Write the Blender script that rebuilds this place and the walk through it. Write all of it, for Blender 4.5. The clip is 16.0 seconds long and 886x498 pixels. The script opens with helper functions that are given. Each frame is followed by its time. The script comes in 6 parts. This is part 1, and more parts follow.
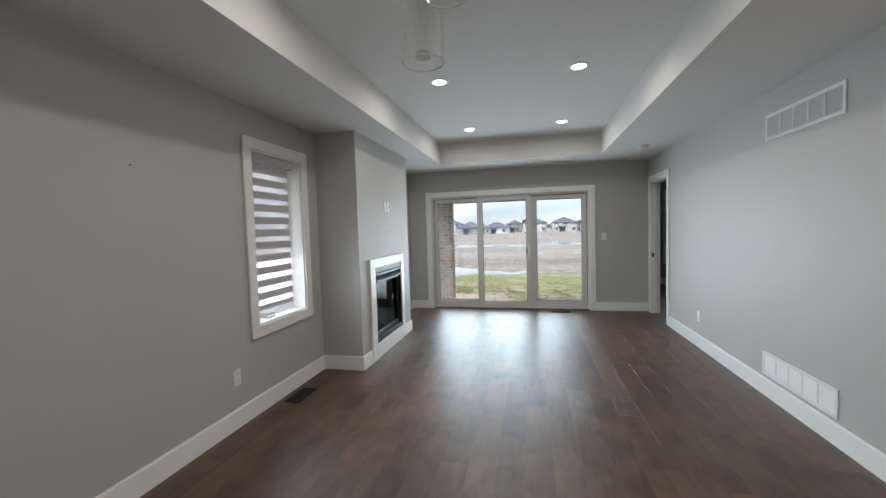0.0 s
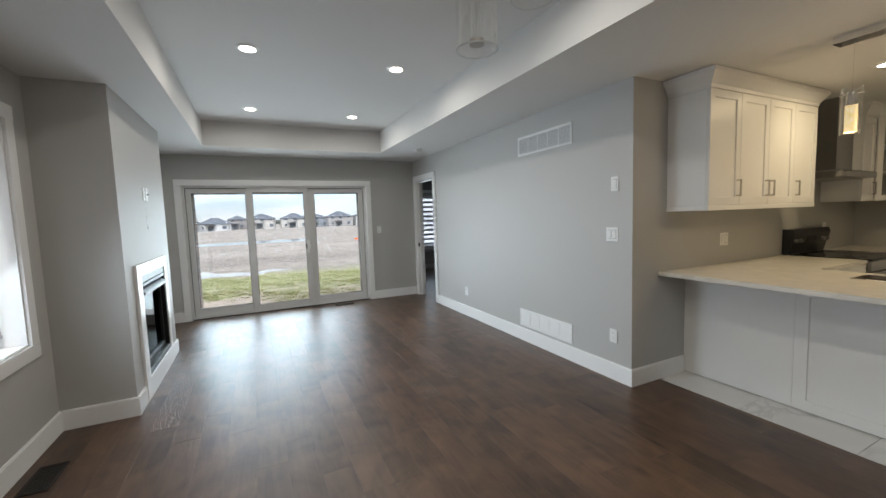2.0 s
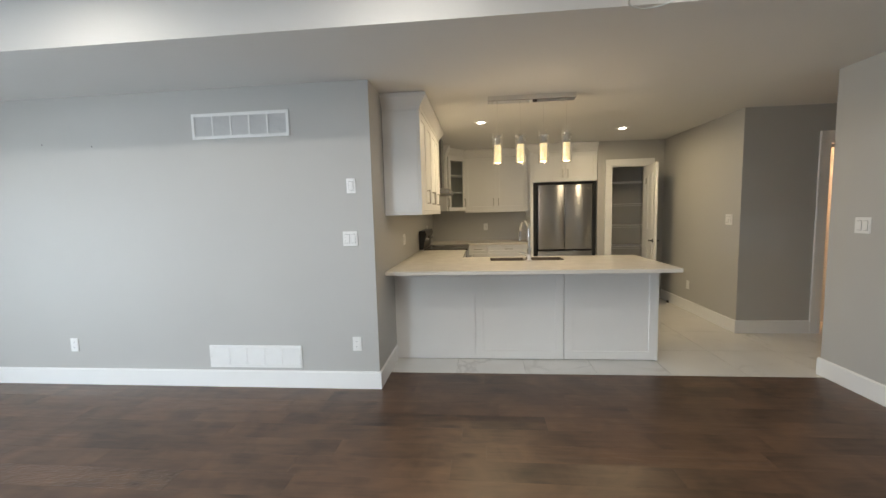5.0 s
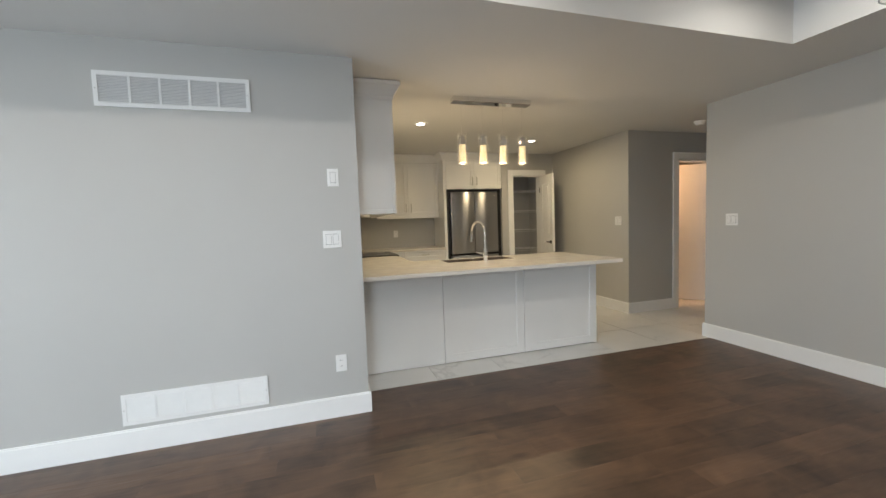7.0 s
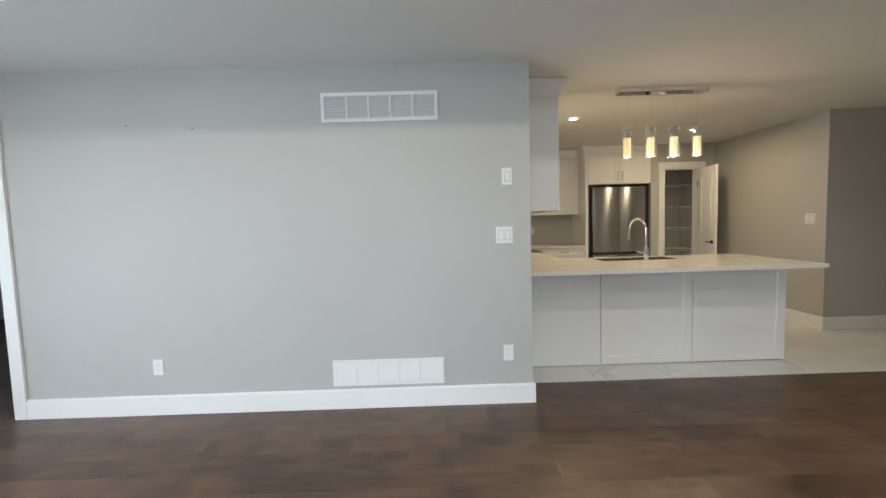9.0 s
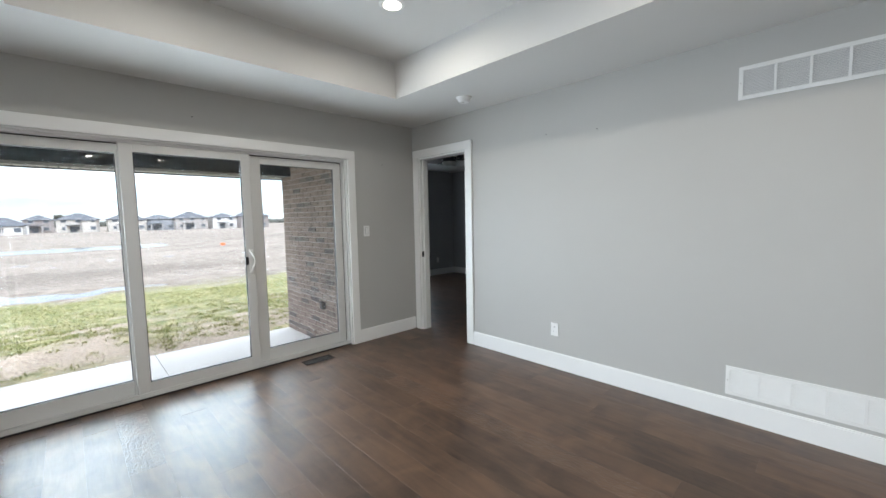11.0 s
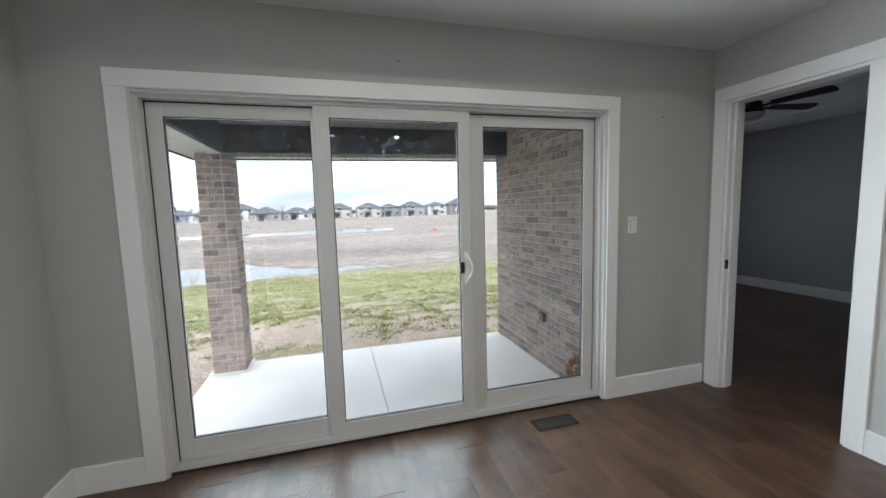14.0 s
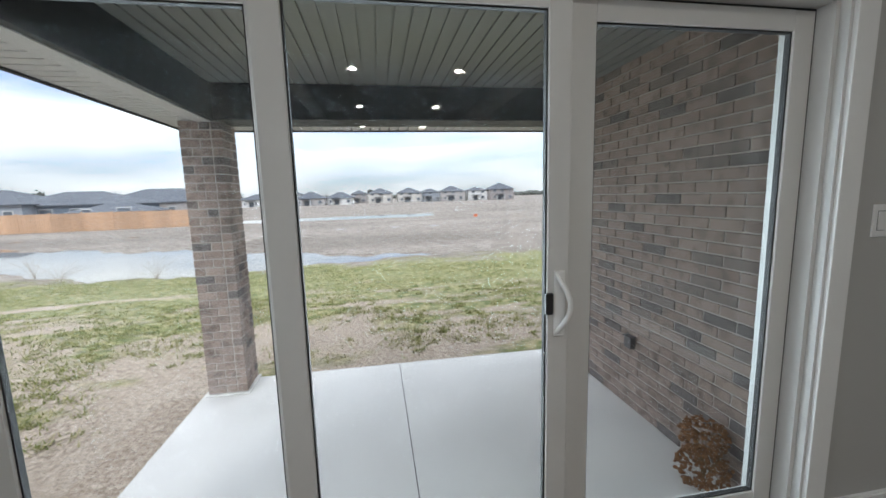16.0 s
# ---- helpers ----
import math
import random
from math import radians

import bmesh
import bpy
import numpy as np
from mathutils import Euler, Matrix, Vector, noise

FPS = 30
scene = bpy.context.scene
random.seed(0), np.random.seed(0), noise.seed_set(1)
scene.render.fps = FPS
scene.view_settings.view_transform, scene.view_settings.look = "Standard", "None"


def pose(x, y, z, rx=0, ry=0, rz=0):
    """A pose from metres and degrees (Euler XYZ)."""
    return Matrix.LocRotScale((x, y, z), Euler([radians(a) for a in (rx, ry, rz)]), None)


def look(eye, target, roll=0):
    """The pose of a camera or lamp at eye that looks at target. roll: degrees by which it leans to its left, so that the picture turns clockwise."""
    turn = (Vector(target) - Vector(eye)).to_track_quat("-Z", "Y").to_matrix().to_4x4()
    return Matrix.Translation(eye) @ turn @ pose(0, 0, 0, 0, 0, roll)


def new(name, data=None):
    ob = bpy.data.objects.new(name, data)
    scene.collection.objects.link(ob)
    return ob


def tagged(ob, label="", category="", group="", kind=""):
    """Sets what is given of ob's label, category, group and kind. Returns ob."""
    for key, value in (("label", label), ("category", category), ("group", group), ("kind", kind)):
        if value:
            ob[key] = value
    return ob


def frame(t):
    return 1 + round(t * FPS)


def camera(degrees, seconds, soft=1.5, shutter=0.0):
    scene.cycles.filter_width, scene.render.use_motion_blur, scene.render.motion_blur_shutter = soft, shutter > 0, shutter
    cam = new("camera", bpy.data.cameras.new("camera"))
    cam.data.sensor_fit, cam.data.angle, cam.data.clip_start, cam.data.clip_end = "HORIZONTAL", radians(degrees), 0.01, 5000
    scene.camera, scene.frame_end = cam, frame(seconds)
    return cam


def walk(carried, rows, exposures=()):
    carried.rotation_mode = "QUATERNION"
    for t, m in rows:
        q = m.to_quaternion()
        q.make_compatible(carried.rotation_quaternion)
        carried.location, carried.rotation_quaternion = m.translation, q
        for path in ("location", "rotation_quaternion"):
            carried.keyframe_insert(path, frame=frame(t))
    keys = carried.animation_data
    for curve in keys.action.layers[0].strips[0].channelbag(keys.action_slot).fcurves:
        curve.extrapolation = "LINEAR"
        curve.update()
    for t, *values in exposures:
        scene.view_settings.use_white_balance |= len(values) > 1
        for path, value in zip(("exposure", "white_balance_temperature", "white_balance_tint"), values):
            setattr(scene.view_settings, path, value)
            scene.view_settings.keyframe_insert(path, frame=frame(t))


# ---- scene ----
cam = camera(97.3, 16.0)
PATH = [
    (0, (0.556, 0.492, 1.419), (0.116, 2.44, 1.316), -1.7),
    (0.5, (0.289, 0.499, 1.442), (0.158, 2.491, 1.323), -1.8),
    (1, (0.049, 0.485, 1.437), (0.251, 2.47, 1.301), -1.9),
    (1.5, (-0.095, 0.504, 1.41), (0.443, 2.424, 1.257), -1.9),
    (2, (-0.252, 0.572, 1.415), (0.608, 2.37, 1.248), -1.9),
    (2.5, (-0.404, 0.663, 1.414), (0.753, 2.285, 1.241), -1.9),
    (3, (-0.537, 0.817, 1.395), (0.884, 2.214, 1.225), -1.5),
    (3.5, (-0.572, 1.025, 1.375), (1.065, 2.16, 1.201), -1.5),
    (4, (-0.589, 1.285, 1.39), (1.22, 2.121, 1.211), -1.5),
    (4.5, (-0.598, 1.55, 1.398), (1.325, 2.068, 1.215), -1.5),
    (5, (-0.591, 1.848, 1.407), (1.391, 2.036, 1.221), -1.5),
    (5.2, (-0.584, 1.935, 1.38), (1.407, 2.005, 1.204), -1.5),
    (7.3, (-0.289, 2.996, 1.308), (1.615, 2.399, 1.172), -2.1),
    (7.5, (-0.275, 3.024, 1.316), (1.634, 2.446, 1.176), -2.0),
    (8, (-0.281, 3.11, 1.322), (1.656, 2.63, 1.18), -2.0),
    (8.5, (-0.318, 3.207, 1.324), (1.655, 2.91, 1.186), -1.9),
    (9, (-0.365, 3.323, 1.32), (1.631, 3.304, 1.186), -1.7),
    (9.5, (-0.445, 3.446, 1.321), (1.519, 3.797, 1.185), -1.5),
    (10, (-0.55, 3.539, 1.321), (1.294, 4.302, 1.185), -1.4),
    (10.2, (-0.6, 3.563, 1.324), (1.169, 4.486, 1.184), -1.3),
    (12.3, (-0.668, 3.756, 1.394), (0.124, 5.583, 1.207), -1.6),
    (12.5, (-0.63, 3.858, 1.383), (0.108, 5.707, 1.196), -1.7),
    (13, (-0.526, 4.211, 1.378), (0.129, 6.091, 1.19), -1.7),
    (13.5, (-0.393, 4.619, 1.388), (0.203, 6.517, 1.19), -1.7),
    (14, (-0.266, 5.024, 1.366), (0.267, 6.941, 1.161), -1.6),
    (14.5, (-0.149, 5.425, 1.377), (0.317, 7.357, 1.161), -1.7),
    (15, (-0.079, 5.761, 1.373), (0.329, 7.705, 1.141), -1.8),
    (15.5, (-0.058, 5.995, 1.361), (0.304, 7.946, 1.109), -1.8),
    (16, (-0.042, 6.166, 1.352), (0.289, 8.119, 1.078), -1.6),
]
EXPOSURES = [(0, -0.35), (1.5, -0.3), (3.5, -0.16), (4.2, -0.06), (5, 0.2), (7.5, 0.18), (9.3, 0.14), (10.0, 0.2), (10.4, 0.2), (11.4, -0.05), (12.5, -0.38), (13.5, -0.28), (14.0, -0.2), (14.5, -0.24), (15.2, -0.40), (16, -0.58)]
walk(cam, [(t, look(eye, target, roll)) for t, eye, target, roll in PATH], EXPOSURES)


# ---- world and large lights ----
world = bpy.data.worlds.new("overcast_sky")
scene.world = world
world.use_nodes = True
wn, wl = world.node_tree.nodes, world.node_tree.links
sky = wn.new("ShaderNodeTexSky")
sky.sky_type, sky.sun_disc, sky.sun_elevation, sky.sun_rotation = "NISHITA", False, radians(38), radians(200)
tc = wn.new("ShaderNodeTexCoord")
mp = wn.new("ShaderNodeMapping")
mp.inputs["Scale"].default_value = (1.2, 1.2, 7.0)
cl = wn.new("ShaderNodeTexNoise")
cl.inputs["Scale"].default_value, cl.inputs["Detail"].default_value = 2.2, 6
ramp = wn.new("ShaderNodeValToRGB")
ramp.color_ramp.elements[0].position, ramp.color_ramp.elements[1].position = 0.30, 0.64
ramp.color_ramp.elements[0].color = (0.2, 0.2, 0.2, 1)
mix = wn.new("ShaderNodeMix")
mix.data_type = "RGBA"
mix.inputs[7].default_value = (40.0, 41.2, 44.0, 1)
bgn = wn["Background"]
bgn.inputs["Strength"].default_value = 0.15
wl.new(tc.outputs["Generated"], mp.inputs[0])
wl.new(mp.outputs[0], cl.inputs["Vector"])
wl.new(cl.outputs["Fac"], ramp.inputs[0])
wl.new(ramp.outputs[0], mix.inputs[0])
haze = wn.new("ShaderNodeVectorMath")
haze.operation = "MULTIPLY"
haze.inputs[1].default_value = (2.5, 3.0, 4.4)
wl.new(sky.outputs[0], haze.inputs[0])
wl.new(haze.outputs[0], mix.inputs[6])
sepz, grad, dim = wn.new("ShaderNodeSeparateXYZ"), wn.new("ShaderNodeValToRGB"), wn.new("ShaderNodeMix")
grad.color_ramp.elements[0].color, grad.color_ramp.elements[1].color = (0.27, 0.27, 0.27, 1), (1, 1, 1, 1)
grad.color_ramp.elements[1].position = 0.85
dim.data_type, dim.blend_type = "RGBA", "MULTIPLY"
dim.inputs[0].default_value = 1.0
wl.new(tc.outputs["Generated"], sepz.inputs[0])
wl.new(sepz.outputs[2], grad.inputs[0])
wl.new(mix.outputs[2], dim.inputs[6])
wl.new(grad.outputs[0], dim.inputs[7])
wl.new(dim.outputs[2], bgn.inputs["Color"])

SUN = bpy.data.lights.new("sun", "SUN")
SUN.energy, SUN.angle, SUN.color = 1.6, radians(12), (1.0, 0.97, 0.93)
new("sun", SUN).matrix_world = look((-20, -50, 40), (0, 0, 0))

POT_W, PEND_W, KIT_W = 7.0, 1.7, 10.0
WARM = (1.0, 0.94, 0.85)
KITCHEN = (1.0, 0.79, 0.48)
WARMER = (1.0, 0.74, 0.46)


def lamp_disc(x, y, z, watts, size, color, spread=175):
    d = bpy.data.lights.new("downlight", "AREA")
    d.shape, d.size, d.energy, d.color, d.spread = "DISK", size, watts, color, radians(spread)
    new("downlight", d).location = (x, y, z)


def opening_lamp(eye, target, width, height, watts, color=(0.72, 0.87, 1.0), spread=170):
    """Daylight that comes in through a door or window."""
    d = bpy.data.lights.new("daylight", "AREA")
    d.shape, d.size, d.size_y, d.energy, d.color = "RECTANGLE", width, height, watts, color
    d.spread = radians(spread)
    new("daylight", d).matrix_world = look(eye, target)


opening_lamp((-0.05, 7.95, 1.0), (2.0, 0, -0.7), 2.3, 1.8, 68, spread=135)
opening_lamp((0.15, 7.6, 0.8), (0.2, 3.5, 2.5), 2.4, 1.4, 17, (0.84, 0.93, 1.0), 120)
opening_lamp((-1.562, 3.5, 1.39), (0, 3.5, 0.6), 0.6, 1.3, 21, (0.76, 0.89, 1.0), spread=105)
opening_lamp((-1.765, 3.5, 1.39), (0, 3.5, 1.3), 0.6, 1.3, 0.4)
opening_lamp((-1.562, 6.35, 1.39), (0, 6.35, 0.9), 0.6, 1.3, 6.5, (0.82, 0.92, 1.0), 100)
opening_lamp((-1.765, 6.35, 1.39), (0, 6.35, 1.3), 0.6, 1.3, 0.3)
opening_lamp((4.43, 10.288, 1.3), (4.27, 5, 1.0), 1.55, 1.4, 6.0, spread=110)
opening_lamp((4.43, 10.326, 1.3), (4.43, 5, 1.3), 1.5, 1.3, 10.0)


# ---- materials ----
def base_mat(name):
    m = bpy.data.materials.new(name)
    m.use_nodes = True
    return m, m.node_tree.nodes, m.node_tree.links, m.node_tree.nodes["Principled BSDF"]


def mat(name, color, rough=0.5, metal=0.0, vary=0.08, scale=3.0, bump=0.0, bump_scale=60.0, rough_vary=0.06, stretch=(1, 1, 1), rnd=0.0):
    """Painted, metal or stone surface with broad and fine variation."""
    m, n, l, b = base_mat(name)
    tcn, mpn = n.new("ShaderNodeTexCoord"), n.new("ShaderNodeMapping")
    mpn.inputs["Scale"].default_value = stretch
    geo = n.new("ShaderNodeNewGeometry")
    l.new(geo.outputs["Position"], mpn.inputs[0])
    n1, n2 = n.new("ShaderNodeTexNoise"), n.new("ShaderNodeTexNoise")
    n1.inputs["Scale"].default_value, n1.inputs["Detail"].default_value = scale, 4
    n2.inputs["Scale"].default_value, n2.inputs["Detail"].default_value = bump_scale, 3
    l.new(mpn.outputs[0], n1.inputs["Vector"])
    l.new(mpn.outputs[0], n2.inputs["Vector"])
    av = n.new("ShaderNodeMath")
    av.operation = "MULTIPLY_ADD"
    av.inputs[1].default_value, av.inputs[2].default_value = 0.3, 0.0
    l.new(n2.outputs["Fac"], av.inputs[0])
    ad = n.new("ShaderNodeMath")
    ad.operation = "MULTIPLY_ADD"
    ad.inputs[1].default_value = 0.7
    l.new(n1.outputs["Fac"], ad.inputs[0])
    l.new(av.outputs[0], ad.inputs[2])
    src = ad.outputs[0]
    if rnd:
        oi, r2 = n.new("ShaderNodeObjectInfo"), n.new("ShaderNodeMath")
        r2.operation = "MULTIPLY_ADD"
        r2.inputs[1].default_value = rnd
        l.new(oi.outputs["Random"], r2.inputs[0])
        l.new(src, r2.inputs[2])
        r3 = n.new("ShaderNodeMath")
        r3.operation = "SUBTRACT"
        r3.inputs[1].default_value = rnd / 2
        l.new(r2.outputs[0], r3.inputs[0])
        src = r3.outputs[0]
    rp = n.new("ShaderNodeValToRGB")
    lo, hi = [max(0, c * (1 - vary)) for c in color], [min(1, c * (1 + vary)) for c in color]
    rp.color_ramp.elements[0].position, rp.color_ramp.elements[1].position = 0.25, 0.75
    rp.color_ramp.elements[0].color, rp.color_ramp.elements[1].color = (*lo, 1), (*hi, 1)
    l.new(src, rp.inputs[0])
    l.new(rp.outputs[0], b.inputs["Base Color"])
    mr = n.new("ShaderNodeMapRange")
    mr.inputs["To Min"].default_value, mr.inputs["To Max"].default_value = max(0.02, rough - rough_vary), min(1, rough + rough_vary)
    l.new(n1.outputs["Fac"], mr.inputs["Value"])
    l.new(mr.outputs[0], b.inputs["Roughness"])
    b.inputs["Metallic"].default_value = metal
    if bump:
        bp = n.new("ShaderNodeBump")
        bp.inputs["Strength"].default_value, bp.inputs["Distance"].default_value = bump, 0.002
        l.new(n2.outputs["Fac"], bp.inputs["Height"])
        l.new(bp.outputs[0], b.inputs["Normal"])
    return m


def emit(name, color, strength):
    m, n, l, b = base_mat(name)
    b.inputs["Base Color"].default_value = (*color, 1)
    b.inputs["Emission Color"].default_value = (*color, 1)
    b.inputs["Emission Strength"].default_value = strength
    return m


def glass(name, tint=(0.95, 0.97, 0.96), rough=0.0, gloss=1.0, base=0.045, power=5.0):
    """A thin pane: clear, with a reflection that grows at glancing angles."""
    m, n, l, b = base_mat(name)
    n.remove(b)
    t, g, mx, f = n.new("ShaderNodeBsdfTransparent"), n.new("ShaderNodeBsdfGlossy"), n.new("ShaderNodeMixShader"), n.new("ShaderNodeLayerWeight")
    t.inputs["Color"].default_value = (*tint, 1)
    g.inputs["Roughness"].default_value = rough
    g.inputs["Color"].default_value = (gloss, gloss, gloss, 1)
    f.inputs["Blend"].default_value = 0.5
    p, q = n.new("ShaderNodeMath"), n.new("ShaderNodeMath")
    p.operation, p.inputs[1].default_value = "POWER", power
    q.operation, q.inputs[1].default_value, q.inputs[2].default_value = "MULTIPLY_ADD", 0.9, base
    l.new(f.outputs["Facing"], p.inputs[0])
    l.new(p.outputs[0], q.inputs[0])
    l.new(q.outputs[0], mx.inputs[0])
    l.new(t.outputs[0], mx.inputs[1])
    l.new(g.outputs[0], mx.inputs[2])
    l.new(mx.outputs[0], n["Material Output"].inputs["Surface"])
    return m


def wood_floor(name, dark, light, rough, chatter=False):
    """Hand-scraped hardwood: each board has its own tone, long grain, knots and scrape marks along y."""
    m, n, l, b = base_mat(name)
    geo, oi, mpn = n.new("ShaderNodeNewGeometry"), n.new("ShaderNodeObjectInfo"), n.new("ShaderNodeMapping")
    off = n.new("ShaderNodeCombineXYZ")
    k = n.new("ShaderNodeMath")
    k.operation, k.inputs[1].default_value = "MULTIPLY", 37.0
    l.new(oi.outputs["Random"], k.inputs[0])
    l.new(k.outputs[0], off.inputs[0])
    l.new(k.outputs[0], off.inputs[2])
    add = n.new("ShaderNodeVectorMath")
    l.new(geo.outputs["Position"], add.inputs[0])
    l.new(off.outputs[0], add.inputs[1])
    mpn.inputs["Scale"].default_value = (9.0, 1.1, 9.0)
    l.new(add.outputs[0], mpn.inputs[0])
    grain, fine, blot, scr = (n.new("ShaderNodeTexNoise") for _ in range(4))
    grain.inputs["Scale"].default_value, grain.inputs["Detail"].default_value, grain.inputs["Distortion"].default_value = 2.0, 8, 0.9
    fine.inputs["Scale"].default_value, fine.inputs["Detail"].default_value = 14.0, 4
    blot.inputs["Scale"].default_value, blot.inputs["Detail"].default_value, blot.inputs["Distortion"].default_value = 3.4, 7, 0.9
    scr.inputs["Scale"].default_value, scr.inputs["Detail"].default_value, scr.inputs["Distortion"].default_value = 1.3, 2, 1.6
    l.new(mpn.outputs[0], grain.inputs["Vector"])
    l.new(mpn.outputs[0], fine.inputs["Vector"])
    l.new(mpn.outputs[0], scr.inputs["Vector"])
    l.new(add.outputs[0], blot.inputs["Vector"])
    s1, s2, s3 = (n.new("ShaderNodeMath") for _ in range(3))
    for s_, kk in ((s1, 0.45), (s2, 0.75), (s3, 0.15)):
        s_.operation, s_.inputs[1].default_value = "MULTIPLY_ADD", kk
    l.new(grain.outputs["Fac"], s1.inputs[0])
    l.new(blot.outputs["Fac"], s2.inputs[0])
    l.new(s1.outputs[0], s2.inputs[2])
    l.new(oi.outputs["Random"], s3.inputs[0])
    l.new(s2.outputs[0], s3.inputs[2])
    s1.inputs[2].default_value = -0.155
    rp = n.new("ShaderNodeValToRGB")
    rp.color_ramp.elements[0].position, rp.color_ramp.elements[1].position = 0.22, 0.85
    rp.color_ramp.elements[0].color, rp.color_ramp.elements[1].color = (*dark, 1), (*light, 1)
    l.new(s3.outputs[0], rp.inputs[0])
    # scattered dark knots
    kn, kr, km = n.new("ShaderNodeTexVoronoi"), n.new("ShaderNodeValToRGB"), n.new("ShaderNodeMix")
    kmap = n.new("ShaderNodeMapping")
    kmap.inputs["Scale"].default_value = (4.2, 1.9, 1.0)
    l.new(add.outputs[0], kmap.inputs[0])
    l.new(kmap.outputs[0], kn.inputs["Vector"])
    kn.inputs["Scale"].default_value = 1.0
    kr.color_ramp.elements[0].position, kr.color_ramp.elements[1].position = 0.03, 0.15
    kr.color_ramp.elements[0].color, kr.color_ramp.elements[1].color = (0.3, 0.27, 0.25, 1), (1, 1, 1, 1)
    l.new(kn.outputs["Distance"], kr.inputs[0])
    km.data_type, km.blend_type = "RGBA", "MULTIPLY"
    km.inputs[0].default_value = 0.8
    l.new(rp.outputs[0], km.inputs[6])
    l.new(kr.outputs[0], km.inputs[7])
    l.new(km.outputs[2], b.inputs["Base Color"])
    b.inputs["Specular IOR Level"].default_value = 0.62
    mr = n.new("ShaderNodeMapRange")
    mr.inputs["To Min"].default_value, mr.inputs["To Max"].default_value = rough - 0.06, rough + 0.08
    l.new(fine.outputs["Fac"], mr.inputs["Value"])
    l.new(mr.outputs[0], b.inputs["Roughness"])
    bp, bp2 = n.new("ShaderNodeBump"), n.new("ShaderNodeBump")
    bp.inputs["Strength"].default_value, bp.inputs["Distance"].default_value = 0.12, 0.002
    bp2.inputs["Distance"].default_value = 0.009
    pw = n.new("ShaderNodeMath")
    pw.operation, pw.inputs[1].default_value = "POWER", 5.0
    l.new(oi.outputs["Random"], pw.inputs[0])
    st = n.new("ShaderNodeMath")
    st.operation, st.inputs[1].default_value, st.inputs[2].default_value = "MULTIPLY_ADD", 0.4, 0.10
    l.new(pw.outputs[0], st.inputs[0])
    l.new(st.outputs[0], bp2.inputs["Strength"])
    l.new(fine.outputs["Fac"], bp.inputs["Height"])
    l.new(scr.outputs["Fac"], bp2.inputs["Height"])
    l.new(bp.outputs[0], bp2.inputs["Normal"])
    l.new(bp2.outputs[0], b.inputs["Normal"])
    if chatter:
        # ripples left by the scraper, a few centimetres apart
        cm, cn, cb = n.new("ShaderNodeMapping"), n.new("ShaderNodeTexNoise"), n.new("ShaderNodeBump")
        cm.inputs["Scale"].default_value = (26.0, 9.0, 1.0)
        cn.inputs["Scale"].default_value, cn.inputs["Detail"].default_value, cn.inputs["Distortion"].default_value = 1.6, 2, 1.8
        cb.inputs["Strength"].default_value, cb.inputs["Distance"].default_value = 1.0, 0.0048
        l.new(add.outputs[0], cm.inputs[0])
        l.new(cm.outputs[0], cn.inputs["Vector"])
        l.new(cn.outputs["Fac"], cb.inputs["Height"])
        l.new(bp2.outputs[0], cb.inputs["Normal"])
        l.new(cb.outputs[0], b.inputs["Normal"])
    return m


def marble(name):
    m, n, l, b = base_mat(name)
    geo, oi = n.new("ShaderNodeNewGeometry"), n.new("ShaderNodeObjectInfo")
    sc = n.new("ShaderNodeVectorMath")
    sc.operation = "MULTIPLY_ADD"
    sc.inputs[1].default_value = (7.0, 3.0, 5.0)
    l.new(oi.outputs["Random"], sc.inputs[0])
    l.new(geo.outputs["Position"], sc.inputs[2])
    w, cloud, mask = n.new("ShaderNodeTexNoise"), n.new("ShaderNodeTexNoise"), n.new("ShaderNodeTexNoise")
    w.inputs["Scale"].default_value, w.inputs["Detail"].default_value, w.inputs["Distortion"].default_value = 1.1, 7, 1.5
    cloud.inputs["Scale"].default_value, cloud.inputs["Detail"].default_value = 3.0, 5
    mask.inputs["Scale"].default_value = 1.6
    for q in (w, cloud, mask):
        l.new(sc.outputs[0], q.inputs["Vector"])
    sub, ab, mu = n.new("ShaderNodeMath"), n.new("ShaderNodeMath"), n.new("ShaderNodeMath")
    sub.operation, sub.inputs[1].default_value = "SUBTRACT", 0.5
    ab.operation = "ABSOLUTE"
    l.new(w.outputs["Fac"], sub.inputs[0])
    l.new(sub.outputs[0], ab.inputs[0])
    vein = n.new("ShaderNodeValToRGB")
    vein.color_ramp.elements[0].position, vein.color_ramp.elements[1].position = 0.0, 0.022
    vein.color_ramp.elements[0].color, vein.color_ramp.elements[1].color = (1, 1, 1, 1), (0, 0, 0, 1)
    l.new(ab.outputs[0], vein.inputs[0])
    mk = n.new("ShaderNodeValToRGB")
    mk.color_ramp.elements[0].position, mk.color_ramp.elements[1].position = 0.46, 0.66
    l.new(mask.outputs["Fac"], mk.inputs[0])
    mu.operation = "MULTIPLY"
    l.new(vein.outputs[0], mu.inputs[0])
    l.new(mk.outputs[0], mu.inputs[1])
    bc = n.new("ShaderNodeValToRGB")
    bc.color_ramp.elements[0].color, bc.color_ramp.elements[1].color = (0.66, 0.65, 0.62, 1), (0.78, 0.77, 0.75, 1)
    l.new(cloud.outputs["Fac"], bc.inputs[0])
    mx = n.new("ShaderNodeMix")
    mx.data_type = "RGBA"
    l.new(mu.outputs[0], mx.inputs[0])
    l.new(bc.outputs[0], mx.inputs[6])
    mx.inputs[7].default_value = (0.585, 0.575, 0.555, 1)
    l.new(mx.outputs[2], b.inputs["Base Color"])
    b.inputs["Roughness"].default_value = 0.14
    return m


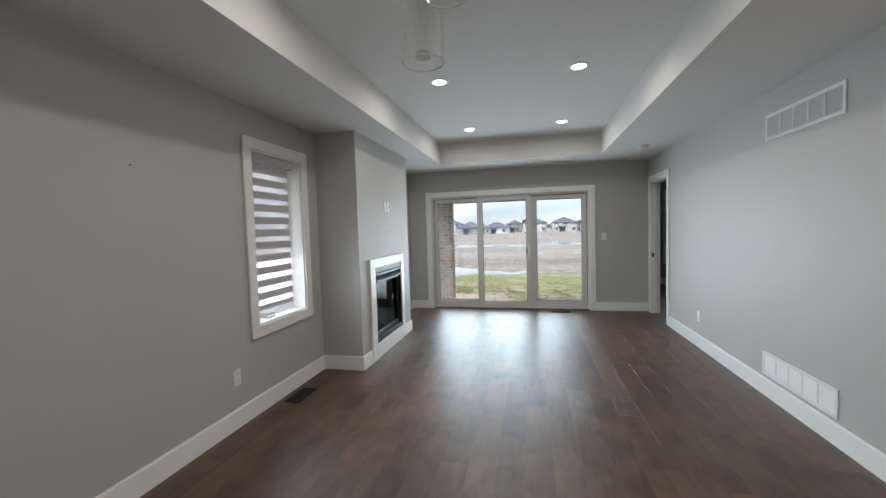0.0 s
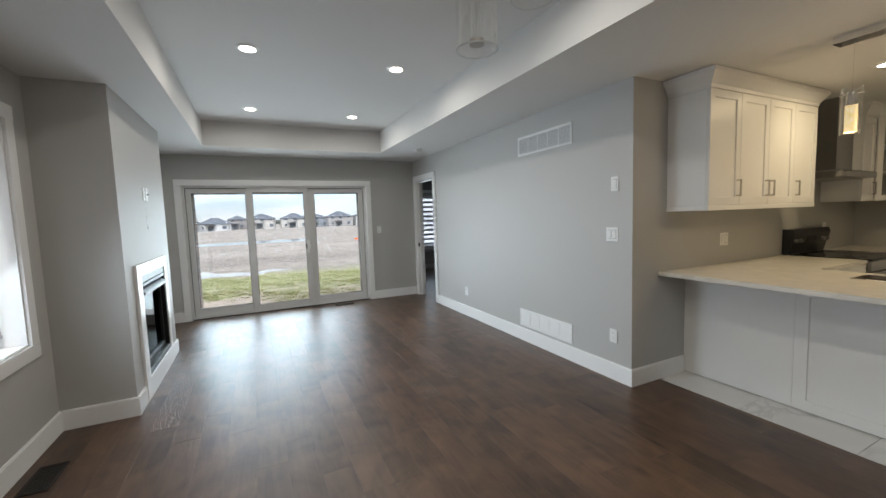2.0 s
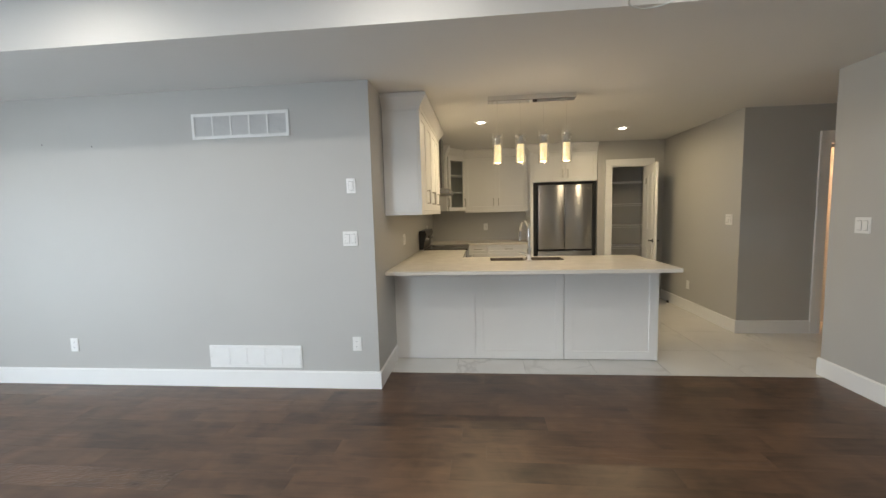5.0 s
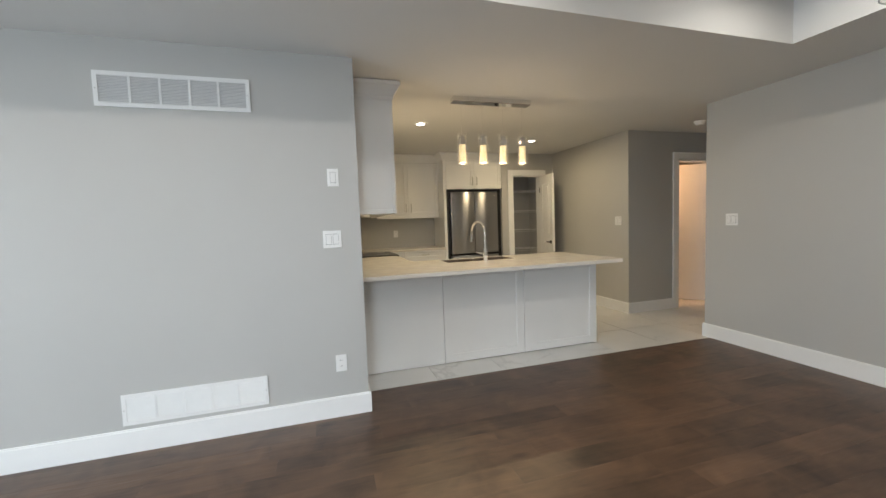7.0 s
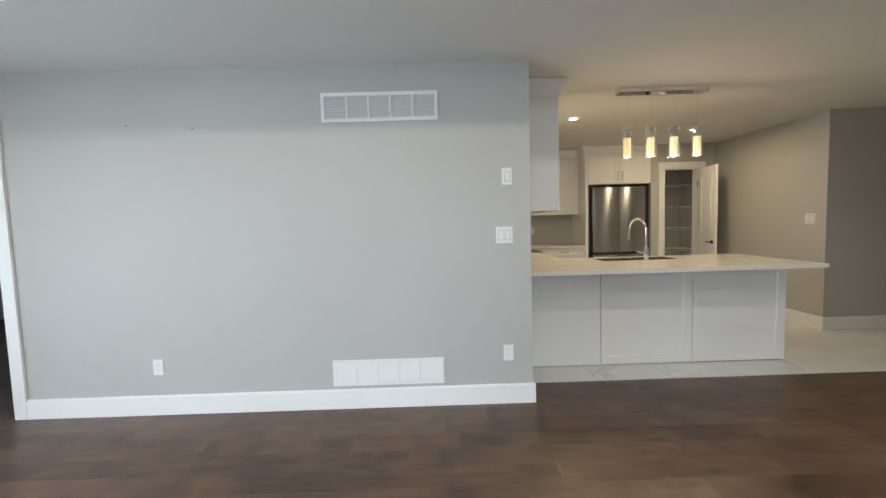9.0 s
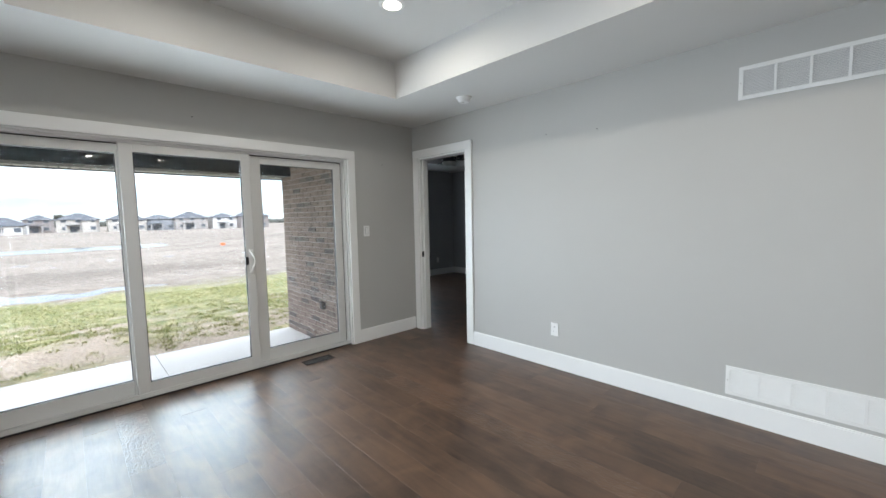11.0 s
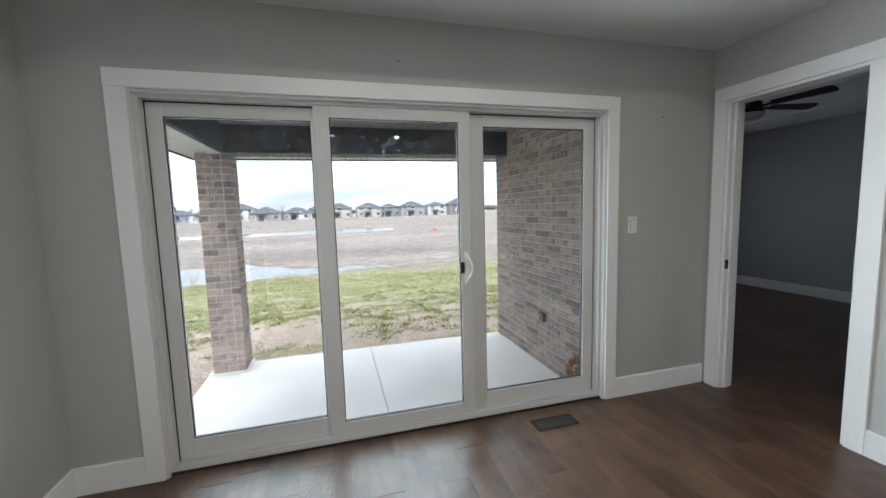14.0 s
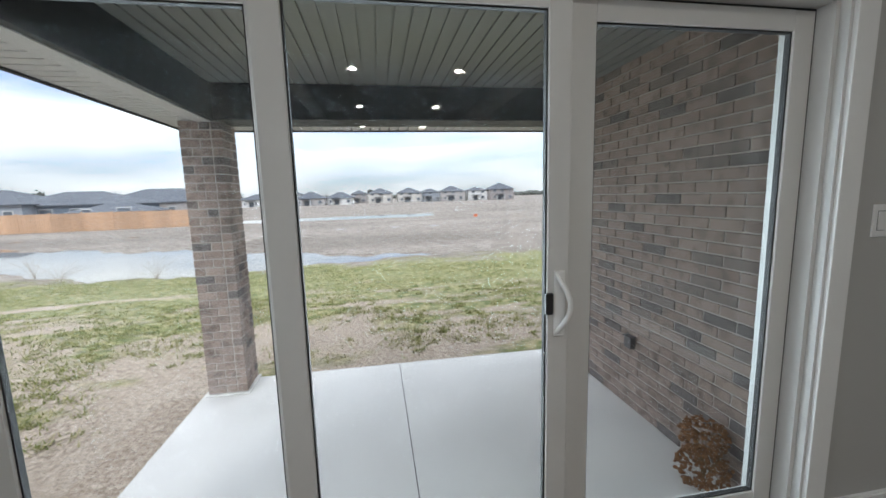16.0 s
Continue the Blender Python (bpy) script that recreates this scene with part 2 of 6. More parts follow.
def brick_mat(name):
    """Pinkish brown brick with smudges; about one in six is charcoal."""
    m, n, l, b = base_mat(name)
    geo, oi = n.new("ShaderNodeNewGeometry"), n.new("ShaderNodeObjectInfo")
    tone = n.new("ShaderNodeValToRGB")
    tone.color_ramp.interpolation = "CONSTANT"
    cols = ((0.0, (0.15, 0.132, 0.128)), (0.11, (0.21, 0.175, 0.16)), (0.22, (0.285, 0.222, 0.193)), (0.5, (0.315, 0.248, 0.215)), (0.72, (0.265, 0.203, 0.174)), (0.88, (0.345, 0.274, 0.235)))
    while len(tone.color_ramp.elements) < len(cols):
        tone.color_ramp.elements.new(0.5)
    for e, (p, c) in zip(tone.color_ramp.elements, cols):
        e.position, e.color = p, (*c, 1)
    l.new(oi.outputs["Random"], tone.inputs[0])
    smudge, grit = n.new("ShaderNodeTexNoise"), n.new("ShaderNodeTexNoise")
    smudge.inputs["Scale"].default_value, smudge.inputs["Detail"].default_value = 11, 3
    grit.inputs["Scale"].default_value, grit.inputs["Detail"].default_value = 150, 4
    l.new(geo.outputs["Position"], smudge.inputs["Vector"])
    l.new(geo.outputs["Position"], grit.inputs["Vector"])
    k = n.new("ShaderNodeValToRGB")
    k.color_ramp.elements[0].position, k.color_ramp.elements[1].position = 0.30, 0.52
    k.color_ramp.elements[0].color, k.color_ramp.elements[1].color = (0.55, 0.54, 0.54, 1), (1, 1, 1, 1)
    l.new(smudge.outputs["Fac"], k.inputs[0])
    mu = n.new("ShaderNodeMix")
    mu.data_type, mu.blend_type = "RGBA", "MULTIPLY"
    mu.inputs[0].default_value = 1.0
    l.new(tone.outputs[0], mu.inputs[6])
    l.new(k.outputs[0], mu.inputs[7])
    l.new(mu.outputs[2], b.inputs["Base Color"])
    b.inputs["Roughness"].default_value = 0.9
    bp = n.new("ShaderNodeBump")
    bp.inputs["Strength"].default_value, bp.inputs["Distance"].default_value = 0.5, 0.003
    l.new(grit.outputs["Fac"], bp.inputs["Height"])
    l.new(bp.outputs[0], b.inputs["Normal"])
    return m


WALL = mat("wall_paint", (0.485, 0.480, 0.463), 0.55, vary=0.03, scale=1.3, bump=0.12, bump_scale=240)
CEIL = mat("ceiling_paint", (0.69, 0.686, 0.675), 0.75, vary=0.025, scale=1.1, bump=0.12, bump_scale=200)
TRIM = mat("white_trim_paint", (0.86, 0.86, 0.85), 0.32, vary=0.025, scale=4, bump=0.04, bump_scale=90)
CAB = mat("white_cabinet_paint", (0.86, 0.855, 0.84), 0.36, vary=0.02, scale=3, bump=0.03, bump_scale=120)
CABIN = mat("cabinet_interior", (0.62, 0.61, 0.58), 0.5, vary=0.05)
VINYL = mat("white_vinyl", (0.66, 0.655, 0.64), 0.38, vary=0.03, scale=6)
PLASTIC = mat("white_plastic", (0.82, 0.82, 0.81), 0.35, vary=0.02, scale=20)
SLOT = mat("dark_slot", (0.05, 0.05, 0.05), 0.6)
BLACK = mat("black_enamel", (0.018, 0.018, 0.019), 0.34, vary=0.2, scale=8)
FPMETAL = mat("fireplace_metal", (0.021, 0.022, 0.024), 0.42, metal=0.4, vary=0.2, scale=9, bump=0.05)
RUBBER = mat("black_gasket", (0.02, 0.02, 0.02), 0.7)
STEEL = mat("brushed_steel", (0.36, 0.36, 0.365), 0.29, metal=1.0, vary=0.06, scale=5, bump=0.03, bump_scale=90, stretch=(1, 1, 0.04))
STEEL.node_tree.nodes["Principled BSDF"].inputs["Anisotropic"].default_value = 0.85
STEEL.node_tree.nodes["Principled BSDF"].inputs["Anisotropic Rotation"].default_value = 0.25
steel_tan = STEEL.node_tree.nodes.new("ShaderNodeTangent")
steel_tan.direction_type, steel_tan.axis = "RADIAL", "Z"
STEEL.node_tree.links.new(steel_tan.outputs[0], STEEL.node_tree.nodes["Principled BSDF"].inputs["Tangent"])
NICKEL = mat("satin_nickel", (0.46, 0.44, 0.41), 0.32, metal=1.0, vary=0.06, scale=30)
CHROME = mat("chrome", (0.82, 0.82, 0.83), 0.06, metal=1.0, vary=0.03, rough_vary=0.02)
QUARTZ = mat("cream_quartz", (0.78, 0.74, 0.66), 0.2, vary=0.03, scale=9, bump_scale=260)
BRONZE = mat("dark_bronze_register", (0.02, 0.017, 0.015), 0.9, vary=0.15, scale=30)
FANWOOD = mat("dark_fan_blade", (0.022, 0.02, 0.018), 0.45, vary=0.2, scale=9, stretch=(6, 1, 1))
FROST = mat("frosted_glass_bowl", (0.75, 0.75, 0.73), 0.4, vary=0.03)
HARDWOOD = wood_floor("scraped_hardwood", (0.022, 0.012, 0.0075), (0.168, 0.094, 0.055), 0.385)
SCRAPED = wood_floor("heavily_scraped_hardwood", (0.022, 0.012, 0.0075), (0.168, 0.094, 0.055), 0.33, chatter=True)
SUBFLOOR = mat("floor_joint", (0.02, 0.014, 0.01), 0.8)
MARBLE = marble("marble_tile")
GROUT = mat("pale_grout", (0.60, 0.59, 0.565), 0.9)
CONCRETE = mat("broom_concrete", (0.64, 0.63, 0.605), 0.85, vary=0.13, scale=1.6, bump=0.25, bump_scale=180)
BRICK = brick_mat("brown_brick")
MORTAR = mat("mortar", (0.51, 0.47, 0.43), 0.95, vary=0.12, scale=12, bump=0.4, bump_scale=160)
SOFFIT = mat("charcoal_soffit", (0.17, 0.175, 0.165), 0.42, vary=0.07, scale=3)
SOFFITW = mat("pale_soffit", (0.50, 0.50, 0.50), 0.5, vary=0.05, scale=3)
BEAM = mat("charcoal_fascia", (0.009, 0.011, 0.0145), 0.42, vary=0.1, scale=3)
BEAM.node_tree.nodes["Principled BSDF"].inputs["Specular IOR Level"].default_value = 0.08
PANE = glass("window_glass")
SEALED = glass("sealed_unit_glass", (0.975, 0.985, 0.98), base=0.022)
CLEAR = glass("clear_pendant_glass", (0.985, 0.985, 0.98), base=0.09, power=2.0)
# opaque pale colour that paints the light caught by a glass rim
RIMGLINT = mat("painted_rim_glint", (0.70, 0.74, 0.73), 0.12, vary=0.05)
FPGLASS = glass("smoked_fireplace_glass", (0.20, 0.20, 0.20), gloss=0.32)
BLINDC = mat("grey_blind_fabric", (0.52, 0.51, 0.53), 0.85, vary=0.06, scale=8, bump=0.2, bump_scale=400)
LENS = emit("downlight_lens", (1.0, 0.93, 0.80), 9.0)
ORANGE = mat("orange_plastic", (0.75, 0.16, 0.05), 0.6)


def sheer_mat():
    m, n, l, b = base_mat("sheer_blind_fabric")
    n.remove(b)
    t, d, tr, mx, m2 = n.new("ShaderNodeBsdfTransparent"), n.new("ShaderNodeBsdfDiffuse"), n.new("ShaderNodeBsdfTranslucent"), n.new("ShaderNodeMixShader"), n.new("ShaderNodeMixShader")
    t.inputs["Color"].default_value = (0.95, 0.95, 0.97, 1)
    for q in (d, tr):
        q.inputs["Color"].default_value = (0.8, 0.8, 0.82, 1)
    m2.inputs[0].default_value, mx.inputs[0].default_value = 0.6, 0.55
    l.new(d.outputs[0], m2.inputs[1])
    l.new(tr.outputs[0], m2.inputs[2])
    l.new(t.outputs[0], mx.inputs[1])
    l.new(m2.outputs[0], mx.inputs[2])
    l.new(mx.outputs[0], n["Material Output"].inputs["Surface"])
    return m


SHEER = sheer_mat()


# ---- building helpers ----
ROOT = {}


def box(bm, x0, x1, y0, y1, z0, z1, bevel=0.0):
    """A box, with its edges eased where bevel is given."""
    vs = [bm.verts.new(c) for c in ((x0, y0, z0), (x1, y0, z0), (x1, y1, z0), (x0, y1, z0), (x0, y0, z1), (x1, y0, z1), (x1, y1, z1), (x0, y1, z1))]
    fs = [bm.faces.new([vs[i] for i in f]) for f in ((3, 2, 1, 0), (4, 5, 6, 7), (0, 1, 5, 4), (1, 2, 6, 5), (2, 3, 7, 6), (3, 0, 4, 7))]
    if bevel:
        es = list({e for f in fs for e in f.edges})
        bmesh.ops.bevel(bm, geom=es, offset=bevel, segments=2 if bevel > 0.004 else 1, affect="EDGES", profile=0.5)
    return bm


def B(*a, **k):
    return box(bmesh.new(), *a, **k)


def cyl(bm, p, q, r0, r1=None, seg=20, caps=True):
    """A round bar from p to q."""
    p, q = Vector(p), Vector(q)
    d = q - p
    m = Matrix.Translation((p + q) / 2) @ d.to_track_quat("Z", "Y").to_matrix().to_4x4()
    bmesh.ops.create_cone(bm, cap_ends=caps, segments=seg, radius1=r0, radius2=r0 if r1 is None else r1, depth=d.length, matrix=m)
    return bm


def C(*a, **k):
    return cyl(bmesh.new(), *a, **k)


def sweep(bm, pts, r, seg=12):
    """A round tube through points."""
    pts = [Vector(p) for p in pts]
    rings = []
    up = Vector((0.31, 0.17, 0.93))
    for i, p in enumerate(pts):
        t = (pts[min(i + 1, len(pts) - 1)] - pts[max(i - 1, 0)]).normalized()
        a = t.cross(up).normalized()
        b_ = t.cross(a)
        rings.append([bm.verts.new(p + r * (math.cos(2 * math.pi * k / seg) * a + math.sin(2 * math.pi * k / seg) * b_)) for k in range(seg)])
    for u, v in zip(rings, rings[1:]):
        for k in range(seg):
            bm.faces.new((u[k], u[(k + 1) % seg], v[(k + 1) % seg], v[k]))
    bm.faces.new(rings[0][::-1])
    bm.faces.new(rings[-1])
    return bm


def prism(bm, outline, z0, z1):
    """An upright solid over a convex or simple outline of (x, y)."""
    lo, hi = [bm.verts.new((x, y, z0)) for x, y in outline], [bm.verts.new((x, y, z1)) for x, y in outline]
    k = len(outline)
    bm.faces.new(lo[::-1])
    bm.faces.new(hi)
    for i in range(k):
        bm.faces.new((lo[i], lo[(i + 1) % k], hi[(i + 1) % k], hi[i]))
    return bm


def to_mesh(name, bm, material, origin=(0, 0, 0), smooth=False):
    bmesh.ops.translate(bm, verts=bm.verts, vec=-Vector(origin))
    bmesh.ops.recalc_face_normals(bm, faces=bm.faces)
    me = bpy.data.meshes.new(name)
    bm.to_mesh(me)
    bm.free()
    me.materials.append(material)
    if smooth:
        for p in me.polygons:
            p.use_smooth = True
        me.set_sharp_from_angle(angle=radians(35))
    return me


def thing(name, at, label, category, group="", kind=""):
    ob = new(name)
    ob.empty_display_size = 0.1
    ob.location = at
    ROOT[ob] = Vector(at)
    return tagged(ob, label, category, group, kind)


def part(name, bm, material, parent, label="", smooth=False):
    ob = new(name, to_mesh(name, bm, material, ROOT[parent], smooth))
    ob.parent = parent
    ROOT[ob] = ROOT[parent]
    if label:
        ob["label"] = label
    return ob


def solo(name, bm, material, label, category, at=(0, 0, 0), kind="", group="", smooth=False):
    ob = new(name, to_mesh(name, bm, material, at, smooth))
    ob.location = at
    ROOT[ob] = Vector(at)
    return tagged(ob, label, category, group, kind)


def wall(name, axis, a0, a1, b0, b1, z0, z1, label, holes=(), material=WALL):
    """A thick wall that runs along axis from a0 to a1, with holes (from, to, sill, head) through it."""
    bm = bmesh.new()

    def put(u0, u1, v0, v1):
        if u1 - u0 > 1e-4 and v1 - v0 > 1e-4:
            box(bm, *((u0, u1, b0, b1) if axis == "x" else (b0, b1, u0, u1)), v0, v1)
    u = a0
    for h0, h1, s, t in sorted(holes):
        put(u, h0, z0, z1)
        put(h0, h1, z0, s)
        put(h0, h1, t, z1)
        u = h1
    put(u, a1, z0, z1)
    return solo(name, bm, material, label, "wall", kind="structure")


# ---- large structure ----
H_C, H_T = 2.42, 2.735
XW, XE, YS, YN = -1.575, 2.392, -0.92, 7.265
SLX0, SLX1, SLZ = -1.176, 1.502, 1.974
wall("wall_west", "y", -1.12, 7.5, -1.80, XW, 0, 3.0, "greige painted living room wall beside the window", [(3.165, 3.85, 0.69, 2.09), (6.005, 6.69, 0.69, 2.09)])
wall("wall_north", "x", XW, XE, YN, 7.5, 0, 3.0, "greige painted wall around the patio door", [(SLX0, SLX1, 0.0, SLZ)])
wall("wall_east", "y", 2.67, 10.3, XE, 2.512, 0, 3.0, "long greige painted wall with return vents", [(6.395, 7.15, 0.0, 2.05)])
wall("wall_south", "x", XW, 2.78, YS - 0.12, YS, 0, 3.0, "greige painted wall at the dining end")
wall("wall_hall_west", "y", -3.4, YS - 0.12, 2.66, 2.78, 0, 3.0, "greige painted hallway wall")
wall("wall_kitchen_north", "x", 2.512, 6.38, 2.67, 2.79, 0, 3.0, "greige painted kitchen wall behind the range")
wall("wall_kitchen_east", "y", -0.03, 2.67, 6.26, 6.38, 0, 3.0, "greige painted kitchen wall behind the back counter", [(0.0, 1.0, 0, 1.85)])
wall("wall_pantry_front", "y", -0.945, 0.03, 5.66, 5.78, 0, 3.0, "greige painted wall with the pantry opening", [(-0.71, -0.17, 0, 2.055)])
wall("wall_pantry_left", "x", 5.78, 6.26, -0.03, 0.03, 0, 3.0, "greige painted wall between pantry and refrigerator")
wall("wall_kitchen_south", "x", 3.89, 7.3, -1.065, -0.945, 0, 3.0, "greige painted wall beside the pantry")
wall("wall_hall_east", "y", -3.4, -1.065, 3.89, 4.01, 0, 3.0, "greige painted hallway wall with a doorway", [(-2.57, -1.78, 0, 2.05)])
wall("wall_hall_end", "x", 2.66, 6.0, -3.52, -3.4, 0, 3.0, "greige painted wall at the hallway end")
wall("wall_side_room", "y", -3.4, -1.065, 6.0, 6.12, 0, 3.0, "cream painted wall of the side room")
wall("wall_pantry_back", "y", -0.945, -0.03, 6.5, 6.62, 0, 3.0, "greige painted pantry wall")
bm = bmesh.new()
box(bm, 6.46, 6.499, 0.0, 1.07, 0, 1.95)
box(bm, 6.38, 6.46, -0.03, 0.0, 0, 1.95)
box(bm, 6.38, 6.46, 1.005, 1.07, 0, 1.95)
box(bm, 6.38, 6.46, 0.0, 1.005, 1.87, 1.95)
solo("wall_fridge_niche", bm, WALL, "greige painted niche behind the refrigerator", "wall", kind="structure")
BEDW = mat("bedroom_wall_paint", (0.40, 0.405, 0.41), 0.55, vary=0.03, scale=1.3, bump=0.12, bump_scale=240)
wall("wall_bedroom_north", "x", 2.3, 6.27, 10.3, 10.42, 0, 3.0, "grey painted bedroom wall with window", [(3.60, 5.27, 0.56, 2.05)], BEDW)
wall("wall_bedroom_east", "y", 4.9, 10.3, 6.15, 6.27, 0, 3.0, "grey painted bedroom wall", (), BEDW)
wall("wall_bedroom_south", "x", 2.512, 6.15, 4.9, 5.02, 0, 3.0, "grey painted bedroom wall", (), BEDW)

# ceiling with its raised tray
bm = bmesh.new()
TX0, TX1, TY0, TY1 = -0.79, 1.56, -0.17, 6.472


def tray(bm, x0, x1, y0, y1, tx0, tx1, ty0, ty1, top):
    box(bm, x0, tx0, y0, y1, H_C, 3.0)
    box(bm, tx1, x1, y0, y1, H_C, 3.0)
    box(bm, tx0, tx1, y0, ty0, H_C, 3.0)
    box(bm, tx0, tx1, ty1, y1, H_C, 3.0)
    box(bm, tx0, tx1, ty0, ty1, top, 3.0)


tray(bm, XW, XE, YS, YN, TX0, TX1, TY0, TY1, H_T)
box(bm, XE, 6.5, -0.945, 2.67, H_C, 3.0)
box(bm, XE, 2.78, YS, -0.945, H_C, 3.0)
box(bm, 2.78, 3.89, -3.4, -0.945, H_C, 3.0)
box(bm, 4.01, 6.0, -3.4, -1.065, H_C, 3.0)
tray(bm, 2.512, 6.15, 5.02, 10.3, 3.3, 5.35, 6.2, 9.4, 2.66)
solo("ceiling", bm, CEIL, "white painted ceiling with a raised tray", "ceiling", kind="structure")
solo("roof", B(-2.4, 7.6, -3.6, 10.42, 3.002, 3.1), SOFFITW, "plain roof deck over the house", "roof", kind="structure")

# floors
floor = solo("floor", B(XW - 0.1, 2.715, -1.0, 7.40, -0.08, -0.012), SUBFLOOR, "dark walnut hand-scraped hardwood floor", "floor", kind="structure")
bedroom_floor = solo("floor_bedroom", B(2.42, 6.2, 4.95, 10.35, -0.08, -0.012), SUBFLOOR, "dark walnut hardwood bedroom floor", "floor", kind="structure")
tile_floor = solo("floor_tile", B(2.72, 7.2, -3.45, 2.72, -0.08, -0.006), GROUT, "white marble-look polished tile floor", "floor", kind="structure")

# ---- trim ----
def bx(bm, axis, u0, u1, d0, d1, v0, v1, bevel=0.0):
    """A box given along a wall: axis "x" is a face that looks along x (u runs along y), axis "y" one that looks along y."""
    d0, d1 = min(d0, d1), max(d0, d1)
    return box(bm, *((d0, d1, u0, u1) if axis == "x" else (u0, u1, d0, d1)), v0, v1, bevel)


def BX(*a, **k):
    return bx(bmesh.new(), *a, **k)


def casing(name, axis, u0, u1, d, out, head, width, label, sill=None, thick=0.019):
    """Flat painted boards round an opening, on the wall face d, standing out towards out (-1 or 1)."""
    t = thing(name, (d, u0, 0) if axis == "x" else (u0, d, 0), label, "trim", kind="structure")
    z0 = 0.0 if sill is None else sill
    part("side_casing", BX(axis, u0 - width, u0, d, d + out * thick, z0, head, bevel=0.002), TRIM, t)
    part("side_casing", BX(axis, u1, u1 + width, d, d + out * thick, z0, head, bevel=0.002), TRIM, t)
    part("head_casing", BX(axis, u0 - width, u1 + width, d, d + out * (thick + 0.002), head + 0.0005, head + width, bevel=0.002), TRIM, t)
    if sill is not None:
        part("sill_casing", BX(axis, u0 - width, u1 + width, d, d + out * (thick + 0.002), sill - width, sill - 0.0005, bevel=0.002), TRIM, t)
    return t


casing("trim_window", "x", 3.165, 3.85, XW, 1, 2.09, 0.088, "white flat casing round the window", sill=0.69)
casing("trim_window_far", "x", 6.005, 6.69, XW, 1, 2.09, 0.088, "white flat casing round the window", sill=0.69)
casing("trim_patio_door", "y", SLX0, SLX1, YN, -1, SLZ + 0.002, 0.086, "white flat casing round the patio door")
casing("trim_bedroom_door", "x", 6.395, 7.15, XE, -1, 2.05, 0.088, "white flat casing round the bedroom doorway")
casing("trim_pantry_door", "x", -0.71, -0.17, 5.66, -1, 2.055, 0.088, "white flat casing round the pantry doorway")
casing("trim_hall_door", "x", -2.57, -1.78, 3.89, -1, 2.05, 0.095, "white flat casing round the hallway doorway")
casing("trim_bedroom_window", "y", 3.60, 5.27, 10.3, -1, 2.05, 0.088, "white flat casing round the bedroom window", sill=0.56)


def jambs(name, axis, u0, u1, d0, d1, head, label, t=0.018):
    j = thing(name, (d0, u0, 0) if axis == "x" else (u0, d0, 0), label, "door frame", kind="structure")
    part("side_jamb", BX(axis, u0, u0 + t, d0, d1, 0, head - t), TRIM, j)
    part("side_jamb", BX(axis, u1 - t, u1, d0, d1, 0, head - t), TRIM, j)
    part("head_jamb", BX(axis, u0, u1, d0, d1, head - t, head), TRIM, j)
    return j


jb = jambs("door_frame_bedroom", "x", 6.396, 7.149, XE - 0.002, 2.514, 2.049, "white painted bedroom door jamb")
part("stop", BX("x", 7.119, 7.131, 2.43, 2.47, 0, 2.03), TRIM, jb)
part("strike_plate", BX("x", 7.127, 7.1312, 2.395, 2.425, 0.885, 0.95, bevel=0.001), BLACK, jb, "black strike plate")
jambs("door_frame_pantry", "x", -0.709, -0.171, 5.658, 5.782, 2.054, "white painted pantry door jamb")
jambs("door_frame_hall", "x", -2.569, -1.781, 3.888, 4.012, 2.049, "white painted hallway door jamb")


def baseboard(name, axis, u0, u1, d, out, label="white painted tall baseboard"):
    bm = bmesh.new()
    bx(bm, axis, u0, u1, d, d + out * 0.016, 0.0, 0.132)
    bx(bm, axis, u0, u1, d, d + out * 0.011, 0.132, 0.142, bevel=0.002)
    solo(name, bm, TRIM, label, "baseboard", kind="structure")


CHX, CHY0, CHY1 = -1.132, 4.13, 5.745
baseboard("baseboard_west", "x", YS, CHY0, XW, 1)
baseboard("baseboard_west_far", "x", CHY1, YN, XW, 1)
baseboard("baseboard_chimney_side", "y", XW + 0.016, CHX + 0.016, CHY0, -1)
baseboard("baseboard_chimney_far_side", "y", XW + 0.016, CHX + 0.016, CHY1, 1)
baseboard("baseboard_chimney_near", "x", CHY0, 4.349, CHX, 1)
baseboard("baseboard_chimney_far", "x", 5.451, CHY1, CHX, 1)
baseboard("baseboard_north_left", "y", XW + 0.016, SLX0 - 0.086, YN, -1)
baseboard("baseboard_north_right", "y", SLX1 + 0.086, XE - 0.019, YN, -1)
baseboard("baseboard_east", "x", 2.67 - 0.016, 6.307, XE, -1)
baseboard("baseboard_kitchen_return", "y", XE, 3.04, 2.67, -1)
baseboard("baseboard_south", "y", XW + 0.016, 2.796, YS, 1)
baseboard("baseboard_hall_west", "x", -3.4, YS, 2.78, 1)
baseboard("baseboard_kitchen_south", "y", 3.874, 5.66, -0.945, 1)
baseboard("baseboard_hall_east", "x", -1.685, -0.945, 3.89, -1)
baseboard("baseboard_bedroom_north", "y", 2.512, 6.15, 10.3, -1)
baseboard("baseboard_bedroom_east", "x", 5.02, 10.284, 6.15, -1)

# chimney breast and fireplace
bm = bmesh.new()
FY0, FY1, FZ0, FZ1 = 4.48, 5.36, 0.165, 1.01
box(bm, XW, CHX, CHY0, FY0, 0, H_C)
box(bm, XW, CHX, FY1, CHY1, 0, H_C)
box(bm, XW, CHX, FY0, FY1, 0, FZ0)
box(bm, XW, CHX, FY0, FY1, FZ1, H_C)
solo("wall_chimney_breast", bm, WALL, "greige painted chimney breast", "wall", kind="structure")
fp = thing("fireplace", (CHX, 4.91, 0), "black gas fireplace insert with white flat surround", "fireplace")
